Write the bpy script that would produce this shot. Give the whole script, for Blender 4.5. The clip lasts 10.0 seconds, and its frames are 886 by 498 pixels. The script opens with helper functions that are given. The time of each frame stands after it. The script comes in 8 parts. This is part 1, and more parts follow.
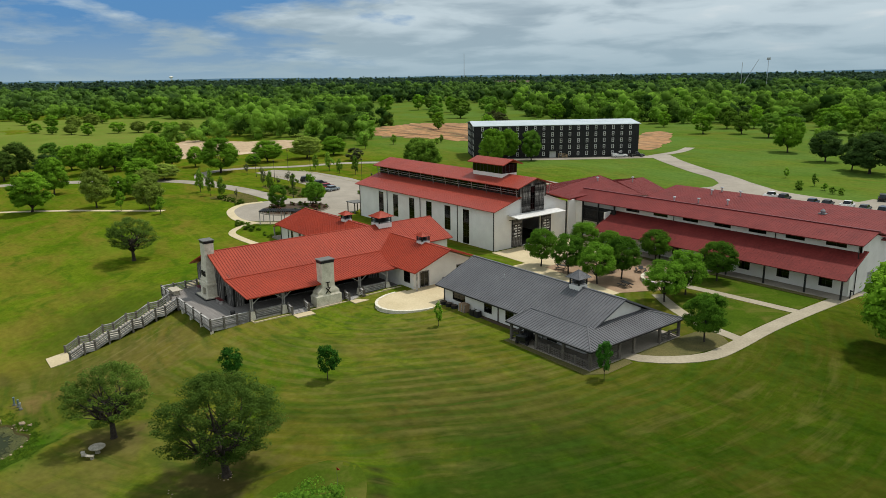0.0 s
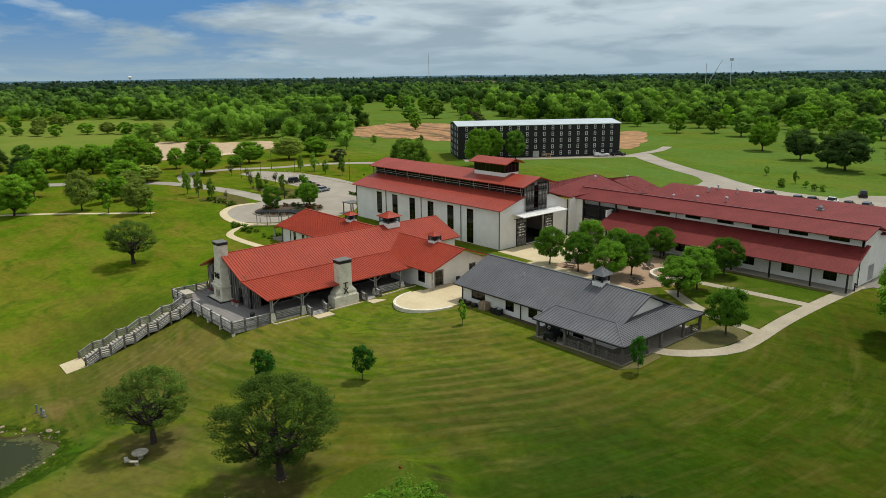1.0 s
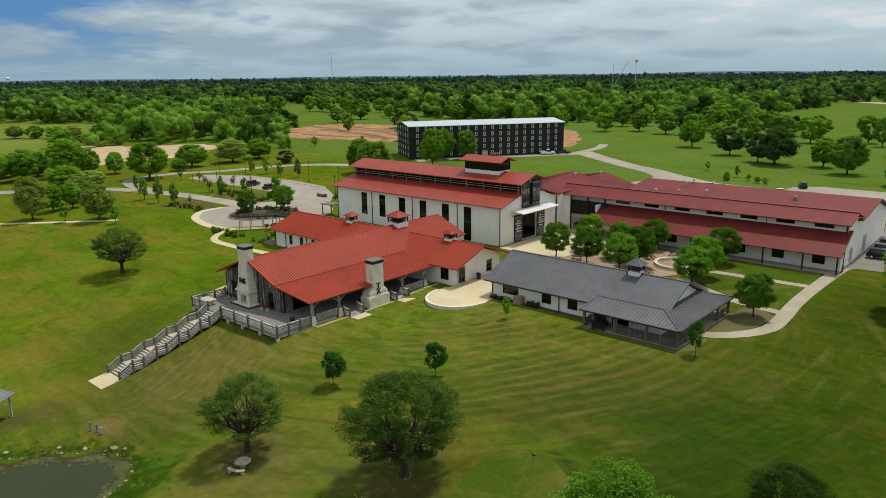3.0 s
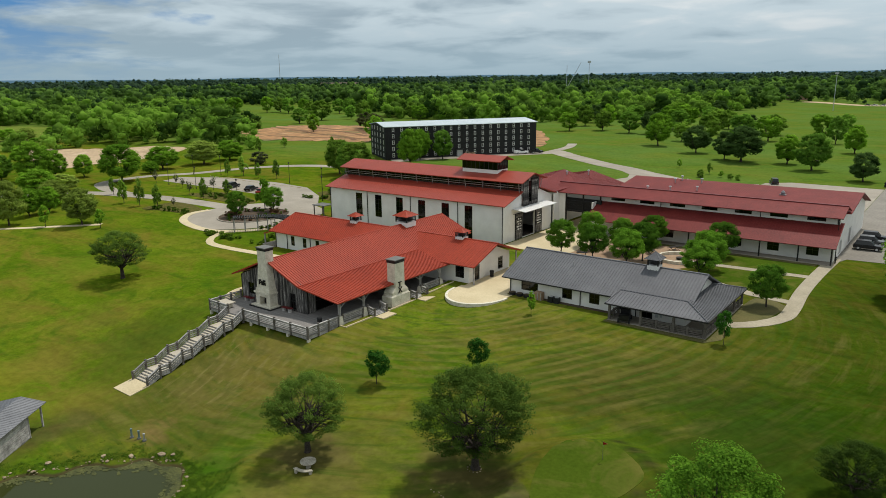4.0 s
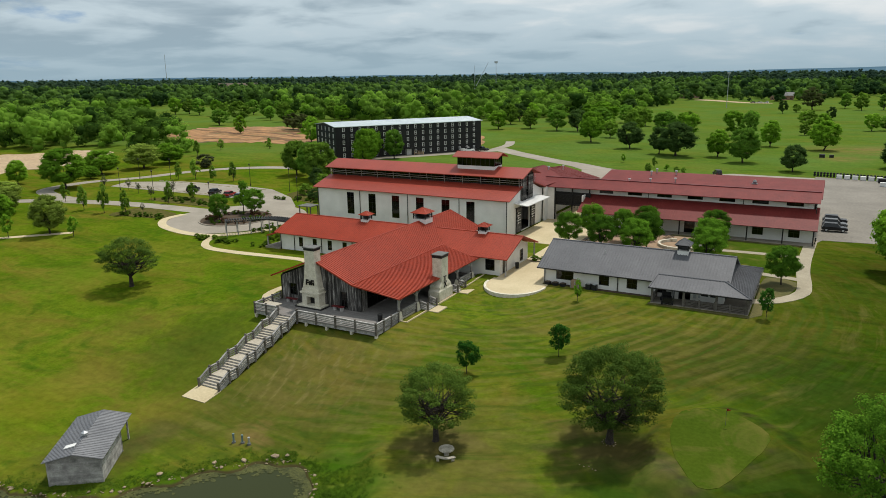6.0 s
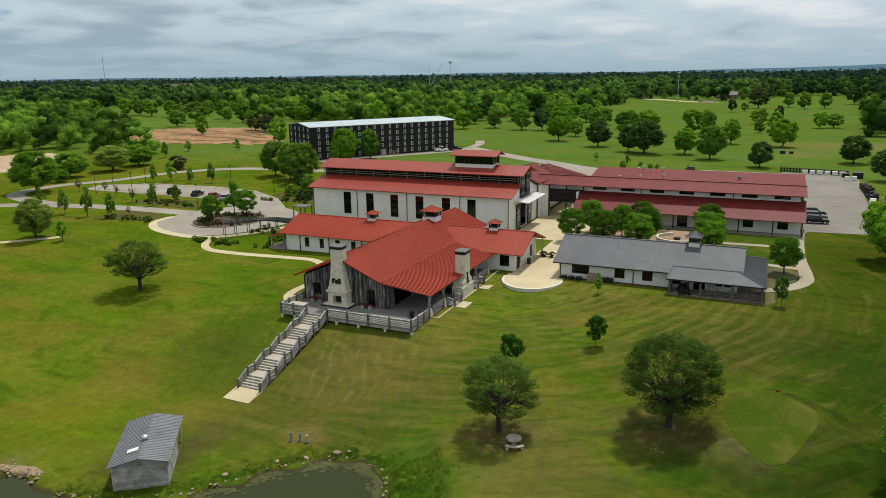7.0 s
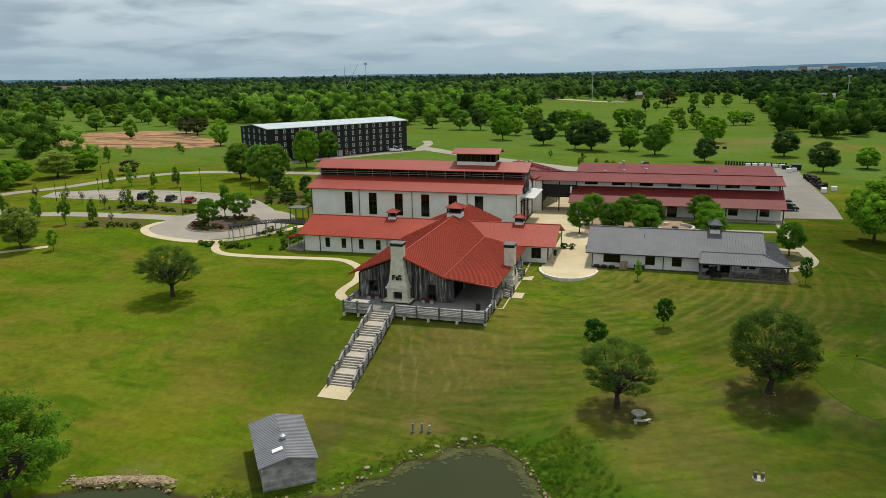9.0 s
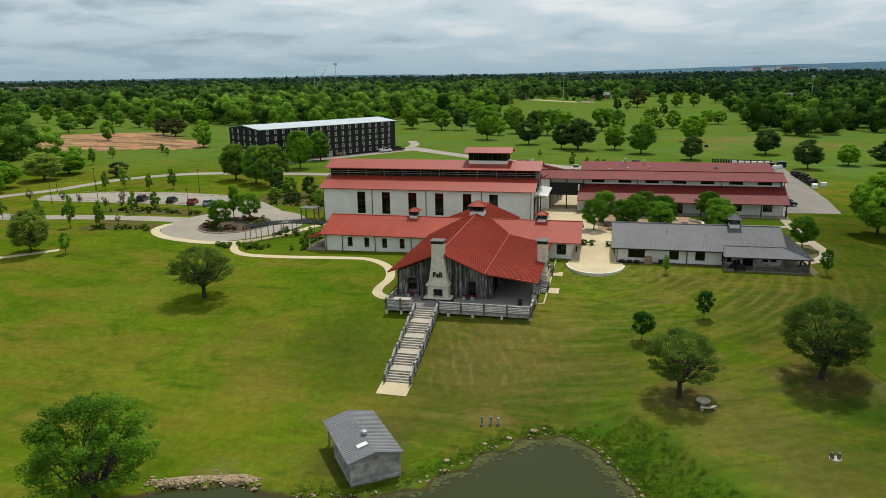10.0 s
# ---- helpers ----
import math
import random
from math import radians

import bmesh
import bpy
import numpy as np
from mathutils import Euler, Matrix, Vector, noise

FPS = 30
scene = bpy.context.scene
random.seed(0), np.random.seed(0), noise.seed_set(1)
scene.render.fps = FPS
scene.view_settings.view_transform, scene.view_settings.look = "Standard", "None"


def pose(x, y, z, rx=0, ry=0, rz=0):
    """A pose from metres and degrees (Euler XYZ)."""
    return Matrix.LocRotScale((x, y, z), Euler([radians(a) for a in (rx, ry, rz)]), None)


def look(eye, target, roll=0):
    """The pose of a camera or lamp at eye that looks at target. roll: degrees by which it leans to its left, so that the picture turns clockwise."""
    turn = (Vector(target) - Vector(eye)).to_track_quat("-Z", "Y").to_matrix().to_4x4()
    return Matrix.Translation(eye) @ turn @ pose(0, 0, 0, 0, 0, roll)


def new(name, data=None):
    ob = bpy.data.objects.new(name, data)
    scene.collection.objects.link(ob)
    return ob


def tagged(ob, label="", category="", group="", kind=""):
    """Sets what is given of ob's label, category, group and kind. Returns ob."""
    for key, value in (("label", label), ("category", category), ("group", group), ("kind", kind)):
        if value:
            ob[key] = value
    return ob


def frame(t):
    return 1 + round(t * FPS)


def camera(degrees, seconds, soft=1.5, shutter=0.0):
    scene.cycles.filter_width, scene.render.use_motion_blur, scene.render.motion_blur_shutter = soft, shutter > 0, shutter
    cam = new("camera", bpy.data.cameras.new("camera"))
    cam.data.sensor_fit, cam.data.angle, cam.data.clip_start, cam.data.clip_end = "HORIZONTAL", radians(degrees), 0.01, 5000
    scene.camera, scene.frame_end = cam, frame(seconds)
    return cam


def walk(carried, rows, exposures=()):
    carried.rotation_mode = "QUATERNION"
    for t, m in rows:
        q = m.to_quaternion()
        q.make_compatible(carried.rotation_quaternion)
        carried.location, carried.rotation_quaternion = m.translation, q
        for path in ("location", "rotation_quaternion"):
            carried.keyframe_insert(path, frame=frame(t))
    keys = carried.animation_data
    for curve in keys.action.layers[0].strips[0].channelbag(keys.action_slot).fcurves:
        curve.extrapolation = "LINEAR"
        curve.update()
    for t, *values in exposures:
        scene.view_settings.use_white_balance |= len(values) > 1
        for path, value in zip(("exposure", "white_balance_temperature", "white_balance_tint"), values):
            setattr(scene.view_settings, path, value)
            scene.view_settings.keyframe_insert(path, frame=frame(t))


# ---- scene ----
cam = camera(64.0, 10.0, 0.85)
METRES, EYE, TILT, LEAN, TURN = 100.0, 34.0, -13.75, 0.75, 52.0
ROWS = [
    (0.0, 0.0, 0.0, 0.0, 0.0, 0.0, -0.0),
    (0.5, -0.0361, -0.0016, -0.0006, -1.29, 0.0, 0.3),
    (1.0, -0.0744, -0.0027, -0.0013, -2.83, 0.01, 0.67),
    (1.5, -0.1157, -0.003, -0.0017, -4.74, 0.0, 1.12),
    (2.0, -0.1593, -0.0021, -0.0019, -6.6, -0.01, 1.56),
    (2.5, -0.2048, -0.0003, -0.0016, -8.52, -0.07, 2.04),
    (4.0, -0.3513, 0.0156, 0.0006, -14.51, -0.29, 3.49),
    (4.5, -0.4022, 0.0237, 0.0022, -16.63, -0.43, 4.01),
    (5.0, -0.4535, 0.0335, 0.0039, -18.74, -0.58, 4.51),
    (5.5, -0.505, 0.0448, 0.006, -20.78, -0.74, 5.01),
    (7.0, -0.6602, 0.0907, 0.0151, -27.08, -1.34, 6.49),
    (7.5, -0.7113, 0.1097, 0.0192, -29.2, -1.57, 6.96),
    (8.0, -0.7616, 0.1308, 0.0235, -31.24, -1.78, 7.41),
    (8.5, -0.8113, 0.1538, 0.0284, -33.19, -2.01, 7.82),
    (9.0, -0.8599, 0.1785, 0.0337, -35.05, -2.24, 8.22),
    (9.5, -0.9074, 0.2051, 0.0392, -36.72, -2.45, 8.58),
    (10.0, -0.9543, 0.2333, 0.0454, -38.11, -2.63, 8.86),
]
walk(cam, [(t, pose(0, 0, EYE, TILT, LEAN, TURN) @ pose(METRES * x, METRES * y, METRES * z, 90 + pitch, roll, yaw)) for t, x, y, z, yaw, pitch, roll in ROWS])

from mathutils.geometry import tessellate_polygon

# ---- sky, sun, exposure ----
SUN_AZ, SUN_EL = 84.0, 66.0     # degrees: azimuth from +x towards +y, height
scene.view_settings.exposure = 0.16
world = bpy.data.worlds.new("sky")
scene.world = world
world.use_nodes = True
wn, wl = world.node_tree.nodes, world.node_tree.links
wn.clear()
sky = wn.new("ShaderNodeTexSky")
sky.sky_type, sky.sun_disc = "NISHITA", False
sky.sun_elevation, sky.sun_rotation = radians(SUN_EL), radians(90 - SUN_AZ)
sky.air_density, sky.dust_density, sky.ozone_density = 1.0, 1.2, 1.0
coord = wn.new("ShaderNodeTexCoord")
sep = wn.new("ShaderNodeSeparateXYZ")
wl.new(coord.outputs["Generated"], sep.inputs[0])


def wmath(op, a, b=None):
    n = wn.new("ShaderNodeMath")
    n.operation = op
    for i, v in enumerate((a, b)):
        if v is None:
            continue
        if isinstance(v, (int, float)):
            n.inputs[i].default_value = v
        else:
            wl.new(v, n.inputs[i])
    return n.outputs[0]


# a layer of broken cloud seen from below: the direction cast on to a level sheet
lift = wmath("ADD", sep.outputs[2], 0.15)
sheet = wn.new("ShaderNodeCombineXYZ")
wl.new(wmath("DIVIDE", sep.outputs[0], lift), sheet.inputs[0])
wl.new(wmath("DIVIDE", sep.outputs[1], lift), sheet.inputs[1])
big = wn.new("ShaderNodeTexNoise")
big.inputs["Scale"].default_value, big.inputs["Detail"].default_value, big.inputs["Roughness"].default_value, big.inputs["Distortion"].default_value = 1.05, 7.0, 0.57, 0.2
wl.new(sheet.outputs[0], big.inputs["Vector"])
west = wn.new("ShaderNodeMapRange")         # thicker cover towards the north and east
west.inputs["From Min"].default_value, west.inputs["From Max"].default_value = -0.965, -0.76
west.inputs["To Min"].default_value, west.inputs["To Max"].default_value = -0.085, 0.24
wl.new(sep.outputs[0], west.inputs["Value"])
cover = wn.new("ShaderNodeValToRGB")
cover.color_ramp.elements[0].position, cover.color_ramp.elements[1].position = 0.45, 0.60
closing = wn.new("ShaderNodeMapRange")      # the gaps close up towards the horizon
closing.inputs["From Min"].default_value, closing.inputs["From Max"].default_value = 0.03, 0.17
closing.inputs["To Min"].default_value, closing.inputs["To Max"].default_value = 0.06, -0.07
wl.new(sep.outputs[2], closing.inputs["Value"])
wl.new(wmath("ADD", wmath("ADD", big.outputs["Fac"], west.outputs[0]), closing.outputs[0]), cover.inputs[0])
fine = wn.new("ShaderNodeTexNoise")
fine.inputs["Scale"].default_value, fine.inputs["Detail"].default_value, fine.inputs["Roughness"].default_value, fine.inputs["Distortion"].default_value = 1.7, 6.0, 0.50, 0.3
wl.new(sheet.outputs[0], fine.inputs["Vector"])
tone = wn.new("ShaderNodeValToRGB")
tone.color_ramp.interpolation = "EASE"
tone.color_ramp.elements[0].position, tone.color_ramp.elements[1].position = 0.14, 0.68
tone.color_ramp.elements[0].color, tone.color_ramp.elements[1].color = (3.4, 4.4, 5.1, 1), (8.2, 8.6, 8.7, 1)
tone.color_ramp.elements.new(0.40).color = (5.7, 6.8, 7.4, 1)
puffs = wn.new("ShaderNodeMapRange")        # brighter heads of cloud higher up, an even veil below
puffs.inputs["From Min"].default_value, puffs.inputs["From Max"].default_value = 0.03, 0.17
puffs.inputs["To Min"].default_value, puffs.inputs["To Max"].default_value = -0.07, 0.06
wl.new(sep.outputs[2], puffs.inputs["Value"])
dusk = wn.new("ShaderNodeMapRange")         # a thinner, greyer veil to the west
dusk.inputs["From Min"].default_value, dusk.inputs["From Max"].default_value = -0.95, -0.12
dusk.inputs["To Min"].default_value, dusk.inputs["To Max"].default_value = -0.26, 0.03
wl.new(sep.outputs[0], dusk.inputs["Value"])
wl.new(wmath("ADD", wmath("ADD", fine.outputs["Fac"], dusk.outputs[0]), puffs.outputs[0]), tone.inputs[0])
deep = wn.new("ShaderNodeMix")              # clear air between the clouds low in the sky
deep.data_type = "RGBA"
lowness = wn.new("ShaderNodeMapRange")
lowness.inputs["From Min"].default_value, lowness.inputs["From Max"].default_value = 0.12, 0.5
lowness.inputs["To Min"].default_value, lowness.inputs["To Max"].default_value = 0.85, 0.0
wl.new(sep.outputs[2], lowness.inputs["Value"])
wl.new(lowness.outputs[0], deep.inputs["Factor"])
wl.new(sky.outputs[0], deep.inputs["A"])
deep.inputs["B"].default_value = (0.60, 2.40, 5.4, 1)
veil = wn.new("ShaderNodeMix")
veil.data_type = "RGBA"
wl.new(cover.outputs[0], veil.inputs["Factor"])
wl.new(deep.outputs["Result"], veil.inputs["A"])
wl.new(tone.outputs[0], veil.inputs["B"])
haze = wn.new("ShaderNodeMapRange")         # pale haze at the horizon
haze.inputs["From Min"].default_value, haze.inputs["From Max"].default_value = 0.0, 0.075
haze.inputs["To Min"].default_value, haze.inputs["To Max"].default_value = 0.85, 0.0
wl.new(sep.outputs[2], haze.inputs["Value"])
hazy = wn.new("ShaderNodeMix")
hazy.data_type = "RGBA"
wl.new(haze.outputs[0], hazy.inputs["Factor"])
wl.new(veil.outputs["Result"], hazy.inputs["A"])
hazy.inputs["B"].default_value = (3.3, 4.6, 5.4, 1)
back = wn.new("ShaderNodeBackground")
back.inputs["Strength"].default_value = 0.084
wl.new(hazy.outputs["Result"], back.inputs["Color"])
wout = wn.new("ShaderNodeOutputWorld")
wl.new(back.outputs[0], wout.inputs[0])

sun_data = bpy.data.lights.new("sun", "SUN")
sun_data.energy, sun_data.angle, sun_data.color = 2.85, radians(4.0), (1.0, 0.95, 0.87)
sun = new("sun", sun_data)
ca, sa, ce, se = math.cos(radians(SUN_AZ)), math.sin(radians(SUN_AZ)), math.cos(radians(SUN_EL)), math.sin(radians(SUN_EL))
sun.matrix_world = look((-80 + 200 * ca * ce, 60 + 200 * sa * ce, 200 * se), (-80, 60, 0))


# ---- materials ----
def material(name, stops, scale=1.0, rough=0.8, metal=0.0, bump=0.0, bump_scale=40.0, fine_amount=0.25, stretch=(1, 1, 1), random_tint=0.0, island=False, spec=0.3, detail=6.0):
    """Noise-driven colour over a ramp, a finer grain on top, and a bump."""
    m = bpy.data.materials.new(name)
    m.use_nodes = True
    n, l = m.node_tree.nodes, m.node_tree.links
    b = n["Principled BSDF"]
    b.inputs["Roughness"].default_value, b.inputs["Metallic"].default_value = rough, metal
    b.inputs["Specular IOR Level"].default_value = spec
    mp = n.new("ShaderNodeMapping")
    mp.inputs["Scale"].default_value = stretch
    geo = n.new("ShaderNodeNewGeometry")
    l.new(geo.outputs["Position"], mp.inputs["Vector"])
    a = n.new("ShaderNodeTexNoise")
    a.inputs["Scale"].default_value, a.inputs["Detail"].default_value, a.inputs["Roughness"].default_value = scale, detail, 0.6
    l.new(mp.outputs[0], a.inputs["Vector"])
    r = n.new("ShaderNodeValToRGB")
    els = r.color_ramp.elements
    while len(els) < len(stops):
        els.new(0.5)
    for i, c in enumerate(stops):
        els[i].position, els[i].color = 0.3 + 0.4 * i / max(1, len(stops) - 1), (*c, 1)
    l.new(a.outputs["Fac"], r.inputs[0])
    g = n.new("ShaderNodeTexNoise")
    g.inputs["Scale"].default_value, g.inputs["Detail"].default_value = bump_scale, 5.0
    l.new(mp.outputs[0], g.inputs["Vector"])
    val = n.new("ShaderNodeMapRange")
    val.inputs["From Min"].default_value, val.inputs["From Max"].default_value = 0.3, 0.7
    val.inputs["To Min"].default_value, val.inputs["To Max"].default_value = 1 - fine_amount, 1 + fine_amount
    l.new(g.outputs["Fac"], val.inputs["Value"])
    hsv = n.new("ShaderNodeHueSaturation")
    l.new(r.outputs[0], hsv.inputs["Color"])
    value = val.outputs[0]
    if random_tint:
        src = geo.outputs["Random Per Island"] if island else n.new("ShaderNodeObjectInfo").outputs["Random"]
        mr = n.new("ShaderNodeMapRange")
        mr.inputs["To Min"].default_value, mr.inputs["To Max"].default_value = 1 - random_tint, 1 + random_tint
        l.new(src, mr.inputs["Value"])
        mul = n.new("ShaderNodeMath")
        mul.operation = "MULTIPLY"
        l.new(mr.outputs[0], mul.inputs[0])
        l.new(value, mul.inputs[1])
        value = mul.outputs[0]
    l.new(value, hsv.inputs["Value"])
    l.new(hsv.outputs[0], b.inputs["Base Color"])
    if bump:
        bp = n.new("ShaderNodeBump")
        bp.inputs["Strength"].default_value, bp.inputs["Distance"].default_value = bump, 0.03
        l.new(g.outputs["Fac"], bp.inputs["Height"])
        l.new(bp.outputs[0], b.inputs["Normal"])
    return m


def leaf_material(name, dark, light, hue_scale=0.12):
    m = bpy.data.materials.new(name)
    m.use_nodes = True
    n, l = m.node_tree.nodes, m.node_tree.links
    n.remove(n["Principled BSDF"])
    geo = n.new("ShaderNodeNewGeometry")
    info = n.new("ShaderNodeObjectInfo")
    a = n.new("ShaderNodeTexNoise")
    a.inputs["Scale"].default_value, a.inputs["Detail"].default_value = hue_scale, 2.0
    l.new(geo.outputs["Position"], a.inputs["Vector"])
    add = n.new("ShaderNodeMath")
    add.operation = "MULTIPLY_ADD"
    l.new(geo.outputs["Random Per Island"], add.inputs[0])
    add.inputs[1].default_value = 0.28
    mid = n.new("ShaderNodeMath")
    mid.operation = "MULTIPLY_ADD"
    l.new(info.outputs["Random"], mid.inputs[0])
    mid.inputs[1].default_value, mid.inputs[2].default_value = 0.3, -0.25
    l.new(mid.outputs[0], add.inputs[2])
    tot = n.new("ShaderNodeMath")
    tot.operation = "ADD"
    l.new(add.outputs[0], tot.inputs[0])
    l.new(a.outputs["Fac"], tot.inputs[1])
    at = n.new("ShaderNodeAttribute")           # each crown of a wood has its own tint
    at.attribute_name = "tint"
    ma = n.new("ShaderNodeMath")
    ma.operation = "MULTIPLY_ADD"
    l.new(at.outputs["Fac"], ma.inputs[0])
    ma.inputs[1].default_value = 0.75
    l.new(tot.outputs[0], ma.inputs[2])
    r = n.new("ShaderNodeValToRGB")
    els = r.color_ramp.elements
    els[0].position, els[1].position = 0.22, 0.85
    els[0].color, els[1].color = (*dark, 1), (*light, 1)
    mid_stop = els.new(0.52)
    mid_stop.color = (*[0.58 * p + 0.36 * q for p, q in zip(dark, light)], 1)
    l.new(ma.outputs[0], r.inputs[0])
    d = n.new("ShaderNodeBsdfDiffuse")
    t = n.new("ShaderNodeBsdfTranslucent")
    mx = n.new("ShaderNodeMixShader")
    mx.inputs[0].default_value = 0.5
    l.new(r.outputs[0], d.inputs[0])
    l.new(r.outputs[0], t.inputs[0])
    l.new(d.outputs[0], mx.inputs[1])
    l.new(t.outputs[0], mx.inputs[2])
    l.new(mx.outputs[0], n["Material Output"].inputs[0])
    return m


def glass_material(name, tint):
    m = bpy.data.materials.new(name)
    m.use_nodes = True
    n, l = m.node_tree.nodes, m.node_tree.links
    n.remove(n["Principled BSDF"])
    tr, gl, fr, mx = n.new("ShaderNodeBsdfTransparent"), n.new("ShaderNodeBsdfGlossy"), n.new("ShaderNodeFresnel"), n.new("ShaderNodeMixShader")
    tr.inputs[0].default_value = (*tint, 1)
    gl.inputs["Roughness"].default_value = 0.03
    fr.inputs["IOR"].default_value = 1.5
    l.new(fr.outputs[0], mx.inputs[0])
    l.new(tr.outputs[0], mx.inputs[1])
    l.new(gl.outputs[0], mx.inputs[2])
    l.new(mx.outputs[0], n["Material Output"].inputs[0])
    return m


def grass_material(name, stops, scale, course=False):
    """Lawn: broad patches, blotches, tufts, and on the course dry ground and shade painted over the east."""
    m = material(name, stops, scale=scale, rough=0.95, bump=0.35, bump_scale=3.2, fine_amount=0.13, spec=0.0, detail=7.0)
    n, l = m.node_tree.nodes, m.node_tree.links
    b = n["Principled BSDF"]
    last = b.inputs["Base Color"].links[0].from_socket
    geo = n.new("ShaderNodeNewGeometry")

    def noise_tex(sc, det, dist=0.0, rot=0.0, stretch=(1, 1, 1), rgh=0.55):
        mp = n.new("ShaderNodeMapping")
        mp.inputs["Rotation"].default_value, mp.inputs["Scale"].default_value = (0, 0, rot), stretch
        l.new(geo.outputs["Position"], mp.inputs["Vector"])
        t = n.new("ShaderNodeTexNoise")
        t.inputs["Scale"].default_value, t.inputs["Detail"].default_value, t.inputs["Distortion"].default_value, t.inputs["Roughness"].default_value = sc, det, dist, rgh
        l.new(mp.outputs[0], t.inputs["Vector"])
        return t.outputs["Fac"]

    def ranged(v, a0, a1, b0, b1):
        r = n.new("ShaderNodeMapRange")
        for k, x in zip(("From Min", "From Max", "To Min", "To Max"), (a0, a1, b0, b1)):
            r.inputs[k].default_value = x
        l.new(v, r.inputs["Value"])
        return r.outputs[0]

    def blend(fac, col, how="MIX"):
        x = n.new("ShaderNodeMix")
        x.data_type, x.blend_type = "RGBA", how
        l.new(fac, x.inputs["Factor"])
        l.new(last, x.inputs["A"])
        x.inputs["B"].default_value = (*col, 1)
        return x.outputs["Result"]

    def times(u, v):
        x = n.new("ShaderNodeMath")
        x.operation = "MULTIPLY"
        l.new(u, x.inputs[0])
        l.new(v, x.inputs[1])
        return x.outputs[0]
    if course:
        squash = n.new("ShaderNodeVectorMath")
        squash.operation = "MULTIPLY"
        l.new(geo.outputs["Position"], squash.inputs[0])
        squash.inputs[1].default_value = (1, 1, 0)
        flat_pos = squash.outputs[0]
        last = blend(ranged(noise_tex(0.075, 5.0, 0.9, 0.35, (0.75, 1.35, 1), 0.62), 0.44, 0.64, 0.0, 0.70), (0.142, 0.114, 0.018))
        last = blend(ranged(noise_tex(0.16, 5.0, 1.2, 0.2, (0.8, 1.3, 1), 0.6), 0.51, 0.68, 0.0, 0.70), (0.038, 0.084, 0.005))
        last = blend(ranged(noise_tex(0.42, 4.0, 0.6), 0.56, 0.72, 0.0, 0.35), (0.150, 0.148, 0.020))
        # worn, bare, lush and simply darker spots of the course
        fray = noise_tex(0.30, 5.0, 0.8)
        dry_dark_spots = [(-94, 11, 2, 11, 0.75, (0.078, 0.078, 0.014)), (-84, 15, 2, 10, 0.7, (0.072, 0.078, 0.014)), (-90, 24, 3, 13, 0.75, (0.125, 0.098, 0.02)), (-83, 34, 2, 9, 0.6, (0.135, 0.108, 0.02)), (-65, 10, 2, 13, 0.72, (0.106, 0.099, 0.024)), (-59, -1, 2, 12, 0.75, (0.106, 0.099, 0.024)), (-116, 10, 1, 9, 0.7, (0.142, 0.118, 0.02)), (-67, 48, 1, 12, 0.65, (0.070, 0.070, 0.014)), (-50, 40, 1, 13, 0.7, (0.088, 0.078, 0.018)), (-12, 290, 3, 26, 0.6, (0.15, 0.13, 0.045)), (-116, 2, 1, 8, 0.6, (0.125, 0.135, 0.01))]
        dark_spots_more = [(-96, 18, 2, 9, 0.5, (0.07, 0.078, 0.014)), (-44, 44, 2, 12, 0.6, (0.07, 0.072, 0.014))]
        bare_spots = [(-54, 17.5, 1.5, 6, 0.8, (0.082, 0.064, 0.024)), (-69, 12.5, 1, 4, 0.8, (0.092, 0.074, 0.026)), (-89, 8.6, 0.3, 3, 0.9, (0.14, 0.1, 0.034)), (-104, 8, 1, 7, 0.6, (0.142, 0.116, 0.02)), (-54.2, 17.2, 1, 6, 0.7, (0.105, 0.088, 0.030)), (-68.9, 12.2, 1, 5, 0.7, (0.110, 0.092, 0.032)), (-112, -7.5, 0.3, 3.0, 0.6, (0.13, 0.115, 0.04)), (-72, 38, 1, 7, 0.5, (0.08, 0.084, 0.014))]
        green_edge = [(-48.4, 15.8, 0.3, 2.2, 0.8, (0.15, 0.13, 0.045)), (-46.2, 13.4, 0.3, 2.4, 0.8, (0.15, 0.13, 0.045)), (-49, 15, 0.3, 2.6, 0.9, (0.18, 0.15, 0.055)), (-50.6, 14.2, 0.3, 2.2, 0.7, (0.15, 0.135, 0.03)), (-48.6, 12.6, 0.3, 2.4, 0.7, (0.135, 0.13, 0.026)), (-46.4, 11.6, 0.3, 2.2, 0.7, (0.14, 0.13, 0.028)), (-39.2, 20.2, 0.3, 2.4, 0.7, (0.12, 0.13, 0.024)), (-40.4, 17.0, 0.3, 2.2, 0.7, (0.11, 0.125, 0.022)), (-49.3, 17.2, 0.2, 1.1, 0.8, (0.075, 0.064, 0.03)), (-48.3, 15.5, 0.2, 1.2, 0.8, (0.085, 0.074, 0.036)), (-47.0, 14.3, 0.2, 1.1, 0.8, (0.075, 0.064, 0.03))]
        green_edge_more = [(-45.8, 12.9, 0.2, 1.1, 0.8, (0.07, 0.06, 0.028)), (-40.8, 21.4, 0.2, 1.2, 0.7, (0.072, 0.064, 0.028)), (-42.0, 18.4, 0.2, 1.3, 0.7, (0.072, 0.064, 0.028)), (-43.3, 15.0, 0.2, 1.3, 0.7, (0.066, 0.06, 0.026)), (-45.0, 27.6, 0.2, 1.5, 0.9, (0.04, 0.036, 0.012)), (-43.2, 26.8, 0.2, 1.4, 0.9, (0.04, 0.036, 0.012)), (-41.4, 25.8, 0.2, 1.4, 0.9, (0.042, 0.038, 0.012)), (-39.6, 25.0, 0.2, 1.4, 0.8, (0.036, 0.044, 0.01))]
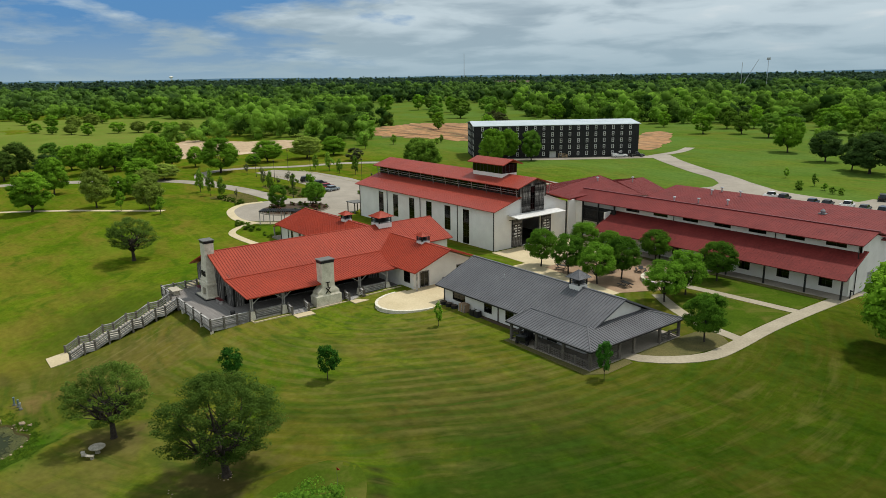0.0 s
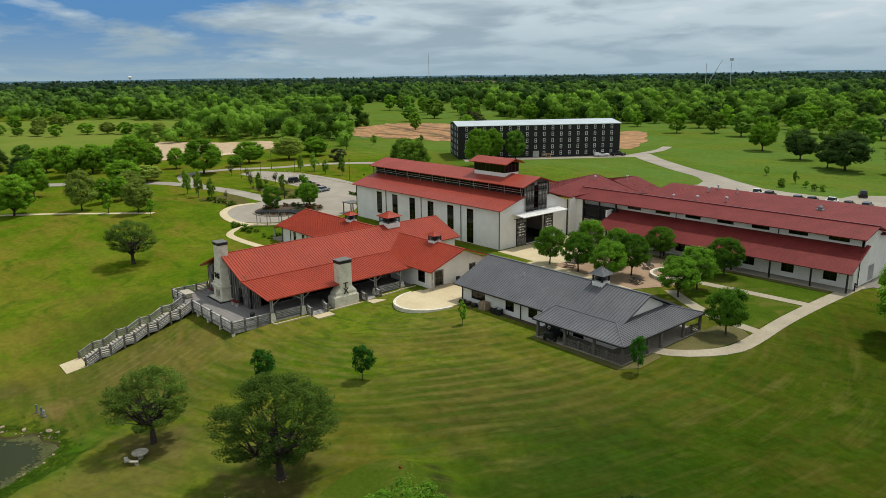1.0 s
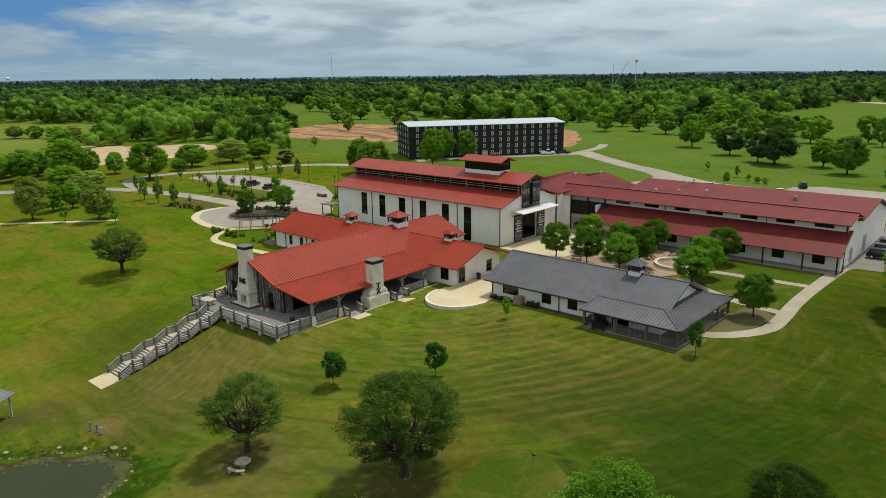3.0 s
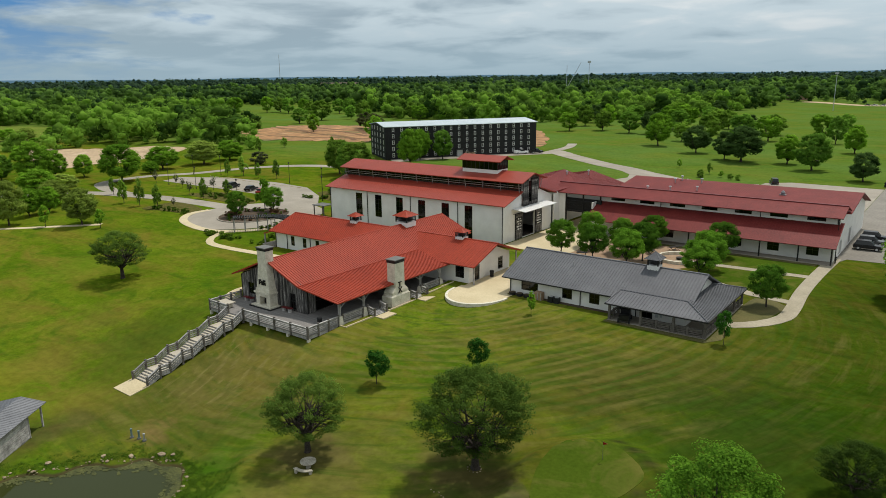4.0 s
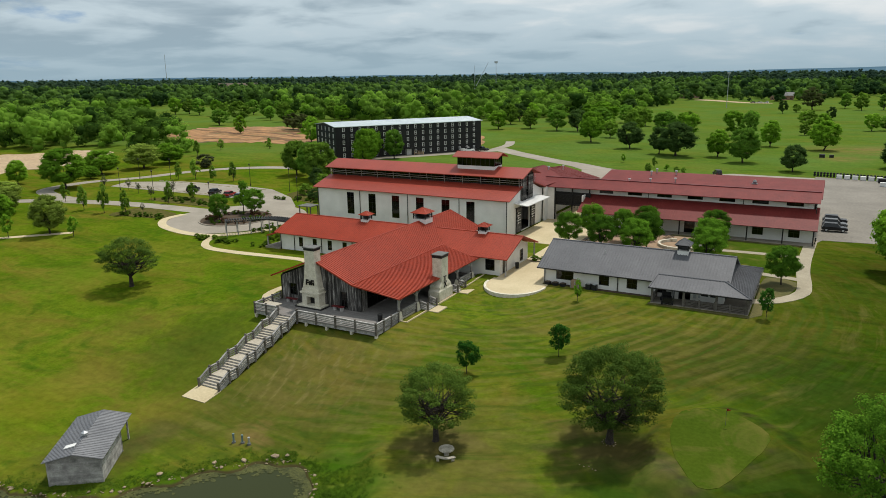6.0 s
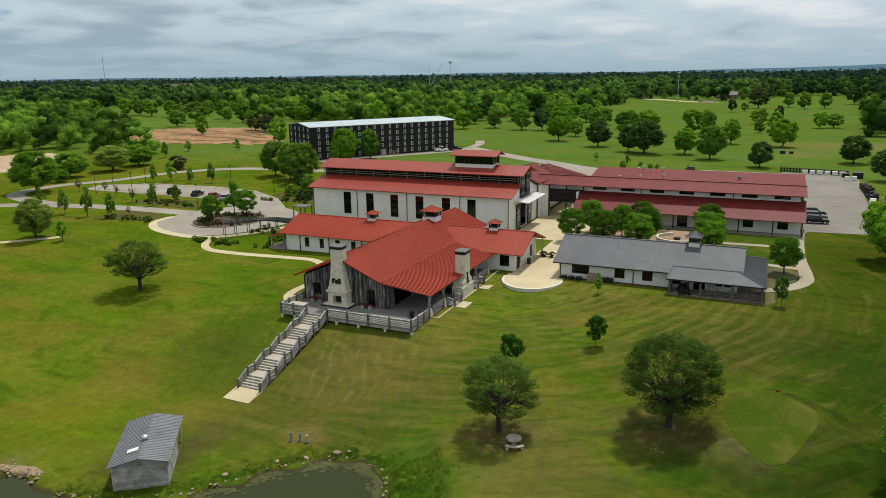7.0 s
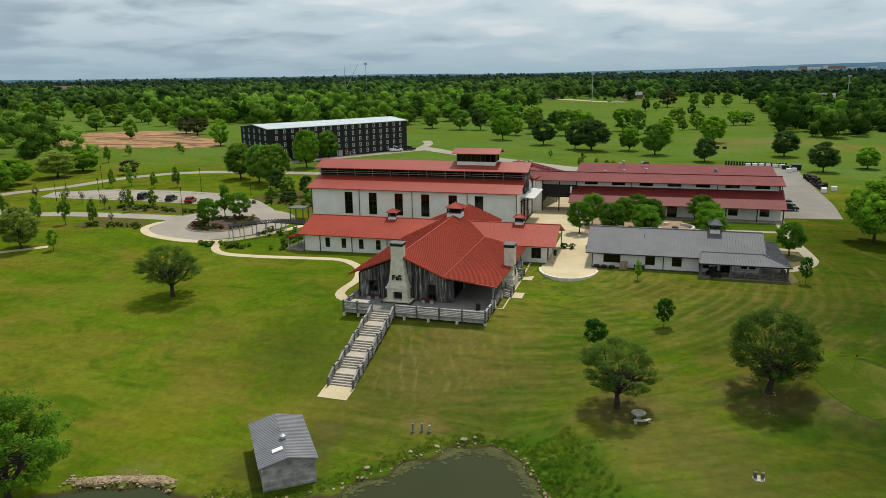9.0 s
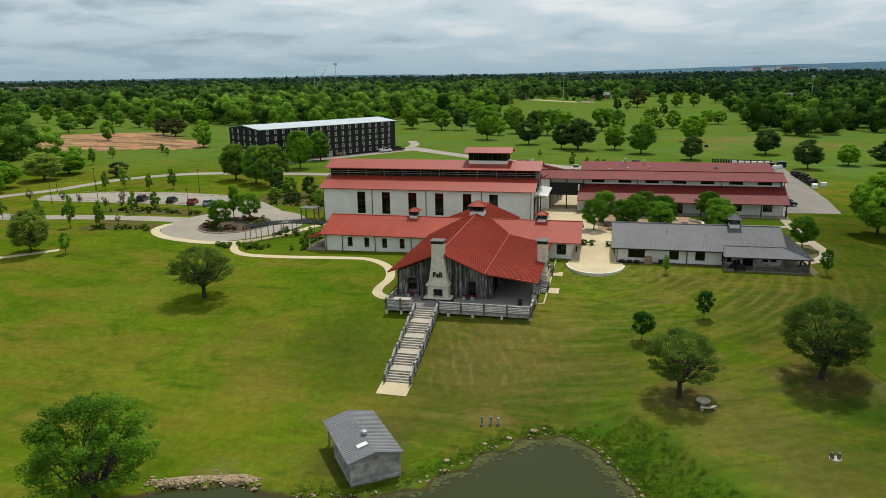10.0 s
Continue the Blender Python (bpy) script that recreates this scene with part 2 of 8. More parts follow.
        lush_spots = [(-74, 3, 1, 7, 0.9, (0.04, 0.098, 0.005)), (-69, -5, 1, 8, 0.9, (0.04, 0.098, 0.005)), (-77.5, 8.5, 0.5, 4.5, 0.9, (0.042, 0.1, 0.005)), (-88, 0.5, 0.5, 4, 0.6, (0.042, 0.098, 0.005)), (-36.5, 16.0, 2, 9, 0.8, (0.026, 0.06, 0.006)), (-43.5, 8.5, 2, 8, 0.8, (0.03, 0.064, 0.007)), (-51.5, 11.0, 1, 4.5, 0.8, (0.03, 0.074, 0.007)), (-36, 33, 3, 14, 0.7, (0.034, 0.072, 0.008)), (-109, 23, 2, 13, 0.5, (0.056, 0.078, 0.01)), (-152, 32, 2, 11, 0.6, (0.098, 0.145, 0.01)), (-58, 33, 2, 10, 0.6, (0.06, 0.074, 0.012))]
        shade_turf = [(-108, 17, 3, 16, 0.55, (0.056, 0.074, 0.008)), (-88, 12.5, 2, 9, 0.6, (0.046, 0.068, 0.008)), (-80, 14, 2, 10, 0.6, (0.048, 0.070, 0.008)), (-77.5, 21, 2, 9, 0.5, (0.060, 0.074, 0.010)), (-97, 6, 2, 9, 0.5, (0.060, 0.080, 0.010)), (-100.5, -2.5, 2, 7, 0.6, (0.070, 0.062, 0.018)), (-124, 22, 1, 8, 0.5, (0.120, 0.105, 0.018))]
        for x, y, r0, r1, amount, col in shade_turf + dry_dark_spots + dark_spots_more + bare_spots + green_edge + green_edge_more + lush_spots:
            gap = n.new("ShaderNodeVectorMath")
            gap.operation = "DISTANCE"
            l.new(flat_pos, gap.inputs[0])
            gap.inputs[1].default_value = (x, y, 0)
            spread = n.new("ShaderNodeMath")
            spread.operation = "MULTIPLY_ADD"
            l.new(fray, spread.inputs[0])
            spread.inputs[1].default_value = -1.6 * r1
            l.new(gap.outputs["Value"], spread.inputs[2])
            last = blend(ranged(spread.outputs[0], r1 - 0.8 * r1, r0 - 0.8 * r1, 0.0, amount), col)
        # watered fairways beyond the buildings, some haze mixed into their green
        away = n.new("ShaderNodeSeparateXYZ")
        l.new(geo.outputs["Position"], away.inputs[0])
        last = blend(times(ranged(away.outputs[1], 140.0, 185.0, 0.0, 1.0), ranged(noise_tex(0.03, 4.0, 0.5), 0.35, 0.62, 0.92, 0.45)), (0.082, 0.144, 0.028))
        for x, y, r1 in ((-30, 278, 24), (-8, 288, 22), (14, 262, 22), (-34, 246, 12)):        # dry ground on the far fairway
            gap = n.new("ShaderNodeVectorMath")
            gap.operation = "DISTANCE"
            l.new(flat_pos, gap.inputs[0])
            gap.inputs[1].default_value = (x, y, 0)
            last = blend(times(ranged(gap.outputs["Value"], r1, 0.3 * r1, 0.0, 0.75), ranged(noise_tex(0.12, 5.0, 0.8), 0.36, 0.58, 0.2, 1.0)), (0.165, 0.132, 0.045))
        # shade over the east lawn, painted by darkening its colour
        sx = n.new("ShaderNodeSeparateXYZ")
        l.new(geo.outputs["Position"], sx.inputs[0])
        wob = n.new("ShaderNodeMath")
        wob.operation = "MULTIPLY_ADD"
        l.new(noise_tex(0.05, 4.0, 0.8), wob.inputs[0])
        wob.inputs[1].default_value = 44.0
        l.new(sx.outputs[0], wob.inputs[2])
        east_shade = times(ranged(wob.outputs[0], -46.0, -10.0, 0.0, 1.0), ranged(sx.outputs[1], 125.0, 95.0, 0.0, 1.0))
        last = blend(east_shade, (0.41, 0.46, 0.46), "MULTIPLY")
        # worn mowing arcs round the lodge
        shift = n.new("ShaderNodeMapping")
        shift.inputs["Location"].default_value = (84.0, -58.0, 0)
        l.new(geo.outputs["Position"], shift.inputs["Vector"])
        arcs = n.new("ShaderNodeTexWave")
        arcs.wave_type, arcs.rings_direction = "RINGS", "Z"
        arcs.inputs["Scale"].default_value, arcs.inputs["Distortion"].default_value, arcs.inputs["Detail"].default_value, arcs.inputs["Detail Scale"].default_value = 0.16, 5.0, 3.0, 0.5
        l.new(shift.outputs[0], arcs.inputs["Vector"])
        far_off = n.new("ShaderNodeVectorMath")
        far_off.operation = "LENGTH"
        l.new(shift.outputs[0], far_off.inputs[0])
        polar_in = n.new("ShaderNodeSeparateXYZ")
        l.new(shift.outputs[0], polar_in.inputs[0])
        turn_ = n.new("ShaderNodeMath")
        turn_.operation = "ARCTAN2"
        l.new(polar_in.outputs[1], turn_.inputs[0])
        l.new(polar_in.outputs[0], turn_.inputs[1])
        polar = n.new("ShaderNodeCombineXYZ")
        for value, gain, slot in ((far_off.outputs["Value"], 0.62, 0), (turn_.outputs[0], 5.0, 1)):
            q = n.new("ShaderNodeMath")
            q.operation = "MULTIPLY"
            l.new(value, q.inputs[0])
            q.inputs[1].default_value = gain
            l.new(q.outputs[0], polar.inputs[slot])
        drawn = n.new("ShaderNodeTexNoise")
        drawn.inputs["Scale"].default_value, drawn.inputs["Detail"].default_value, drawn.inputs["Roughness"].default_value, drawn.inputs["Distortion"].default_value = 1.0, 6.0, 0.62, 0.5
        l.new(polar.outputs[0], drawn.inputs["Vector"])
        side = n.new("ShaderNodeSeparateXYZ")
        l.new(geo.outputs["Position"], side.inputs[0])
        near_lodge = times(ranged(far_off.outputs["Value"], 95.0, 40.0, 0.0, 1.0), ranged(side.outputs[0], -101.0, -96.0, 0.0, 1.0))
        tan_mask = times(near_lodge, ranged(noise_tex(0.06, 4.0, 0.6), 0.38, 0.58, 0.15, 1.0))
        last = blend(times(tan_mask, ranged(drawn.outputs["Fac"], 0.50, 0.70, 0.0, 0.52)), (0.150, 0.126, 0.038))
        last = blend(times(near_lodge, ranged(drawn.outputs["Fac"], 0.50, 0.35, 0.0, 0.72)), (0.036, 0.070, 0.008))
        mask = times(ranged(far_off.outputs["Value"], 52.0, 30.0, 0.0, 1.0), ranged(noise_tex(0.09, 3.0, 0.5), 0.36, 0.56, 0.05, 0.32))
        mask = times(mask, ranged(side.outputs[0], -101.0, -96.0, 0.0, 1.0))
        last = blend(times(mask, ranged(arcs.outputs["Fac"], 0.50, 0.90, 0.0, 1.0)), (0.160, 0.140, 0.040))
        # mowing lines down the bank beside the stairs
        lines = n.new("ShaderNodeTexWave")
        lines.wave_type, lines.bands_direction = "BANDS", "X"
        lines.inputs["Scale"].default_value, lines.inputs["Distortion"].default_value, lines.inputs["Detail"].default_value, lines.inputs["Detail Scale"].default_value = 0.20, 9.0, 4.0, 0.6
        skew = n.new("ShaderNodeMapping")
        skew.inputs["Rotation"].default_value = (0, 0, -0.35)
        l.new(geo.outputs["Position"], skew.inputs["Vector"])
        l.new(skew.outputs[0], lines.inputs["Vector"])
        bank = times(times(ranged(side.outputs[0], -99.4, -97.5, 0.0, 1.0), ranged(side.outputs[0], -78.0, -88.0, 0.0, 1.0)), times(ranged(side.outputs[1], 12.5, 15.5, 0.0, 1.0), ranged(side.outputs[1], 29.5, 27.0, 0.0, 1.0)))
        last = blend(times(bank, ranged(noise_tex(0.22, 5.0, 0.8), 0.36, 0.60, 0.0, 0.62)), (0.108, 0.092, 0.026))
        last = blend(times(bank, times(ranged(lines.outputs["Fac"], 0.45, 0.95, 0.0, 0.6), ranged(noise_tex(0.55, 5.0, 1.5, 0.35, (1.6, 0.5, 1)), 0.44, 0.62, 0.0, 1.0))), (0.160, 0.136, 0.044))
        # wet mud at the water's edge
        last = blend(times(ranged(side.outputs[2], -2.40, -2.52, 0.0, 0.9), ranged(side.outputs[1], 8.2, 7.0, 0.0, 1.0)), (0.062, 0.048, 0.024))
        hsv = n.new("ShaderNodeHueSaturation")
        mow = ranged(noise_tex(0.35, 4.0, 0.5, 0.12, (0.28, 1.5, 1)), 0.3, 0.7, 0.90, 1.10)
        l.new(times(mow, ranged(noise_tex(1.1, 4.0, 0.3), 0.3, 0.7, 0.86, 1.14)), hsv.inputs["Value"])
        l.new(last, hsv.inputs["Color"])
        last = hsv.outputs[0]
    else:
        last = blend(ranged(noise_tex(0.25, 5.0, 0.8), 0.48, 0.68, 0.0, 0.5), (0.150, 0.125, 0.034))
    l.new(last, b.inputs["Base Color"])
    return m


M = {
    "dimmer_boards": material("dark_dimmer_boards", [(0.030, 0.022, 0.016), (0.055, 0.042, 0.030)], 0.8, 0.8, 0.0, 0.2, 12.0, 0.25, (4, 0.3, 1)),
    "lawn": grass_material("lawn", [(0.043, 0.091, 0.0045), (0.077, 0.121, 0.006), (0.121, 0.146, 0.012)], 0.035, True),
    "green": grass_material("putting_green", [(0.046, 0.076, 0.007), (0.062, 0.090, 0.009)], 0.15),
    "court_grass": grass_material("court_grass", [(0.036, 0.068, 0.006), (0.058, 0.094, 0.008)], 0.2),
    "pasture": grass_material("pasture_grass", [(0.095, 0.150, 0.020), (0.140, 0.180, 0.034)], 0.03),
    "red": material("red_metal_roof", [(0.262, 0.036, 0.017), (0.330, 0.047, 0.021)], 0.25, 0.55, 0.0, 0.05, 3.0, 0.18, spec=0.2),
    "brick_red": material("brick_red_metal_roof", [(0.250, 0.037, 0.020), (0.300, 0.044, 0.024)], 0.2, 0.45, 0.0, 0.05, 3.0, 0.14, spec=0.4),
    "wine_red": material("wine_red_metal_roof", [(0.125, 0.020, 0.018), (0.150, 0.024, 0.021), (0.176, 0.029, 0.025)], 0.35, 0.55, 0.0, 0.05, 3.0, 0.16, spec=0.14),
    "grey_roof": material("grey_metal_roof", [(0.092, 0.094, 0.101), (0.128, 0.130, 0.138)], 0.3, 0.62, 0.0, 0.05, 4.0, 0.12, spec=0.25),
    "pale_roof": material("pale_metal_roof", [(0.50, 0.56, 0.58), (0.60, 0.65, 0.66)], 0.2, 0.4, 0.5, 0.03, 3.0, 0.06, spec=0.5),
    "white": material("white_stucco", [(0.67, 0.655, 0.62), (0.77, 0.755, 0.72)], 0.5, 0.9, 0.0, 0.25, 20.0, 0.06),
    "stone": material("limestone", [(0.48, 0.44, 0.34), (0.60, 0.56, 0.45), (0.68, 0.64, 0.54)], 1.6, 0.9, 0.0, 0.5, 12.0, 0.16),
    "post": material("brown_post_wood", [(0.085, 0.074, 0.062), (0.16, 0.145, 0.125)], 1.5, 0.9, 0.0, 0.5, 12.0, 0.25),
    "wood": material("weathered_wood", [(0.17, 0.164, 0.155), (0.31, 0.298, 0.282), (0.46, 0.445, 0.42)], 1.2, 0.9, 0.0, 0.5, 14.0, 0.25, (1, 1, 1), 0.2),
    "plank": material("old_barn_plank", [(0.022, 0.020, 0.019), (0.085, 0.079, 0.073), (0.33, 0.315, 0.295)], 2.2, 0.92, 0.0, 0.6, 10.0, 0.35, (3, 3, 0.30), 0.75),
    "deck": material("deck_board", [(0.15, 0.14, 0.13), (0.23, 0.215, 0.20)], 0.8, 0.9, 0.0, 0.4, 9.0, 0.2, (0.4, 6, 1)),
    "tread": material("worn_tread", [(0.35, 0.315, 0.25), (0.46, 0.415, 0.33)], 1.0, 0.9, 0.0, 0.3, 9.0, 0.15),
    "dry": material("dry_turf", [(0.070, 0.072, 0.018), (0.125, 0.105, 0.035)], 0.4, 0.95, 0.0, 0.4, 6.0, 0.25),
    "old_stone": material("lichened_stone", [(0.25, 0.23, 0.18), (0.46, 0.42, 0.34)], 2.5, 0.9, 0.0, 0.4, 12.0, 0.2),
    "cap": material("grey_cap", [(0.10, 0.10, 0.095), (0.15, 0.15, 0.14)], 2.0, 0.8, 0.0, 0.2, 12.0, 0.1),
    "dark": material("dark_metal", [(0.018, 0.018, 0.018), (0.03, 0.03, 0.03)], 2.0, 0.5, 0.4, 0.0, 20.0, 0.1),
    "black": material("black_siding", [(0.010, 0.010, 0.011), (0.017, 0.017, 0.018)], 0.4, 0.55, 0.1, 0.1, 5.0, 0.2),
    "trim": material("white_trim", [(0.62, 0.62, 0.60), (0.70, 0.70, 0.68)], 2.0, 0.7, 0.0, 0.0, 20.0, 0.05),
    "concrete": material("concrete", [(0.235, 0.208, 0.166), (0.320, 0.286, 0.232)], 0.15, 0.9, 0.0, 0.15, 4.0, 0.10),
    "tan": material("tan_concrete", [(0.44, 0.365, 0.22), (0.54, 0.455, 0.29)], 0.25, 0.9, 0.0, 0.15, 4.0, 0.08),
    "worn_concrete": material("worn_concrete", [(0.165, 0.150, 0.126), (0.235, 0.215, 0.182)], 0.12, 0.9, 0.0, 0.15, 2.0, 0.14),
    "path": material("worn_path_concrete", [(0.27, 0.235, 0.165), (0.355, 0.31, 0.225)], 0.3, 0.9, 0.0, 0.15, 4.0, 0.12),
    "gravel": material("decomposed_granite", [(0.25, 0.165, 0.10), (0.33, 0.23, 0.15)], 0.5, 0.95, 0.0, 0.3, 9.0, 0.2),
    "sand": material("bare_sand", [(0.30, 0.22, 0.13), (0.42, 0.31, 0.19), (0.36, 0.26, 0.16), (0.54, 0.43, 0.29)], 0.06, 0.95, 0.0, 0.3, 1.0, 0.2),
    "dirt": material("red_dirt", [(0.10, 0.115, 0.028), (0.15, 0.095, 0.038), (0.36, 0.190, 0.080), (0.21, 0.115, 0.050), (0.44, 0.270, 0.130)], 0.07, 0.95, 0.0, 0.4, 0.45, 0.35, (0.55, 1.5, 1)),
    "rut": material("churned_earth", [(0.09, 0.050, 0.024), (0.19, 0.095, 0.040)], 0.5, 0.95, 0.0, 0.4, 2.0, 0.3),
    "bank_earth": material("tan_bank_earth", [(0.19, 0.135, 0.075), (0.33, 0.25, 0.15)], 0.9, 0.95, 0.0, 0.5, 5.0, 0.3),
    "mulch": material("mulch", [(0.05, 0.035, 0.022), (0.09, 0.06, 0.035)], 0.9, 0.95, 0.0, 0.5, 8.0, 0.3),
    "tin": material("corrugated_tin", [(0.145, 0.147, 0.155), (0.20, 0.202, 0.21)], 0.6, 0.5, 0.2, 0.05, 6.0, 0.12, spec=0.4),
    "rock": material("bank_rock", [(0.17, 0.125, 0.078), (0.33, 0.26, 0.17)], 1.5, 0.9, 0.0, 0.5, 8.0, 0.25, random_tint=0.25),
    "bark": material("bark", [(0.024, 0.019, 0.015), (0.055, 0.045, 0.036)], 3.0, 0.95, 0.0, 0.6, 12.0, 0.3),
    "steel": material("bare_steel", [(0.42, 0.43, 0.44), (0.52, 0.53, 0.54)], 2.0, 0.4, 0.6, 0.0, 20.0, 0.08),
    "rubber": material("rubber", [(0.012, 0.012, 0.012), (0.022, 0.022, 0.022)], 3.0, 0.9, 0.0, 0.0, 20.0, 0.1),
    "algae": material("pond_scum", [(0.032, 0.038, 0.011), (0.080, 0.086, 0.022)], 0.8, 0.9, 0.0, 0.3, 5.0, 0.3),
    "weeds": material("bed_soil", [(0.055, 0.070, 0.014), (0.085, 0.080, 0.024), (0.12, 0.095, 0.040)], 0.7, 0.95, 0.0, 0.3, 5.0, 0.3, spec=0.0),
    "bronze": material("dark_letters", [(0.012, 0.011, 0.010), (0.02, 0.018, 0.016)], 2.0, 0.6, 0.5, 0.0, 20.0, 0.1),
    "maroon": material("maroon_paint", [(0.10, 0.012, 0.014), (0.14, 0.018, 0.018)], 1.0, 0.5, 0.0, 0.0, 20.0, 0.1),
    # the ridge's blue is distance haze painted into its colour
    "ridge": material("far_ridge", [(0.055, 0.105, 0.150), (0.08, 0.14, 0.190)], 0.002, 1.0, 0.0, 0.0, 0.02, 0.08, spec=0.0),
    "teal": material("teal_paint", [(0.10, 0.15, 0.145), (0.15, 0.21, 0.205)], 2.0, 0.6, 0.0, 0.0, 20.0, 0.1),
    "flower": material("bed_shrub_red", [(0.12, 0.018, 0.014), (0.07, 0.07, 0.02)], 2.5, 0.9, 0.0, 0.4, 8.0, 0.3),
    "leaf_oak": leaf_material("oak_leaf", (0.090, 0.172, 0.021), (0.275, 0.455, 0.054)),
    "leaf_live": leaf_material("live_oak_leaf", (0.082, 0.180, 0.023), (0.250, 0.470, 0.056)),
    "leaf_olive": leaf_material("olive_oak_leaf", (0.038, 0.070, 0.013), (0.112, 0.190, 0.033)),
    "leaf_sage": leaf_material("sage_oak_leaf", (0.055, 0.098, 0.018), (0.165, 0.265, 0.044)),
    "leaf_young": leaf_material("young_leaf", (0.026, 0.094, 0.014), (0.092, 0.270, 0.032)),
    "leaf_bright": leaf_material("bright_leaf", (0.096, 0.215, 0.018), (0.275, 0.500, 0.040)),
    "leaf_court": leaf_material("courtyard_leaf", (0.060, 0.150, 0.016), (0.200, 0.400, 0.036)),
    "leaf_spring": leaf_material("spring_leaf", (0.050, 0.125, 0.014), (0.175, 0.350, 0.032)),
    "leaf_dark": leaf_material("cedar_leaf", (0.042, 0.084, 0.022), (0.102, 0.182, 0.046)),
    "leaf_mixed": leaf_material("woodland_leaf", (0.036, 0.086, 0.016), (0.225, 0.400, 0.050), 0.045),
    # leaves of the farther woods: blue haze is mixed into both colours
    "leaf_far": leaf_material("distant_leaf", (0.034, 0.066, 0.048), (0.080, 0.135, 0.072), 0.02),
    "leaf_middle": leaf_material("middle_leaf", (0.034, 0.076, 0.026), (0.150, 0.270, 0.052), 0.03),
    "leaf_weed": leaf_material("weed_leaf", (0.062, 0.130, 0.012), (0.160, 0.260, 0.030)),
    "leaf_pale": leaf_material("yellowish_oak_leaf", (0.150, 0.215, 0.036), (0.360, 0.480, 0.085)),
    "leaf_brown": leaf_material("brownish_leaf", (0.058, 0.072, 0.026), (0.135, 0.155, 0.055)),
    "leaf_grey": leaf_material("greyish_leaf", (0.075, 0.090, 0.042), (0.150, 0.170, 0.085)),
    "glass": glass_material("window_glass", (0.10, 0.11, 0.115)),
    "interior": material("dim_interior", [(0.035, 0.032, 0.03), (0.055, 0.05, 0.046)], 0.4, 0.95, 0.0, 0.0, 5.0, 0.1),
}
w = bpy.data.materials.new("pond_water")
w.use_nodes = True
wb = w.node_tree.nodes["Principled BSDF"]
wb.inputs["Base Color"].default_value = (0.030, 0.036, 0.010, 1)
wb.inputs["Roughness"].default_value, wb.inputs["IOR"].default_value = 0.05, 1.20
rip = w.node_tree.nodes.new("ShaderNodeTexNoise")
rip.inputs["Scale"].default_value, rip.inputs["Detail"].default_value = 60.0, 3.0
rb = w.node_tree.nodes.new("ShaderNodeBump")
rb.inputs["Strength"].default_value, rb.inputs["Distance"].default_value = 0.12, 0.02
w.node_tree.links.new(rip.outputs["Fac"], rb.inputs["Height"])
w.node_tree.links.new(rb.outputs[0], wb.inputs["Normal"])
M["water"] = w


# ---- building blocks ----
def thing(name, label, category, loc=(0, 0, 0), group="", kind=""):
    ob = new(name)
    ob.empty_display_size = 0.3
    ob.location = loc
    return tagged(ob, label, category, group, kind)


def attach(ob, parent):
    ob.parent = parent
    if parent is not None and parent.parent is None:
        ob.matrix_parent_inverse = parent.matrix_basis.inverted() if parent.type != "EMPTY" else Matrix.Translation(-parent.location)
    return ob


def part(name, bm, mat, parent, label=""):
    me = bpy.data.meshes.new(name)
    bmesh.ops.recalc_face_normals(bm, faces=bm.faces)
    bm.to_mesh(me)
    bm.free()
    me.materials.append(mat)
    ob = new(name, me)
    if parent is not None:
        attach(ob, parent)
    if label:
        ob["label"] = label
    return ob


def raw(name, verts, faces, mat, parent=None, label="", smooth=False):
    me = bpy.data.meshes.new(name)
    me.from_pydata(verts, [], faces)
    me.materials.append(mat)
    if smooth:
        me.polygons.foreach_set("use_smooth", [True] * len(me.polygons))
    me.update()
    ob = new(name, me)
    if parent is not None:
        attach(ob, parent)
    if label:
        ob["label"] = label
    return ob


def box(bm, x0, x1, y0, y1, z0, z1, m=None):
    vs = [bm.verts.new((x, y, z)) for z in (z0, z1) for x, y in ((x0, y0), (x1, y0), (x1, y1), (x0, y1))]
    if m is not None:
        for v in vs:
            v.co = m @ v.co
    for f in ((3, 2, 1, 0), (4, 5, 6, 7), (0, 1, 5, 4), (1, 2, 6, 5), (2, 3, 7, 6), (3, 0, 4, 7)):
        bm.faces.new([vs[i] for i in f])
    return vs


def prism(bm, poly, off):
    a = [bm.verts.new(p) for p in poly]
    b = [bm.verts.new(Vector(p) + Vector(off)) for p in poly]
    bm.faces.new(a)
    bm.faces.new(list(reversed(b)))
    n = len(a)
    for i in range(n):
        bm.faces.new((a[i], b[i], b[(i + 1) % n], a[(i + 1) % n]))


def boxes(name, spans, mat, parent, label=""):
    bm = bmesh.new()
    for s in spans:
        box(bm, *s)
    return part(name, bm, mat, parent, label)


def tube(bm, p, q, r0, r1, seg=8):
    p, q = Vector(p), Vector(q)
    d = (q - p).normalized()
    u = d.orthogonal().normalized()
    v = d.cross(u)
    a = [bm.verts.new(p + r0 * (math.cos(t) * u + math.sin(t) * v)) for t in (2 * math.pi * i / seg for i in range(seg))]
    b = [bm.verts.new(q + r1 * (math.cos(t) * u + math.sin(t) * v)) for t in (2 * math.pi * i / seg for i in range(seg))]
    for i in range(seg):
        bm.faces.new((a[i], a[(i + 1) % seg], b[(i + 1) % seg], b[i]))
    bm.faces.new(list(reversed(a)))
    bm.faces.new(b)


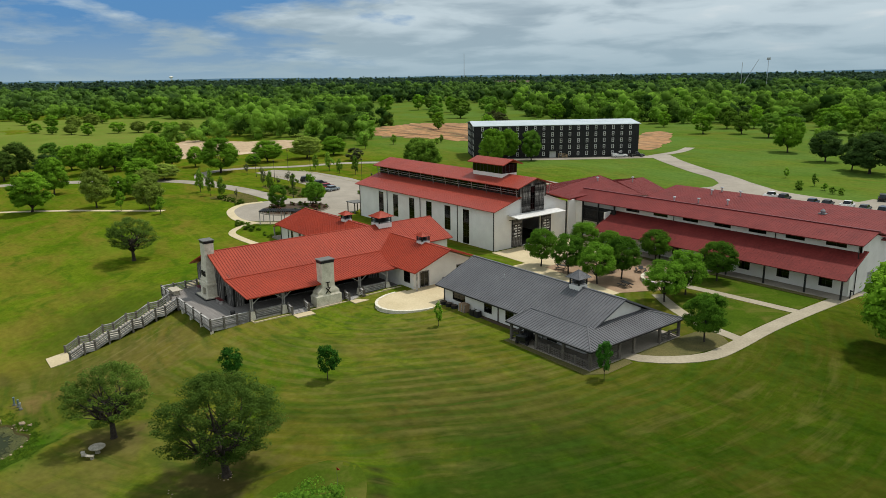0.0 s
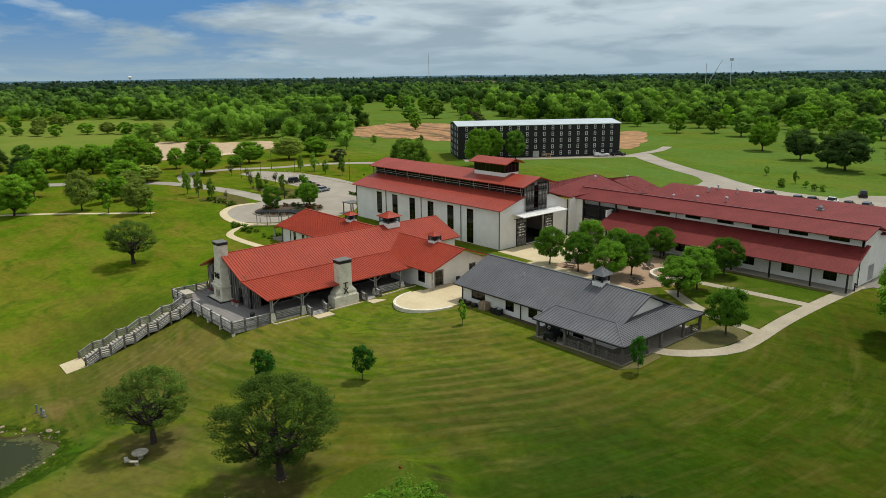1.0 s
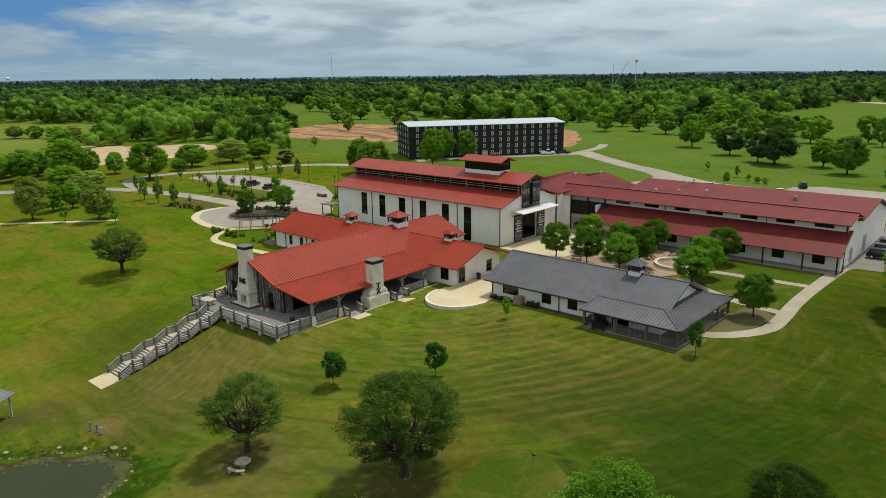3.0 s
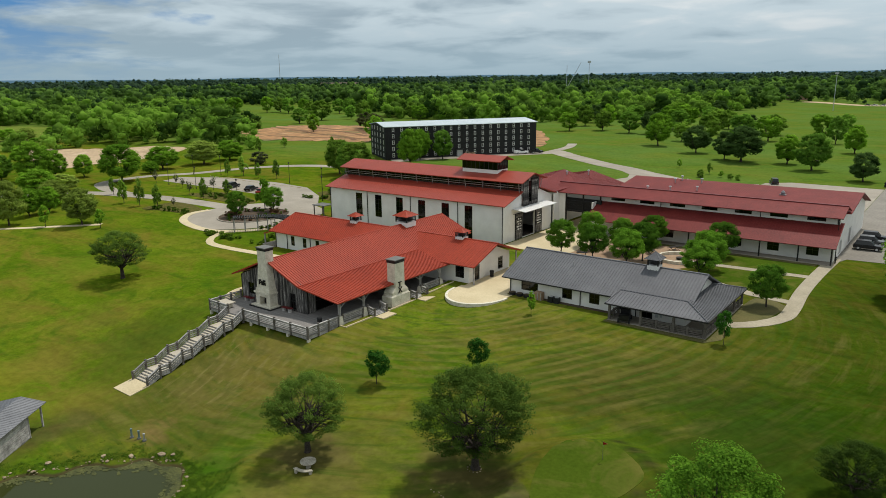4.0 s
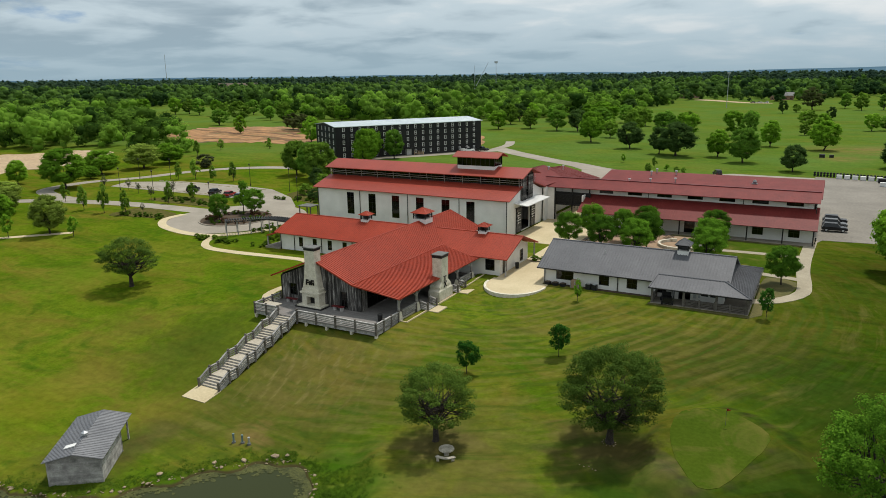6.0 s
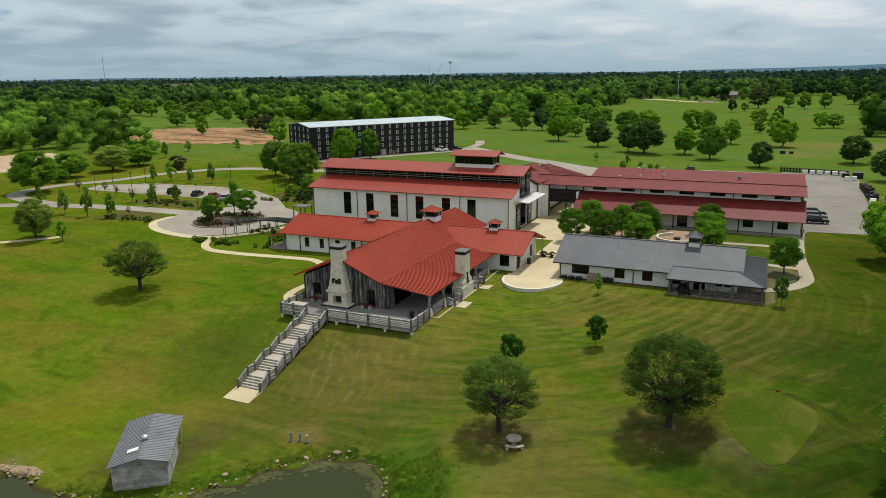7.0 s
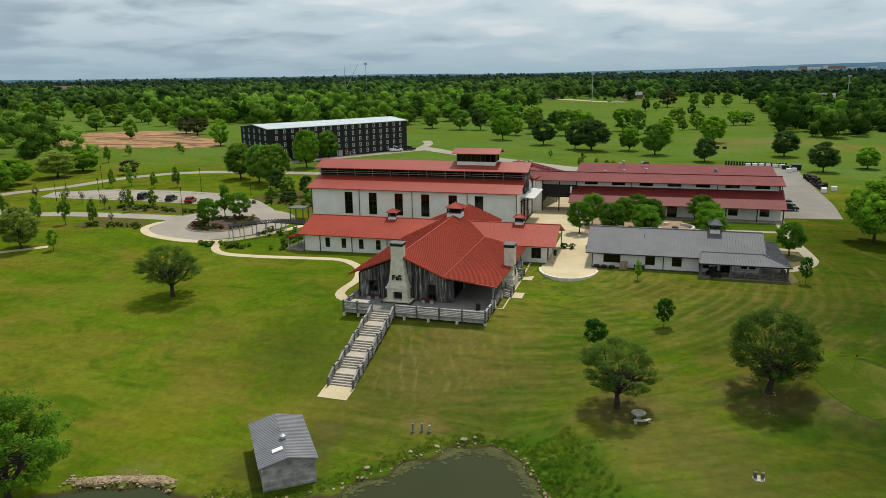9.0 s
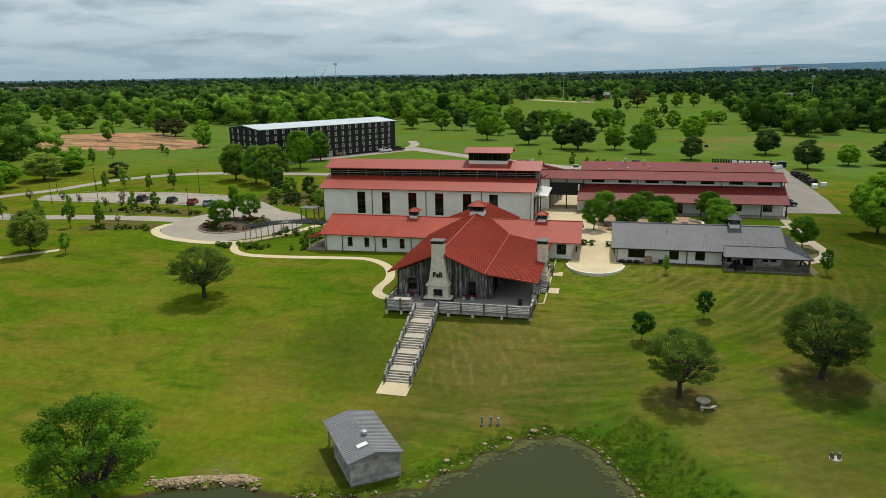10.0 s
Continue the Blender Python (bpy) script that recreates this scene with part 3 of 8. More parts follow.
def roof(parent, pts, mat, rib=0.45, thick=0.14, name="roof", label="", rib_h=0.022, rib_w=0.022):
    """A sloped sheet over a convex outline (seen from above), with raised seams running up the slope."""
    P = [Vector(p) for p in pts]
    n = (P[1] - P[0]).cross(P[2] - P[0]).normalized()
    if n.z < 0:
        P.reverse()
        n = -n
    up_dir = (Vector((0, 0, 1)) - n.z * n)
    up_dir = up_dir.normalized() if up_dir.length > 1e-4 else Vector((0, 1, 0))
    side = up_dir.cross(n).normalized()
    bm = bmesh.new()
    prism(bm, P, -thick * n)
    if rib:
        uv = [((p - P[0]).dot(side), (p - P[0]).dot(up_dir)) for p in P]
        u0, u1 = min(a for a, _ in uv), max(a for a, _ in uv)
        u = u0 + 0.06
        while u < u1:
            cuts = []
            for (a, b), (c, d) in zip(uv, uv[1:] + uv[:1]):
                if (a - u) * (c - u) < 0:
                    cuts.append(b + (d - b) * (u - a) / (c - a))
            if len(cuts) >= 2:
                v0, v1 = min(cuts), max(cuts)
                if v1 - v0 > 0.05:
                    m = Matrix((side, up_dir, n)).transposed().to_4x4()
                    m.translation = P[0]
                    box(bm, u - rib_w, u + rib_w, v0, v1, 0.0, rib_h, m)
            u += rib
    return part(name, bm, mat, parent, label)


def wall(parent, axis, at, thick, a0, a1, z0, z1, openings=(), mat=None, name="wall", label="", gable=None):
    """A wall along x (axis 'y', at y) or along y (axis 'x', at x), its outer face at 'at', with openings (a0, a1, z0, z1); gable: (a, z) points above the top."""
    bm = bmesh.new()
    A = sorted({a0, a1, *[o[0] for o in openings], *[o[1] for o in openings]})
    Z = sorted({z0, z1, *[o[2] for o in openings], *[o[3] for o in openings]})
    lo, hi = min(at, at + thick), max(at, at + thick)
    for i in range(len(A) - 1):
        for j in range(len(Z) - 1):
            ac, zc = (A[i] + A[i + 1]) / 2, (Z[j] + Z[j + 1]) / 2
            if any(o[0] < ac < o[1] and o[2] < zc < o[3] for o in openings):
                continue
            if axis == "y":
                box(bm, A[i], A[i + 1], lo, hi, Z[j], Z[j + 1])
            else:
                box(bm, lo, hi, A[i], A[i + 1], Z[j], Z[j + 1])
    if gable:
        pts = [(a0, z1), *gable, (a1, z1)]
        if axis == "y":
            prism(bm, [(a, lo, z) for a, z in pts], (0, hi - lo, 0))
        else:
            prism(bm, [(lo, a, z) for a, z in pts], (hi - lo, 0, 0))
    return part(name, bm, mat or M["white"], parent, label)


def window(parent, axis, at, a0, a1, z0, z1, out, bars=1, rails=1, frame_mat=None, w=0.07):
    """A framed window set in an opening; out: +1 or -1, the way that its face looks."""
    lo, hi = sorted((at - out * 0.10, at + out * 0.02))
    bm = bmesh.new()

    def put(b, a, c, d, e, l, h):
        if axis == "y":
            box(b, a, c, l, h, d, e)
        else:
            box(b, l, h, a, c, d, e)
    put(bm, a0, a0 + w, z0, z1, lo, hi)
    put(bm, a1 - w, a1, z0, z1, lo, hi)
    put(bm, a0 + w, a1 - w, z0, z0 + w, lo, hi)
    put(bm, a0 + w, a1 - w, z1 - w, z1, lo, hi)
    for i in range(1, bars + 1):
        c = a0 + (a1 - a0) * i / (bars + 1)
        put(bm, c - 0.02, c + 0.02, z0 + w, z1 - w, lo + 0.02, hi - 0.02)
    for i in range(1, rails + 1):
        c = z0 + (z1 - z0) * i / (rails + 1)
        put(bm, a0 + w, a1 - w, c - 0.02, c + 0.02, lo + 0.025, hi - 0.025)
    fr = part("window", bm, frame_mat or M["dark"], parent)
    bm = bmesh.new()
    put(bm, a0 + w, a1 - w, z0 + w, z1 - w, (lo + hi) / 2 - 0.006, (lo + hi) / 2 + 0.006)
    part("pane", bm, M["glass"], fr)
    return fr


def downspout(parent, x, y, z0, z1):
    bm = bmesh.new()
    tube(bm, (x, y, z0), (x, y, z1), 0.07, 0.07, 6)
    return part("downspout", bm, M["dark"], parent, "dark metal downspout")


# ---- ground ----
def ss(t):
    t = min(1.0, max(0.0, t))
    return t * t * (3 - 2 * t)


WATER_Z = -2.65
POND = [(-81.5, 6.6), (-84.5, 5.2), (-87.6, 2.4), (-90.2, -1.6), (-93.5, -5.6), (-98, -8.2), (-104, -9.2), (-110, -8.2), (-115.5, -10), (-119, -13), (-123, -20), (-122, -30), (-114, -40), (-100, -46), (-84, -46), (-72, -38), (-67.5, -28), (-69, -18), (-72.5, -8), (-74.3, -2.2), (-76.3, 2.2), (-78.6, 5.4)]


def pond_field(x, y):
    """Distance from the shoreline in metres, negative over the water."""
    best, hit = 1e9, False
    for (xa, ya), (xb, yb) in zip(POND, POND[1:] + POND[:1]):
        dx, dy = xb - xa, yb - ya
        t = min(1.0, max(0.0, ((x - xa) * dx + (y - ya) * dy) / (dx * dx + dy * dy)))
        best = min(best, math.hypot(x - xa - t * dx, y - ya - t * dy))
        if (ya > y) != (yb > y) and x < dx * (y - ya) / dy + xa:
            hit = not hit
    wob = 0.35 * math.sin(x * 1.1 + y * 0.7) + 0.25 * math.sin(y * 1.9 - x * 0.6)
    return (-best if hit else best) + wob


def H(x, y):
    """Height of the ground."""
    z = 3.0
    z -= ss((38.1 - y) / 28.7) * (2.0 + 3.45 * math.exp(-((x + 99) / 25) ** 2))
    z -= 1.95 * ss((-100 - x) / 40) * ss((70 - y) / 40)
    z -= 0.75 * ss((60 - y) / 16) * ss((y - 28) / 12) * math.exp(-((x + 80) / 9) ** 2)
    z += 1.5 * ss((y - 120) / 60) * ss((-110 - x) / 50)
    z -= 0.8 * ss((x + 107.0) / 1.6) * ss((-86.3 - x) / 1.6) * ss((y - 30) / 2) * ss((60 - y) / 2)   # under the lodge
    d = math.hypot(x + 60, y)
    z += 6 * ss((d - 450) / 2600) + 0.5 * math.sin(x / 47) * math.sin(y / 53) * ss((d - 170) / 120)
    if -56 < x < -33 and 6 < y < 33:            # raised putting green with a bench below it
        g = math.hypot((x + 44.6) / 6.6, (y - 19.6) / 8.0)
        z += 0.55 * ss((1.08 - g) / 0.22)
        k = math.hypot((x + 49.2) / 2.6, (y - 13.9) / 2.2)
        z += 0.30 * ss((1.0 - k) / 0.35) - 0.25 * ss(1 - abs(g - 1.22) / 0.22)
    if -140 < x < -50 and -60 < y < 30:
        p = pond_field(x, y)
        z += (-2.3 - z) * ss((7.5 - p) / 7.0)
        z -= 1.3 * ss((0.7 - p) / 2.0)
    hollow = 0.8 * math.exp(-((x + 64.3) ** 2 + (y - 33.8) ** 2) / 50) + 0.5 * math.exp(-((x + 72.5) ** 2 + (y - 26.2) ** 2) / 32)
    return z - hollow


def build_ground():
    cx, cy = -90.0, 20.0
    radii, r = [0.6], 0.6
    while r < 4700:
        r += max(0.62, min(r * 0.028, 120))
        radii.append(r)
    seg = 380
    verts = [(cx, cy, H(cx, cy))]
    for r in radii:
        for i in range(seg):
            a = 2 * math.pi * i / seg
            x, y = cx + r * math.cos(a), cy + r * math.sin(a)
            verts.append((x, y, H(x, y)))
    faces = [(0, 1 + i, 1 + (i + 1) % seg) for i in range(seg)]
    for k in range(len(radii) - 1):
        b, c = 1 + k * seg, 1 + (k + 1) * seg
        faces += [(b + i, c + i, c + (i + 1) % seg, b + (i + 1) % seg) for i in range(seg)]
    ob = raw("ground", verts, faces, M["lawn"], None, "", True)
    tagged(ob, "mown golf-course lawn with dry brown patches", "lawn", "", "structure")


build_ground()


def catmull(pts, step=1.5, closed=False):
    P = [Vector(p) for p in pts]
    out = []
    n = len(P)
    for i in range(n if closed else n - 1):
        if closed:
            a, b, c, d = P[i - 1], P[i], P[(i + 1) % n], P[(i + 2) % n]
        else:
            a, b, c, d = P[max(0, i - 1)], P[i], P[i + 1], P[min(n - 1, i + 2)]
        k = max(2, int((c - b).length / step))
        for j in range(k):
            t = j / k
            out.append(0.5 * ((2 * b) + (c - a) * t + (2 * a - 5 * b + 4 * c - d) * t * t + (3 * b - a - 3 * c + d) * t ** 3))
    if not closed:
        out.append(P[-1])
    return out


def ribbon(name, pts, width, mat, label, category, lift=0.06, smooth=True, kind="structure"):
    """A paved strip that lies on the ground and has an edge."""
    c = catmull([(*p, 0) for p in pts]) if smooth else [Vector((*p, 0)) for p in pts]
    verts, faces = [], []
    cols = 6
    for i, p in enumerate(c):
        t = (c[min(i + 1, len(c) - 1)] - c[max(i - 1, 0)]).normalized()
        s = Vector((-t.y, t.x, 0))
        row = [p + s * width * (j / (cols - 1) - 0.5) for j in range(cols)]
        verts += [(row[0].x, row[0].y, H(row[0].x, row[0].y) - 0.1)]
        verts += [(q.x, q.y, H(q.x, q.y) + lift) for q in row]
        verts += [(row[-1].x, row[-1].y, H(row[-1].x, row[-1].y) - 0.1)]
    m = cols + 2
    for i in range(len(c) - 1):
        faces += [(i * m + j, i * m + j + 1, (i + 1) * m + j + 1, (i + 1) * m + j) for j in range(m - 1)]
    ob = raw(name, verts, faces, mat)
    return tagged(ob, label, category, "", kind)


def patch(name, outline, mat, label, category, lift=0.05, smooth=False, rings=8, kind="structure", ragged=0.0):
    """A paved or bare area with an edge, laid on the ground: rings for a round outline, triangles for any other."""
    c = catmull([(*p, 0) for p in outline], 2.0, True) if smooth else []
    if not smooth:
        P = [Vector((*p, 0)) for p in outline]
        for a, b in zip(P, P[1:] + P[:1]):
            k = max(1, int((b - a).length / 4))
            c += [a.lerp(b, j / k) for j in range(k)]
    if ragged:
        mid = sum(c, Vector()) / len(c)
        c = [p + (p - mid).normalized() * ragged * (noise.noise(p * 0.06) + 0.7 * noise.noise(p * 0.21) + 0.5 * noise.noise(p * 0.55)) for p in c]
    n = len(c)
    verts = [(p.x, p.y, H(p.x, p.y) - 0.1) for p in c]
    verts += [(p.x, p.y, H(p.x, p.y) + lift) for p in c]
    faces = [(i, (i + 1) % n, n + (i + 1) % n, n + i) for i in range(n)]
    if smooth:
        mid = sum(c, Vector()) / n
        for k in range(1, rings):
            f = 1 - k / rings
            verts += [(q.x, q.y, H(q.x, q.y) + lift) for q in (mid + (p - mid) * f for p in c)]
        verts.append((mid.x, mid.y, H(mid.x, mid.y) + lift))
        for k in range(1, rings):
            faces += [(k * n + i, k * n + (i + 1) % n, (k + 1) * n + (i + 1) % n, (k + 1) * n + i) for i in range(n)]
        last = len(verts) - 1
        faces += [(rings * n + i, rings * n + (i + 1) % n, last) for i in range(n)]
    else:
        faces += [tuple(n + i for i in t) for t in tessellate_polygon([c])]
    ob = raw(name, verts, faces, mat)
    return tagged(ob, label, category, "", kind)


def ell(cx, cy, a, b, n=24, rot=0.0):
    out = []
    for i in range(n):
        t = 2 * math.pi * i / n
        x, y = a * math.cos(t), b * math.sin(t)
        out.append((cx + x * math.cos(rot) - y * math.sin(rot), cy + x * math.sin(rot) + y * math.cos(rot)))
    return out


# ---- paving ----
ribbon("road", [(-150, 79.5), (-168, 79), (-190, 78.5), (-206, 76), (-223, 70.5), (-237, 59.5), (-259, 42.5), (-280, 20)], 5.0, M["concrete"], "pale concrete entrance drive across the lawn", "road", 0.05)
patch("road", ell(-156, 76.5, 15.0, 16.0), M["concrete"], "round concrete turning loop before the pergola", "road", 0.065, True)
patch("road", [(-146, 84), (-160, 84), (-176, 96), (-196, 96.5), (-226, 96), (-229, 104), (-214, 112), (-193, 113.5), (-177, 111.5), (-163, 103), (-154, 94)], M["concrete"], "concrete parking lot with marked bays", "parking lot", 0.05)
ribbon("road", [(-212, 76), (-226, 78), (-238, 84), (-240, 98), (-233, 112), (-228, 130), (-216, 142), (-199, 147.5), (-170, 149), (-140, 149)], 4.5, M["concrete"], "narrow concrete lane curving over the grass", "road", 0.05)
ribbon("road", [(-192, 166), (-178, 186), (-160, 212), (-152, 224)], 7.0, M["concrete"], "concrete apron along the black warehouse", "road", 0.05)
ribbon("road", [(-158, 224), (-146, 214), (-128, 203), (-116, 197), (-104, 187), (-98, 180)], 8.0, M["concrete"], "concrete service road behind the long barn", "road", 0.06)
patch("road", [(-116, 152), (-108.2, 179.1), (-110.5, 186.2), (-118, 194.5), (-112, 198), (-104.7, 193.3), (-92, 184.6), (-84, 182.9), (-76, 182.4), (-71.5, 182.6), (-70.9, 188.9), (-65, 193.6), (-42.2, 193), (-42.2, 152)], M["concrete"], "concrete parking strip behind the long barn", "road", 0.045)
ribbon("road", [(-158, 222), (-160, 240), (-166, 256)], 4.0, M["concrete"], "concrete spur beside the warehouse", "road", 0.055)
patch("road", [(-40.3, 101.5), (-38.6, 106.6), (-27.2, 107.8), (-25.3, 125), (-24.4, 148), (-23.3, 172), (-22.4, 186), (-27, 193), (-42.1, 196), (-42.1, 150), (-40.4, 139)], M["worn_concrete"], "wide concrete service yard beside the long barn", "yard", 0.05)
patch("pavement", [(-83, 54), (-74.6, 54), (-75.4, 57.6), (-76.0, 66), (-76.0, 73), (-72, 79), (-62, 79), (-62, 81), (-79, 82.5), (-79, 101), (-92, 101), (-92, 82.5), (-83, 82)], M["tan"], "tan concrete court between the buildings", "pavement", 0.04)
patch("pavement", [(-91.9, 100.5), (-84.1, 100.5), (-84.1, 153), (-91.9, 153)], M["tan"], "tan concrete floor of the covered passage", "pavement", 0.06)
patch("pavement", [(-79, 82.5), (-62, 80.5), (-58, 88), (-60, 99), (-79, 99)], M["gravel"], "brown decomposed granite court under small trees", "pavement", 0.05)
ribbon("pavement", [(-48.5, 61.8), (-45, 62.6), (-42.1, 65.5), (-40.4, 69.2), (-40.3, 74), (-40.8, 82), (-40.8, 92), (-40.3, 106)], 2.0, M["path"], "curving tan concrete footpath round the lawn", "footpath", 0.06)
ribbon("pavement", [(-47, 77.6), (-41, 76.4)], 1.7, M["path"], "short tan concrete footpath to the porch", "footpath", 0.055)
ribbon("pavement", [(-62, 90.3), (-52, 91.0), (-41, 91.5)], 1.7, M["path"], "straight tan concrete footpath across the lawn", "footpath", 0.055)
ribbon("pavement", [(-58, 84), (-52, 80), (-46, 77.3)], 1.8, M["path"], "tan concrete footpath behind the grey house", "footpath", 0.05)
ribbon("pavement", [(-170.5, 74), (-170.2, 68.5), (-166, 63.8), (-160, 61.4), (-153, 60.4), (-147.5, 61.5), (-142.5, 66), (-139, 73), (-137, 80)], 1.8, M["tan"], "tan concrete sidewalk round the turning loop", "footpath", 0.075)
ribbon("pavement", [(-147.3, 61.5), (-146, 57.5), (-142.5, 54.4), (-136, 53.8), (-124, 54.0), (-118, 53.6), (-113.6, 50.2), (-111.4, 46), (-110.4, 42), (-110.6, 38.5), (-110.3, 35.6), (-108.8, 34.0), (-107, 33.6)], 1.5, M["tan"], "winding tan concrete path across the lawn", "footpath", 0.07)
ribbon("pavement", [(-240, 6), (-216.2, 25.1), (-208, 31.3), (-196.2, 40.4), (-180, 52)], 1.5, M["tan"], "concrete cart path under the trees", "footpath", 0.05)
patch("bare_ground", [(-320, 203), (-357, 235), (-362, 262), (-345, 284), (-318, 292), (-289, 262), (-268, 246), (-253, 216), (-268, 209), (-300, 199)], M["dirt"], "bare orange earth beside the fairway", "bare ground", 0.12, True, ragged=9.0)
for pts in ([(-352, 250), (-330, 246), (-308, 236), (-282, 232), (-262, 220)], [(-345, 268), (-322, 262), (-300, 262), (-284, 250)], [(-318, 214), (-296, 218), (-276, 226), (-258, 232)], [(-336, 240), (-318, 252), (-296, 250), (-274, 240)]):
    ribbon("rut", pts, 2.6, M["rut"], "dark churned rut across the bare earth", "rut", 0.16)
patch("pasture", [(-400, -120), (-335, 40), (-376, 102), (-392, 132), (-440, 168), (-505, 193), (-608, 146), (-662, 98), (-690, -120)], M["pasture"], "pale green pasture between hedge rows", "field", 0.15, True, ragged=6.0)
patch("bare_ground", [(-290, 88), (-287, 104), (-289, 126), (-297, 148), (-315, 160), (-343, 142), (-374, 121), (-330, 103)], M["sand"], "pale bare sandy lot between trees", "bare ground", 0.12, True, ragged=5.0)
patch("bare_ground", [(-180, 239), (-200, 268), (-224, 303), (-217, 314), (-196, 286), (-174, 245)], M["dirt"], "worn bare earth behind the warehouse", "bare ground", 0.1, True, ragged=5.0)
patch("bare_ground", [(-166, 728), (-140, 715), (-104, 706), (-92, 712), (-104, 724), (-140, 738), (-160, 744)], M["sand"], "bare graded earth of a building site", "bare ground", 0.12, True, ragged=3.0)
patch("putting_green", [(-49.0, 25.4), (-46.6, 26.6), (-44.0, 26.0), (-41.8, 24.7), (-40.7, 23.2), (-41.4, 20.8), (-42.7, 17.6), (-44.0, 14.6), (-45.5, 14.1), (-47.0, 15.9), (-48.4, 18.6), (-49.4, 21.6)], M["green"], "smooth pale putting green with one pin", "putting green", 0.03, True, ragged=0.35)
patch("court_lawn", [(-61, 92), (-52, 92), (-42, 92.6), (-42, 99.1), (-62, 99.1)], M["court_grass"], "fresh green lawn before the arcade", "lawn", 0.025)
patch("court_lawn", [(-57, 85.5), (-52, 81.4), (-46, 78.6), (-42, 77.4), (-42, 90.4), (-54, 89.6)], M["court_grass"], "fresh green lawn inside the footpaths", "lawn", 0.025)
patch("dry_turf", [(-46.0, 63.5), (-44.5, 63.8), (-42.6, 66.2), (-41.6, 70), (-41.4, 74.6), (-45.6, 75.8)], M["dry"], "dry brown turf inside the footpath curve", "turf", 0.03, True)
patch("bare_ground", [(-86.95, 34.8), (-85.6, 34.8), (-85.6, 58.2), (-86.95, 58.2)], M["gravel"], "bare brown soil strip along the lodge porch", "bare ground", 0.03)
# narrow dark brown strip along the foot of the front wall
patch("dark_wall_strip", [(-75.5, 57.9), (-70, 58.0), (-64, 57.85), (-59, 58.0), (-59, 58.7), (-75.5, 58.7)], M["mulch"], "narrow dark brown strip along the house wall", "mulch bed", 0.03)
patch("bare_ground", [(-117.0, -9.0), (-113, -7.1), (-109.5, -6.5), (-107.4, -7.1), (-109, -8.0), (-112, -8.4), (-116.5, -10.2)], M["bank_earth"], "bare tan earth on the pond bank", "bare ground", 0.015, True, ragged=0.8)
patch("dry_turf", [(-59, 54.8), (-46, 54.4), (-44.6, 56.5), (-44.8, 61), (-46, 61.5), (-46, 55.6), (-59, 55.6)], M["dry"], "worn brown turf along the porch", "turf", 0.03)
patch("dry_turf", [(-82, 99.2), (-42, 99.2), (-42, 100.3), (-82, 100.3)], M["dry"], "worn brown turf along the arcade", "turf", 0.03)

# pond
def shore_ring(off):
    """The pond's outline moved outwards."""
    out = []
    n = len(POND)
    for i in range(n):
        a, b, c = Vector(POND[i - 1]), Vector(POND[i]), Vector(POND[(i + 1) % n])
        d = ((b - a).normalized() + (c - b).normalized()).normalized()
        out.append((b.x + d.y * -off, b.y + d.x * off))
    return out


ring = shore_ring(-1.6)
tagged(raw("pond_water", [(x, y, WATER_Z) for x, y in ring], [tuple(t) for t in tessellate_polygon([[Vector((x, y, 0)) for x, y in ring]])], M["water"]), "still murky green-grey pond water", "pond", "", "structure")


def shore_point(rnd, spread):
    """A point near the visible shoreline, offset outwards by about spread."""
    k = rnd.uniform(0, 9.999) - 4.0
    a, b = POND[int(math.floor(k)) % len(POND)], POND[(int(math.floor(k)) + 1) % len(POND)]
    t = k - math.floor(k)
    x, y = a[0] + (b[0] - a[0]) * t, a[1] + (b[1] - a[1]) * t
    nx, ny = -(b[1] - a[1]), b[0] - a[0]
    q = math.hypot(nx, ny)
    return x - nx / q * spread, y - ny / q * spread


def pond_scum():
    rnd = random.Random(5)
    verts, faces = [], []
    for i in range(2600):
        x, y = shore_point(rnd, 0.5 - abs(rnd.gauss(0, 0.62)))
        r, a0, n = rnd.uniform(0.06, 0.32), rnd.uniform(0, 6), 7
        z = WATER_Z + 0.012 + 0.000008 * i
        verts.append((x, y, z + 0.012))
        verts += [(x + r * rnd.uniform(0.6, 1.2) * math.cos(a0 + 6.283 * j / n), y + 0.8 * r * rnd.uniform(0.6, 1.2) * math.sin(a0 + 6.283 * j / n), z) for j in range(n)]
        b = len(verts) - n - 1
        faces += [(b, b + 1 + j, b + 1 + (j + 1) % n) for j in range(n)]
    tagged(raw("pond_scum", verts, faces, M["algae"]), "olive floating algae along the pond's edge", "algae", "", "stuff")


pond_scum()


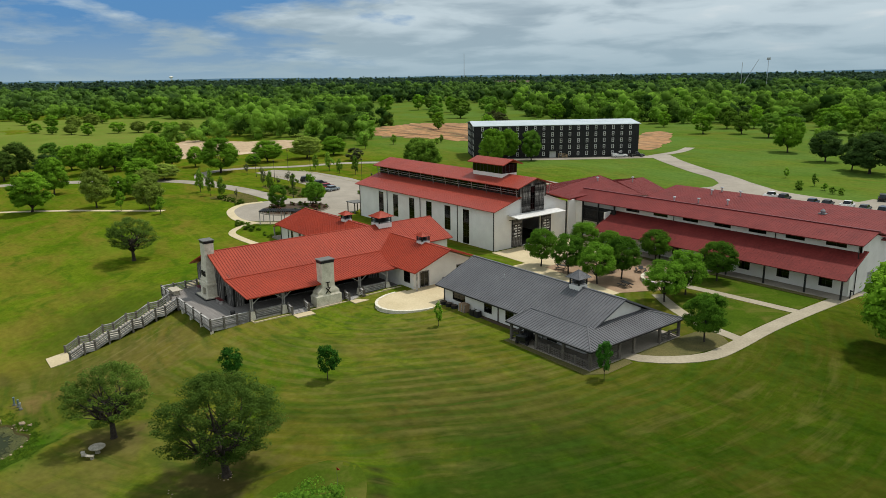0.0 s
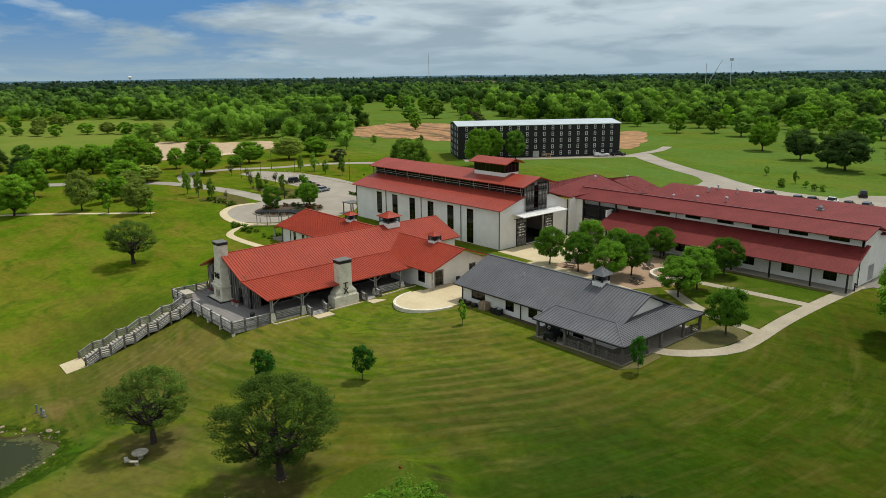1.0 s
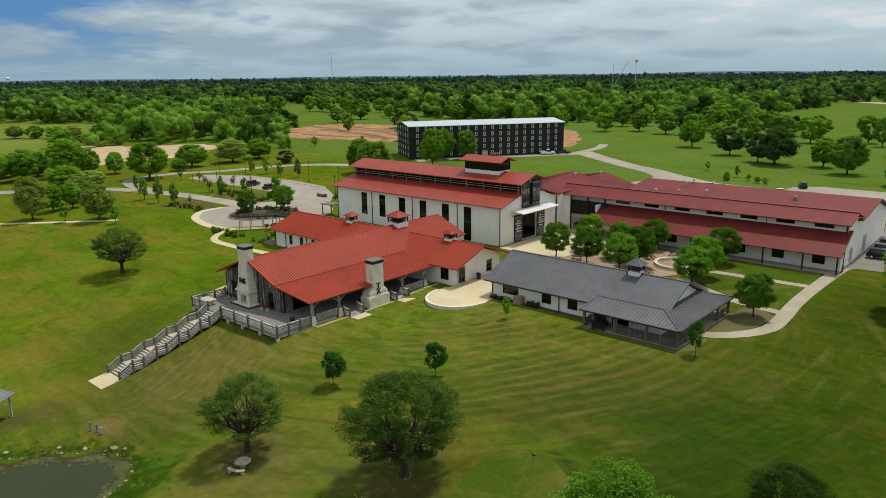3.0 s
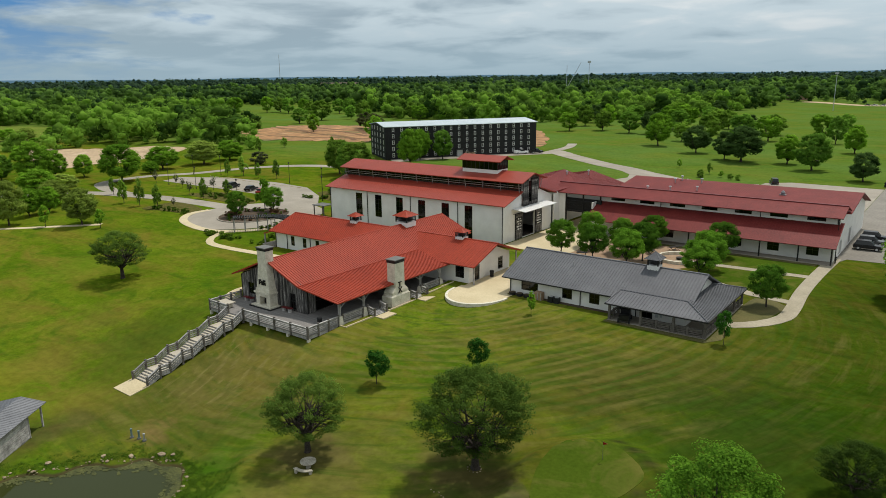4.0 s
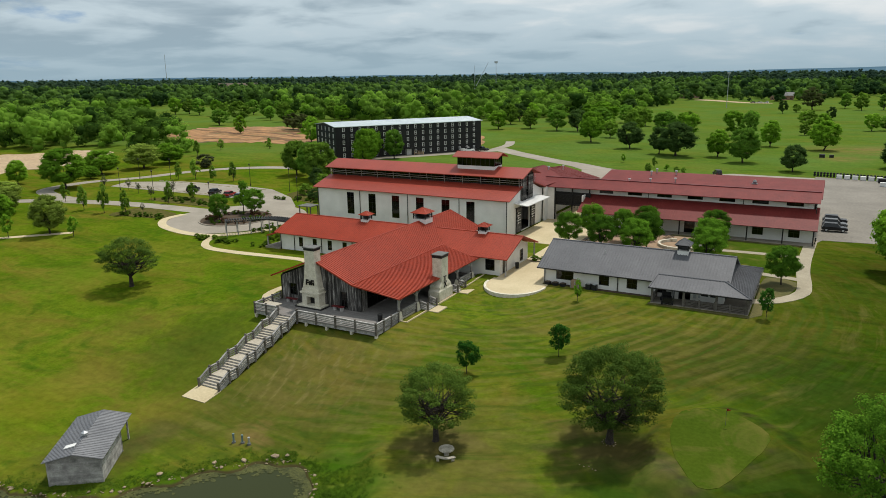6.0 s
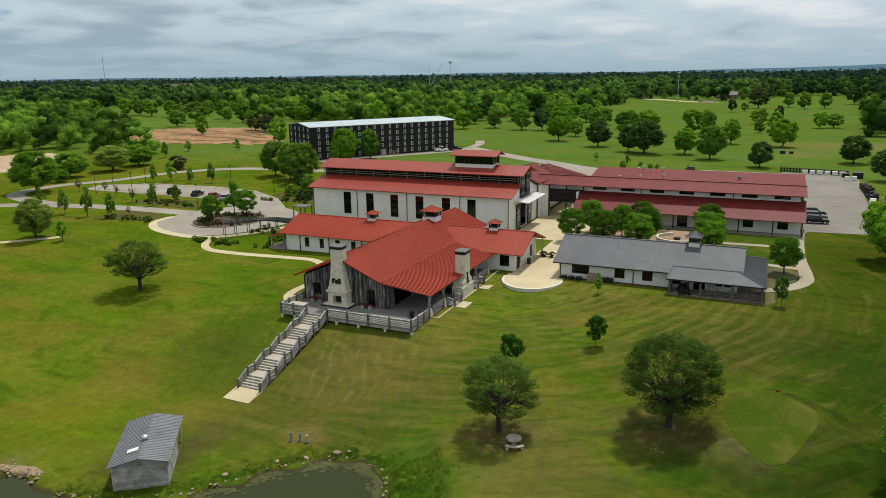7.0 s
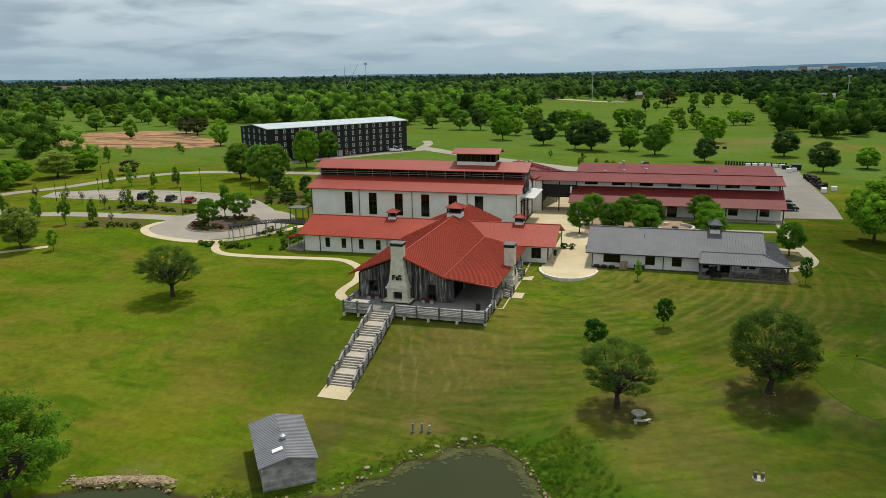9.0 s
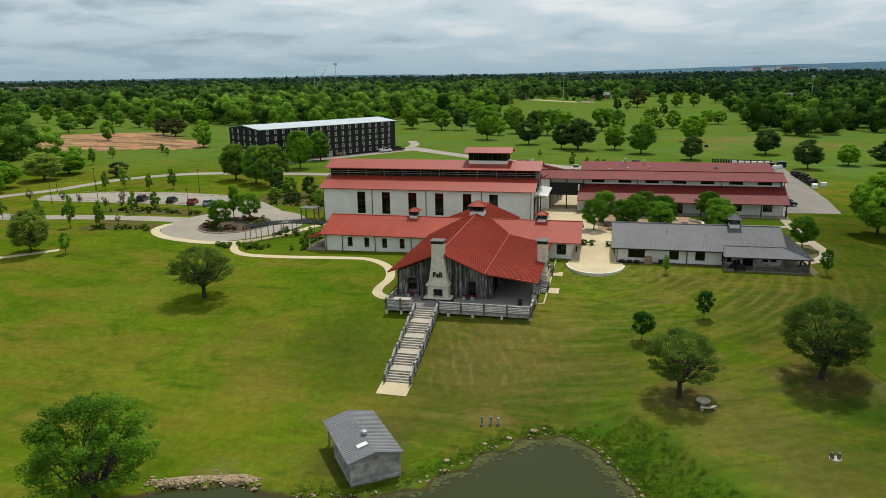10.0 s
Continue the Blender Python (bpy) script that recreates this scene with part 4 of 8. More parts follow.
def cupola(parent, x, y, z0, half, z_eave, z_apex, roof_mat, over=0.35):
    """A square louvred lantern with a pyramid cap."""
    bm = bmesh.new()
    box(bm, x - half, x + half, y - half, y + half, z0, z0 + (z_eave - z0) * 0.45)
    base = part("cupola", bm, M["white"], parent, "white square roof cupola")
    bm = bmesh.new()
    h0 = z0 + (z_eave - z0) * 0.45
    for sx in (-1, 1):
        for sy in (-1, 1):
            box(bm, x + sx * half - 0.08 * (sx > 0) * 2, x + sx * half + 0.16 * (sx < 0), y + sy * half - 0.16 * (sy > 0), y + sy * half + 0.16 * (sy < 0), h0, z_eave)
    box(bm, x - half, x + half, y - half, y + half, z_eave - 0.1, z_eave)
    for i in range(1, 4):
        zz = h0 + (z_eave - h0) * i / 4
        box(bm, x - half + 0.05, x + half - 0.05, y - half + 0.05, y + half - 0.05, zz - 0.02, zz + 0.02)
    part("cupola_frame", bm, M["dark"], base, "dark louvred lantern frame")
    e = half + over
    bm = bmesh.new()
    vs = [bm.verts.new((x + sx * e, y + sy * e, z_eave)) for sx, sy in ((-1, -1), (1, -1), (1, 1), (-1, 1))]
    ap = bm.verts.new((x, y, z_apex))
    bm.faces.new(list(reversed(vs)))
    for i in range(4):
        bm.faces.new((vs[i], vs[(i + 1) % 4], ap))
    for i in range(4):
        a, b = vs[i].co.copy(), vs[(i + 1) % 4].co.copy()
        for k in range(1, 6):
            p = a.lerp(b, k / 6)
            f = 1 - abs(k / 6 - 0.5) * 2
            q = p.lerp(Vector((x, y, z_apex)), f * 0.96)
            tube(bm, p + Vector((0, 0, 0.02)), q + Vector((0, 0, 0.02)), 0.03, 0.03, 4)
        tube(bm, a, Vector((x, y, z_apex)), 0.06, 0.04, 5)
    part("cupola_roof", bm, roof_mat, base)
    return base


# ---- barn hall ----
def barn():
    B = thing("barn_hall", "long white stucco barn with a stepped red metal roof", "barn", (-115, 92.8, 3), kind="structure")
    x0, x1, y0, y1 = -138.2, -92.5, 83.5, 102.1
    zb, ze = 2.7, 10.15
    wins = [(c - 0.9, c + 0.9, 4.9, 9.6) for c in (-129.4, -123.8, -117.9, -112.0, -106.0)] + [(-101.3, -99.5, 3.1, 9.6)]
    wall(B, "y", y0, 0.35, x0, x1, zb, ze, wins)
    for a, b, c, d in wins:
        window(B, "y", y0, a, b, c, d, -1, 1, 4)
    wall(B, "y", y1, -0.35, x0, x1, zb, ze)
    slope = lambda y: ze + 0.2 + 0.30 * (min(y - 82.7, 102.9 - y))
    door = (90.3, 95.3, 3.05, 8.0)
    g = [(y0 + 5.4, slope(y0 + 5.4) - 0.25), (y1 - 5.4, slope(y1 - 5.4) - 0.25)]
    wall(B, "x", x1, -0.35, y0 + 0.35, y1 - 0.35, zb, ze, [door], gable=g)
    wall(B, "x", x0, 0.35, y0 + 0.35, y1 - 0.35, zb, ze, gable=g)
    # lower roofs
    for s in (1, -1):
        e, t = 92.8 - s * 10.1, 92.8 - s * 3.4
        roof(B, [(-139.0, e, 10.37), (-91.7, e, 10.37), (-91.7, t, 10.37 + 0.30 * 6.7), (-139.0, t, 10.37 + 0.30 * 6.7)], M["brick_red"], 0.45)
    # monitor: clerestory walls, trusses, roof
    zt = 10.37 + 0.3 * 6.2
    for yy, out in ((89.3, -1), (96.3, 1)):
        bm = bmesh.new()
        lo, hi = sorted((yy, yy - out * 0.2))
        box(bm, -138.4, -92.2, lo, hi, zt - 0.3, zt + 0.35)
        box(bm, -138.4, -92.2, lo, hi, zt + 1.75, zt + 2.1)
        n = 16
        for i in range(n + 1):
            x = -138.3 + 46.0 * i / n
            box(bm, x - 0.12, x + 0.12, lo, hi, zt + 0.35, zt + 1.75)
        part("clerestory", bm, M["dark"], B, "dark timber clerestory under the raised roof")
        bm = bmesh.new()
        box(bm, -138.3, -92.3, (lo + hi) / 2 - 0.01, (lo + hi) / 2 + 0.01, zt + 0.35, zt + 1.75)
        part("clerestory_glass", bm, M["glass"], B)
        bm = bmesh.new()
        o = yy + out * 0.55
        tube(bm, (-138.6, o, zt + 0.75), (-91.9, o, zt + 0.75), 0.06, 0.06, 6)
        tube(bm, (-138.6, o, zt + 1.15), (-91.9, o, zt + 1.15), 0.05, 0.05, 6)
        for i in range(12):
            x = -138.2 + 46.0 * i / 11
            tube(bm, (x, o, zt - 0.1), (x, yy + out * 0.9, zt + 1.85), 0.06, 0.06, 6)
        part("truss_rail", bm, M["wood"], B, "grey timber bracing rail")
    for s in (1, -1):
        roof(B, [(-139.4, 92.8 - s * 4.8, 14.1), (-91.1, 92.8 - s * 4.8, 14.1), (-91.1, 92.8, 15.6), (-139.4, 92.8, 15.6)], M["brick_red"], 0.45)
    for x, out in ((-92.2, 1), (-138.4, -1)):
        lo, hi = sorted((x, x - out * 0.25))
        bm = bmesh.new()
        prism(bm, [(lo, 89.3, zt - 0.4), (lo, 96.3, zt - 0.4), (lo, 96.3, 14.45), (lo, 92.8, 15.45), (lo, 89.3, 14.45)], (hi - lo, 0, 0))
        part("monitor_gable", bm, M["plank"], B, "weathered plank gable of the raised roof")
    # plank strip over the awning with a tall window
    rnd = random.Random(3)
    for i in range(16):
        z = 8.55 + i * 0.37
        for a, b in ((90.0, 92.0), (93.2, 95.6)) if z < 14.2 else ((90.0, 95.6),):
            bm = bmesh.new()
            box(bm, -92.18, -92.05 + rnd.uniform(0, 0.04), a, b, z, z + 0.345)
            part("plank", bm, M["plank"], B)
    window(B, "x", -92.1, 92.0, 93.2, 8.6, 14.0, 1, 1, 4)
    # sliding doors with a painted emblem
    for a, b in ((87.7, 90.3), (95.3, 97.9)):
        bm = bmesh.new()
        box(bm, -92.45, -92.32, a, b, 3.1, 8.2)
        d = part("door", bm, M["dark"], B, "sliding plank door of dark weathered wood")
        for i in range(13):
            z = 3.2 + i * 0.38
            bm = bmesh.new()
            box(bm, -92.318, -92.26 - rnd.uniform(0, 0.03), a + 0.1, b - 0.1, z, z + 0.35)
            part("plank", bm, M["plank"], d)
        c = (a + b) / 2
        bm = bmesh.new()
        for z, w_ in ((6.95, 0.55), (6.45, 0.85), (5.95, 0.6), (5.45, 0.85), (4.95, 0.7)):
            box(bm, -92.25, -92.235, c - w_, c - 0.12, z, z + 0.26)
            box(bm, -92.25, -92.235, c + 0.1, c + w_ * 0.9, z + 0.05, z + 0.22)
        part("emblem", bm, M["trim"], d, "white painted emblem")
    roof(B, [(-92.4, 86.6, 9.3), (-92.4, 98.9, 9.3), (-89.5, 98.9, 9.0), (-89.5, 86.6, 9.0)], M["trim"], 0.4, 0.12, "awning", "white metal door awning")
    bm = bmesh.new()
    for y in (87.0, 92.8, 98.6):
        tube(bm, (-92.4, y, 8.2), (-89.8, y, 8.9), 0.06, 0.06, 6)
    part("bracket", bm, M["dark"], B)
    for x in (-138.1, -126.9, -114.9, -102.9, -92.6):
        downspout(B, x, 83.4, 2.8, 10.1)
    downspout(B, -92.4, 102.2, 2.8, 10.1)
    # lantern on the ridge
    bm = bmesh.new()
    box(bm, -107.0, -98.6, 90.9, 94.7, 14.7, 15.75)
    L = part("lantern", bm, M["white"], B, "glazed lantern room on the ridge")
    bm = bmesh.new()
    for i in range(9):
        x = -107.0 + 8.4 * i / 8
        for y in (90.9, 94.6):
            box(bm, x - 0.07, x + 0.07, y, y + 0.1, 15.75, 17.5)
    for y in (91.8, 92.8, 93.8):
        for x in (-107.0, -98.7):
            box(bm, x, x + 0.1, y - 0.06, y + 0.06, 15.75, 17.5)
    box(bm, -107.0, -98.6, 90.9, 91.0, 17.35, 17.5)
    box(bm, -107.0, -98.6, 94.6, 94.7, 17.35, 17.5)
    part("lantern_frame", bm, M["dark"], L)
    boxes("lantern_glass", [(-106.95, -98.65, 90.94, 90.96, 15.75, 17.35), (-106.95, -98.65, 94.64, 94.66, 15.75, 17.35), (-106.96, -106.94, 91, 94.6, 15.75, 17.4), (-98.66, -98.64, 91, 94.6, 15.75, 17.4)], M["glass"], L)
    for s in (1, -1):
        roof(L, [(-108.0, 92.8 - s * 2.6, 17.5), (-97.5, 92.8 - s * 2.6, 17.5), (-97.5, 92.8, 18.45), (-108.0, 92.8, 18.45)], M["brick_red"], 0.45, name="lantern_roof")
    boxes("floor", [(x0 + 0.4, x1 - 0.4, y0 + 0.4, y1 - 0.4, 2.7, 3.06)], M["interior"], B)
    boxes("gable_fill", [(-138.3, -92.3, 91.8, 93.8, 15.0, 15.05)], M["interior"], B)


barn()


# ---- long barn with arcade, and the link to the hall ----
def long_barn():
    B = thing("long_barn", "very long white barn with brick-red metal roofs", "barn", (-62, 115, 3), kind="structure")
    xl, xr = -84.0, -39.5
    # lower arcade roof
    roof(B, [(xl, 100.1, 6.0), (xr, 100.1, 6.0), (xr, 106.4, 9.2), (xl, 106.4, 9.2)], M["wine_red"], 0.45)
    # arcade wall, posts and slab
    wins = [(-44.3, -42.4, 3.9, 5.7), (-50.5, -48.6, 3.9, 5.7), (-56.6, -54.8, 3.9, 5.7), (-62.9, -60.9, 3.1, 6.0), (-68.8, -67.0, 3.9, 5.7), (-75.0, -73.2, 3.9, 5.7)]
    wall(B, "y", 102.9, 0.3, xl, -40.2, 2.7, 7.3, wins)
    for a, b, c, d in wins:
        window(B, "y", 102.9, a, b, c, d, -1, 1, 1)
    boxes("arcade_floor", [(xl, -40.0, 100.3, 103.0, 2.7, 3.12)], M["concrete"], B)
    for x in (-40.1, -45.1, -51.2, -57.3, -63.4, -69.5, -75.6, -81.7):
        boxes("post", [(x - 0.11, x + 0.11, 100.35, 100.57, 3.1, 6.0)], M["dark"], B)
    # clerestory strip between the roofs
    cl = [(-81.0 + i * 5.97, -78.1 + i * 5.97, 9.28, 10.26) for i in range(7)]
    wall(B, "y", 105.9, 0.3, -90.6, xr - 0.6, 8.9, 10.35, cl)
    for a, b, c, d in cl:
        window(B, "y", 105.9, a, b, c, d, -1, 1, 0, w=0.05)
    # upper roof, near ridge, back roof
    roof(B, [(-92.6, 104.0, 10.25), (xr, 104.3, 10.3), (xr, 109.3, 11.6), (-94.3, 109.3, 11.6)], M["wine_red"], 0.45)
    roof(B, [(-88.6, 113.2, 10.4), (xr, 113.2, 10.4), (xr, 109.3, 11.6), (-94.3, 109.3, 11.6)], M["wine_red"], 0.45)
    boxes("ridge_cap", [(-94.3, xr, 109.1, 109.5, 11.58, 11.72)], M["maroon"], B)
    roof(B, [(-84.0, 111.9, 10.0), (-39.3, 111.9, 10.0), (-39.3, 125.7, 11.75), (-84.0, 125.7, 11.75)], M["wine_red"], 0.45)
    roof(B, [(-84.0, 137.5, 8.6), (-39.3, 137.5, 8.6), (-39.3, 125.7, 11.75), (-84.0, 125.7, 11.75)], M["wine_red"], 0.45)
    wall(B, "y", 137.0, -0.3, -83.6, -41.5, 2.7, 8.6)
    # east end wall
    wall(B, "x", -40.2, -0.3, 103.2, 137.0, 2.7, 7.2, [(108.6, 111.0, 3.1, 5.6), (118, 121, 3.1, 6.2)], gable=[(105.9, 8.8), (105.9, 10.3), (109.3, 11.4), (113.2, 9.95), (125.7, 11.5), (136.9, 8.4)])
    boxes("door", [(-40.35, -40.28, 108.6, 111.0, 3.1, 5.6)], M["steel"], B, "grey steel door")
    boxes("door", [(-40.35, -40.28, 118.0, 121.0, 3.1, 6.2)], M["steel"], B, "grey steel roll-up door")
    wall(B, "x", xl, 0.3, 103.2, 137.0, 2.7, 8.9)
    for x in (-52.7, -70.8):
        downspout(B, x, 105.8, 9.0, 10.3)
    downspout(B, -40.1, 104.6, 3, 10.2)
    # breezeway: beams and dark lattice between hall and barn
    bm = bmesh.new()
    for x in (-90.4, -86.6, -82.8):
        box(bm, x - 0.12, x + 0.12, 104.6, 104.85, 3, 10.2)
    for z in (6.4, 8.4):
        box(bm, -90.5, -82.6, 104.62, 104.82, z, z + 0.28)
    for i in range(9):
        box(bm, -90.5, -82.6, 104.9, 104.95, 6.7 + i * 0.19, 6.82 + i * 0.19)
    box(bm, -90.5, -82.6, 104.97, 105.05, 6.3, 9.2)
    part("breezeway_frame", bm, M["dark"], B, "dark timber frame of the covered passage")
    boxes("wall", [(-92.3, -92.0, 102.35, 104.58, 2.7, 10.3)], M["white"], B)
    boxes("wall", [(-92.3, -90.6, 104.6, 106.2, 2.7, 10.2)], M["white"], B)
    boxes("wall", [(-92.6, -84.0, 110.5, 110.8, 6.6, 11.1)], M["plank"], B, "dark plank wall at the back of the passage")
    # link roof with two peaks and a hip towards the gap
    P1, V, P2 = (-98.6, 119.2, 12.85), (-97.9, 124.6, 11.0), (-99.4, 135.5, 10.75)
    A, Bq, C, D = (-100, 103.6, 10.45), (-90.0, 109.0, 11.3), (-88.3, 121, 9.6), (-88.3, 131.5, 8.7)
    E_ = (-92.4, 102.9, 10.42)
    for tri in ((A, E_, Bq), (A, Bq, P1), (Bq, C, P1), (C, V, P1), (C, D, V), (D, P2, V)):
        roof(B, list(tri), M["wine_red"], 0.45, name="link_roof")
    roof(B, [P1, V, (-112, 124.6, 9.0)], M["wine_red"], 0.45, name="link_roof")
    roof(B, [A, P1, (-112, 114.0, 9.4)], M["wine_red"], 0.45, name="link_roof")
    roof(B, [P1, (-112, 124.6, 9.0), (-112, 114.0, 9.4)], M["wine_red"], 0.45, name="link_roof")
    roof(B, [V, P2, (-112, 132, 8.8), (-112, 124.6, 9.0)], M["wine_red"], 0.45, name="link_roof")
    wall(B, "x", -93.0, -0.3, 103.0, 131, 2.7, 9.6)
    wall(B, "y", 135.3, -0.3, -111.5, -93.0, 2.7, 8.4)
    # vents
    for x, y, z in ((-77.1, 115.0, 10.4), (-72.8, 116.2, 10.5), (-67.8, 117.6, 10.7), (-74.0, 122.4, 11.3), (-73.3, 124.7, 11.6), (-68.8, 123.5, 11.5), (-97.0, 128.5, 10.8), (-96, 115.5, 12.1)):
        bm = bmesh.new()
        tube(bm, (x, y, z - 0.2), (x, y, z + 0.75), 0.13, 0.13, 8)
        tube(bm, (x, y, z + 0.75), (x, y, z + 0.85), 0.16, 0.34, 8)
        tube(bm, (x, y, z + 0.85), (x, y, z + 1.0), 0.34, 0.26, 8)
        part("roof_vent", bm, M["steel"], B, "bare metal roof vent")
    bm = bmesh.new()
    box(bm, -52.75, -51.65, 119.4, 120.4, 10.9, 11.15)
    tube(bm, (-52.2, 119.9, 11.1), (-52.2, 119.9, 11.5), 0.34, 0.42, 10)
    tube(bm, (-52.2, 119.9, 11.5), (-52.2, 119.9, 11.85), 0.42, 0.12, 10)
    part("roof_vent", bm, M["tin"], B, "pale turbine vent on a square curb")


long_barn()


# ---- lodge ----
def text_mesh(parent, body, m, size, mat, name="letter", depth=0.05):
    cu = bpy.data.curves.new(name, "FONT")
    cu.body, cu.size, cu.extrude, cu.align_x = body, size, depth, "CENTER"
    cu.materials.append(mat)
    ob = new(name, cu)
    attach(ob, parent)
    ob.matrix_basis = m
    return ob


def rail_run(parent, p, q, posts, height=1.0, boards=4, drop=0.0, name="railing", post_down=0.5, skip_first=False, mat="wood", fill=0.60):
    """A plank railing between two floor points: posts and boards as parts of their own."""
    p, q = Vector(p), Vector(q)
    d = q - p
    flat = Vector((d.x, d.y, 0)).normalized()
    s = Vector((-flat.y, flat.x, 0))
    for i in range(1 if skip_first else 0, posts + 1):
        c = p.lerp(q, i / posts)
        bm = bmesh.new()
        m = Matrix((flat, s, Vector((0, 0, 1)))).transposed().to_4x4()
        m.translation = c
        box(bm, -0.11, 0.11, -0.11, 0.11, -post_down, height + 0.2, m)
        part("post", bm, M["post"], parent)
    off = s * 0.0
    for k in range(boards):
        z = 0.10 + k * (height - 0.1) / boards
        h = (height - 0.1) / boards * fill
        bm = bmesh.new()
        a, b = p + off, q + off
        vs = []
        for c in (a, b):
            for sy in (-0.03, 0.03):
                for zz in (z, z + h):
                    vs.append(bm.verts.new(c + s * sy + Vector((0, 0, zz))))
        for f in ((0, 1, 3, 2), (4, 6, 7, 5), (0, 4, 5, 1), (2, 3, 7, 6), (1, 5, 7, 3), (0, 2, 6, 4)):
            bm.faces.new([vs[i] for i in f])
        part("board", bm, M[mat], parent)
    bm = bmesh.new()
    vs = []
    for c in (p, q):
        for sy in (-0.12, 0.12):
            for zz in (height - 0.02, height + 0.05):
                vs.append(bm.verts.new(c + s * sy + Vector((0, 0, zz))))
    for f in ((0, 1, 3, 2), (4, 6, 7, 5), (0, 4, 5, 1), (2, 3, 7, 6), (1, 5, 7, 3), (0, 2, 6, 4)):
        bm.faces.new([vs[i] for i in f])
    part("handrail", bm, M[mat], parent)


DECK_Z = 2.8


def lodge():
    L = thing("lodge", "plank and stucco lodge with an orange-red metal roof", "lodge", (-100, 52, 2.6), kind="structure")
    xr, ya, yb = -100.3, 34.1, 75.0
    R = M["red"]
    roof(L, [(-108.1, ya, 6.3), (xr, ya, 9.5), (xr, yb, 9.5), (-108.1, yb, 6.3)], R, 0.42, rib_h=0.07, rib_w=0.045)
    roof(L, [(-93.8, ya, 6.68), (xr, ya, 9.5), (xr, yb, 9.5), (-93.8, yb, 6.68)], R, 0.42, rib_h=0.07, rib_w=0.045)
    roof(L, [(-86.3, ya + 0.1, 5.73), (-93.8, ya, 6.68), (-93.8, 61, 6.68), (-86.3, 61, 5.73)], R, 0.42, rib_h=0.07, rib_w=0.045)
    boxes("ridge_cap", [(xr - 0.11, xr + 0.11, ya, yb, 9.46, 9.57)], R, L)
    boxes("seam_cap", [(-93.88, -93.72, ya, 60.9, 6.6, 6.79)], R, L)
    # wings
    for xa, xb in ((-128.6, -101.0), (-99.6, -81.4)):
        roof(L, [(xa, 57.85, 5.95), (xb, 57.85, 5.95), (xb, 64.65, 8.38), (xa, 64.65, 8.38)], R, 0.42, rib_h=0.07, rib_w=0.045)
        roof(L, [(xa, 71.45, 5.95), (xb, 71.45, 5.95), (xb, 64.65, 8.38), (xa, 64.65, 8.38)], R, 0.42, rib_h=0.07, rib_w=0.045)
        boxes("ridge_cap", [(xa, xb, 64.5, 64.8, 8.36, 8.46)], R, L)
    for y in (58.6, 70.8):
        boxes("post", [(-82.0, -81.8, y - 0.1, y + 0.1, 2.7, 5.95)], M["wood"], L)
    # west porch
    roof(L, [(-131.2, 58.6, 5.0), (-128.4, 58.2, 5.75), (-128.4, 66, 5.75), (-131.2, 66, 5.0)], R, 0.42, rib_h=0.07, rib_w=0.045, name="canopy")
    for y in (58.8, 62.4, 65.8):
        boxes("post", [(-131.1, -130.9, y - 0.1, y + 0.1, 2.4, 5.0)], M["wood"], L)
    boxes("porch_floor", [(-131.4, -127.9, 58.4, 66.2, 1.8, 2.98)], M["concrete"], L)
    # stucco walls of the wings
    wins = [(c - 0.45, c + 0.45, 3.6, 5.35) for c in (-123.0, -119.8, -116.4, -113.1)]
    wall(L, "y", 58.8, 0.3, -127.9, -107.2, 2.2, 5.95, wins)
    for a, b, c, d in wins:
        window(L, "y", 58.8, a, b, c, d, -1, 0, 1, w=0.1)
    for x in (-127.7, -124.5, -118.2, -111.4):
        downspout(L, x, 58.7, 2.4, 5.9)
    wall(L, "y", 70.5, -0.3, -127.9, -107.2, 2.2, 5.95)
    wall(L, "x", -127.9, 0.3, 59.1, 70.2, 2.2, 5.9, [(61.0, 62.0, 3.0, 5.1)], gable=[(64.65, 8.1)])
    boxes("door", [(-127.88, -127.8, 61.0, 62.0, 3.0, 5.1)], M["dark"], L, "dark entrance door")
    wall(L, "y", 58.8, 0.3, -92.6, -83.0, 2.2, 5.95, [(-85.5, -83.9, 3.7, 5.5)])
    window(L, "y", 58.8, -85.5, -83.9, 3.7, 5.5, -1, 1, 1, w=0.1)
    ends = [(59.9, 61.7, 3.0, 5.5), (67.0, 68.4, 3.4, 5.4)]
    wall(L, "x", -83.0, -0.3, 59.1, 70.2, 2.2, 5.9, ends, gable=[(64.65, 8.1)])
    window(L, "x", -83.0, 59.9, 61.7, 3.0, 5.5, 1, 1, 1, M["plank"], 0.18)
    window(L, "x", -83.0, 67.0, 68.4, 3.4, 5.4, 1, 1, 2, M["plank"], 0.14)
    wall(L, "y", 70.5, -0.3, -92.6, -83.0, 2.2, 5.95)
    # plank hall: core walls and separate boards
    z0 = DECK_Z
    front = [(-105.2, -104.0, z0 + 0.9, z0 + 2.6), (-96.2, -95.2, z0 + 0.2, z0 + 2.5)]
    wall(L, "y", 34.9, 0.25, -106.8, -92.9, 1.8, 6.4, front, M["dark"], gable=[(xr, 9.2)])
    for a, b, c, d in front:
        window(L, "y", 34.86, a, b, c, d, -1, 1, 1)
    rnd = random.Random(11)
    x = -106.8
    while x < -92.95:
        w_ = rnd.uniform(0.17, 0.30)
        top = 9.15 - 0.415 * (xr - x) if x < xr else 9.15 - 0.44 * (x - xr)
        zt = top - 0.12
        segs = [(z0 + 0.02, zt)]
        for a, b, c, d in front:
            if a - w_ < x < b:
                segs = [(z0 + 0.02, c), (d, zt)]
        for a, b in segs:
            if b - a > 0.1:
                boxes("plank", [(x, x + w_ - 0.02, 34.84 - rnd.uniform(0, 0.05), 34.895, a, b)], M["plank"], L)
        x += w_
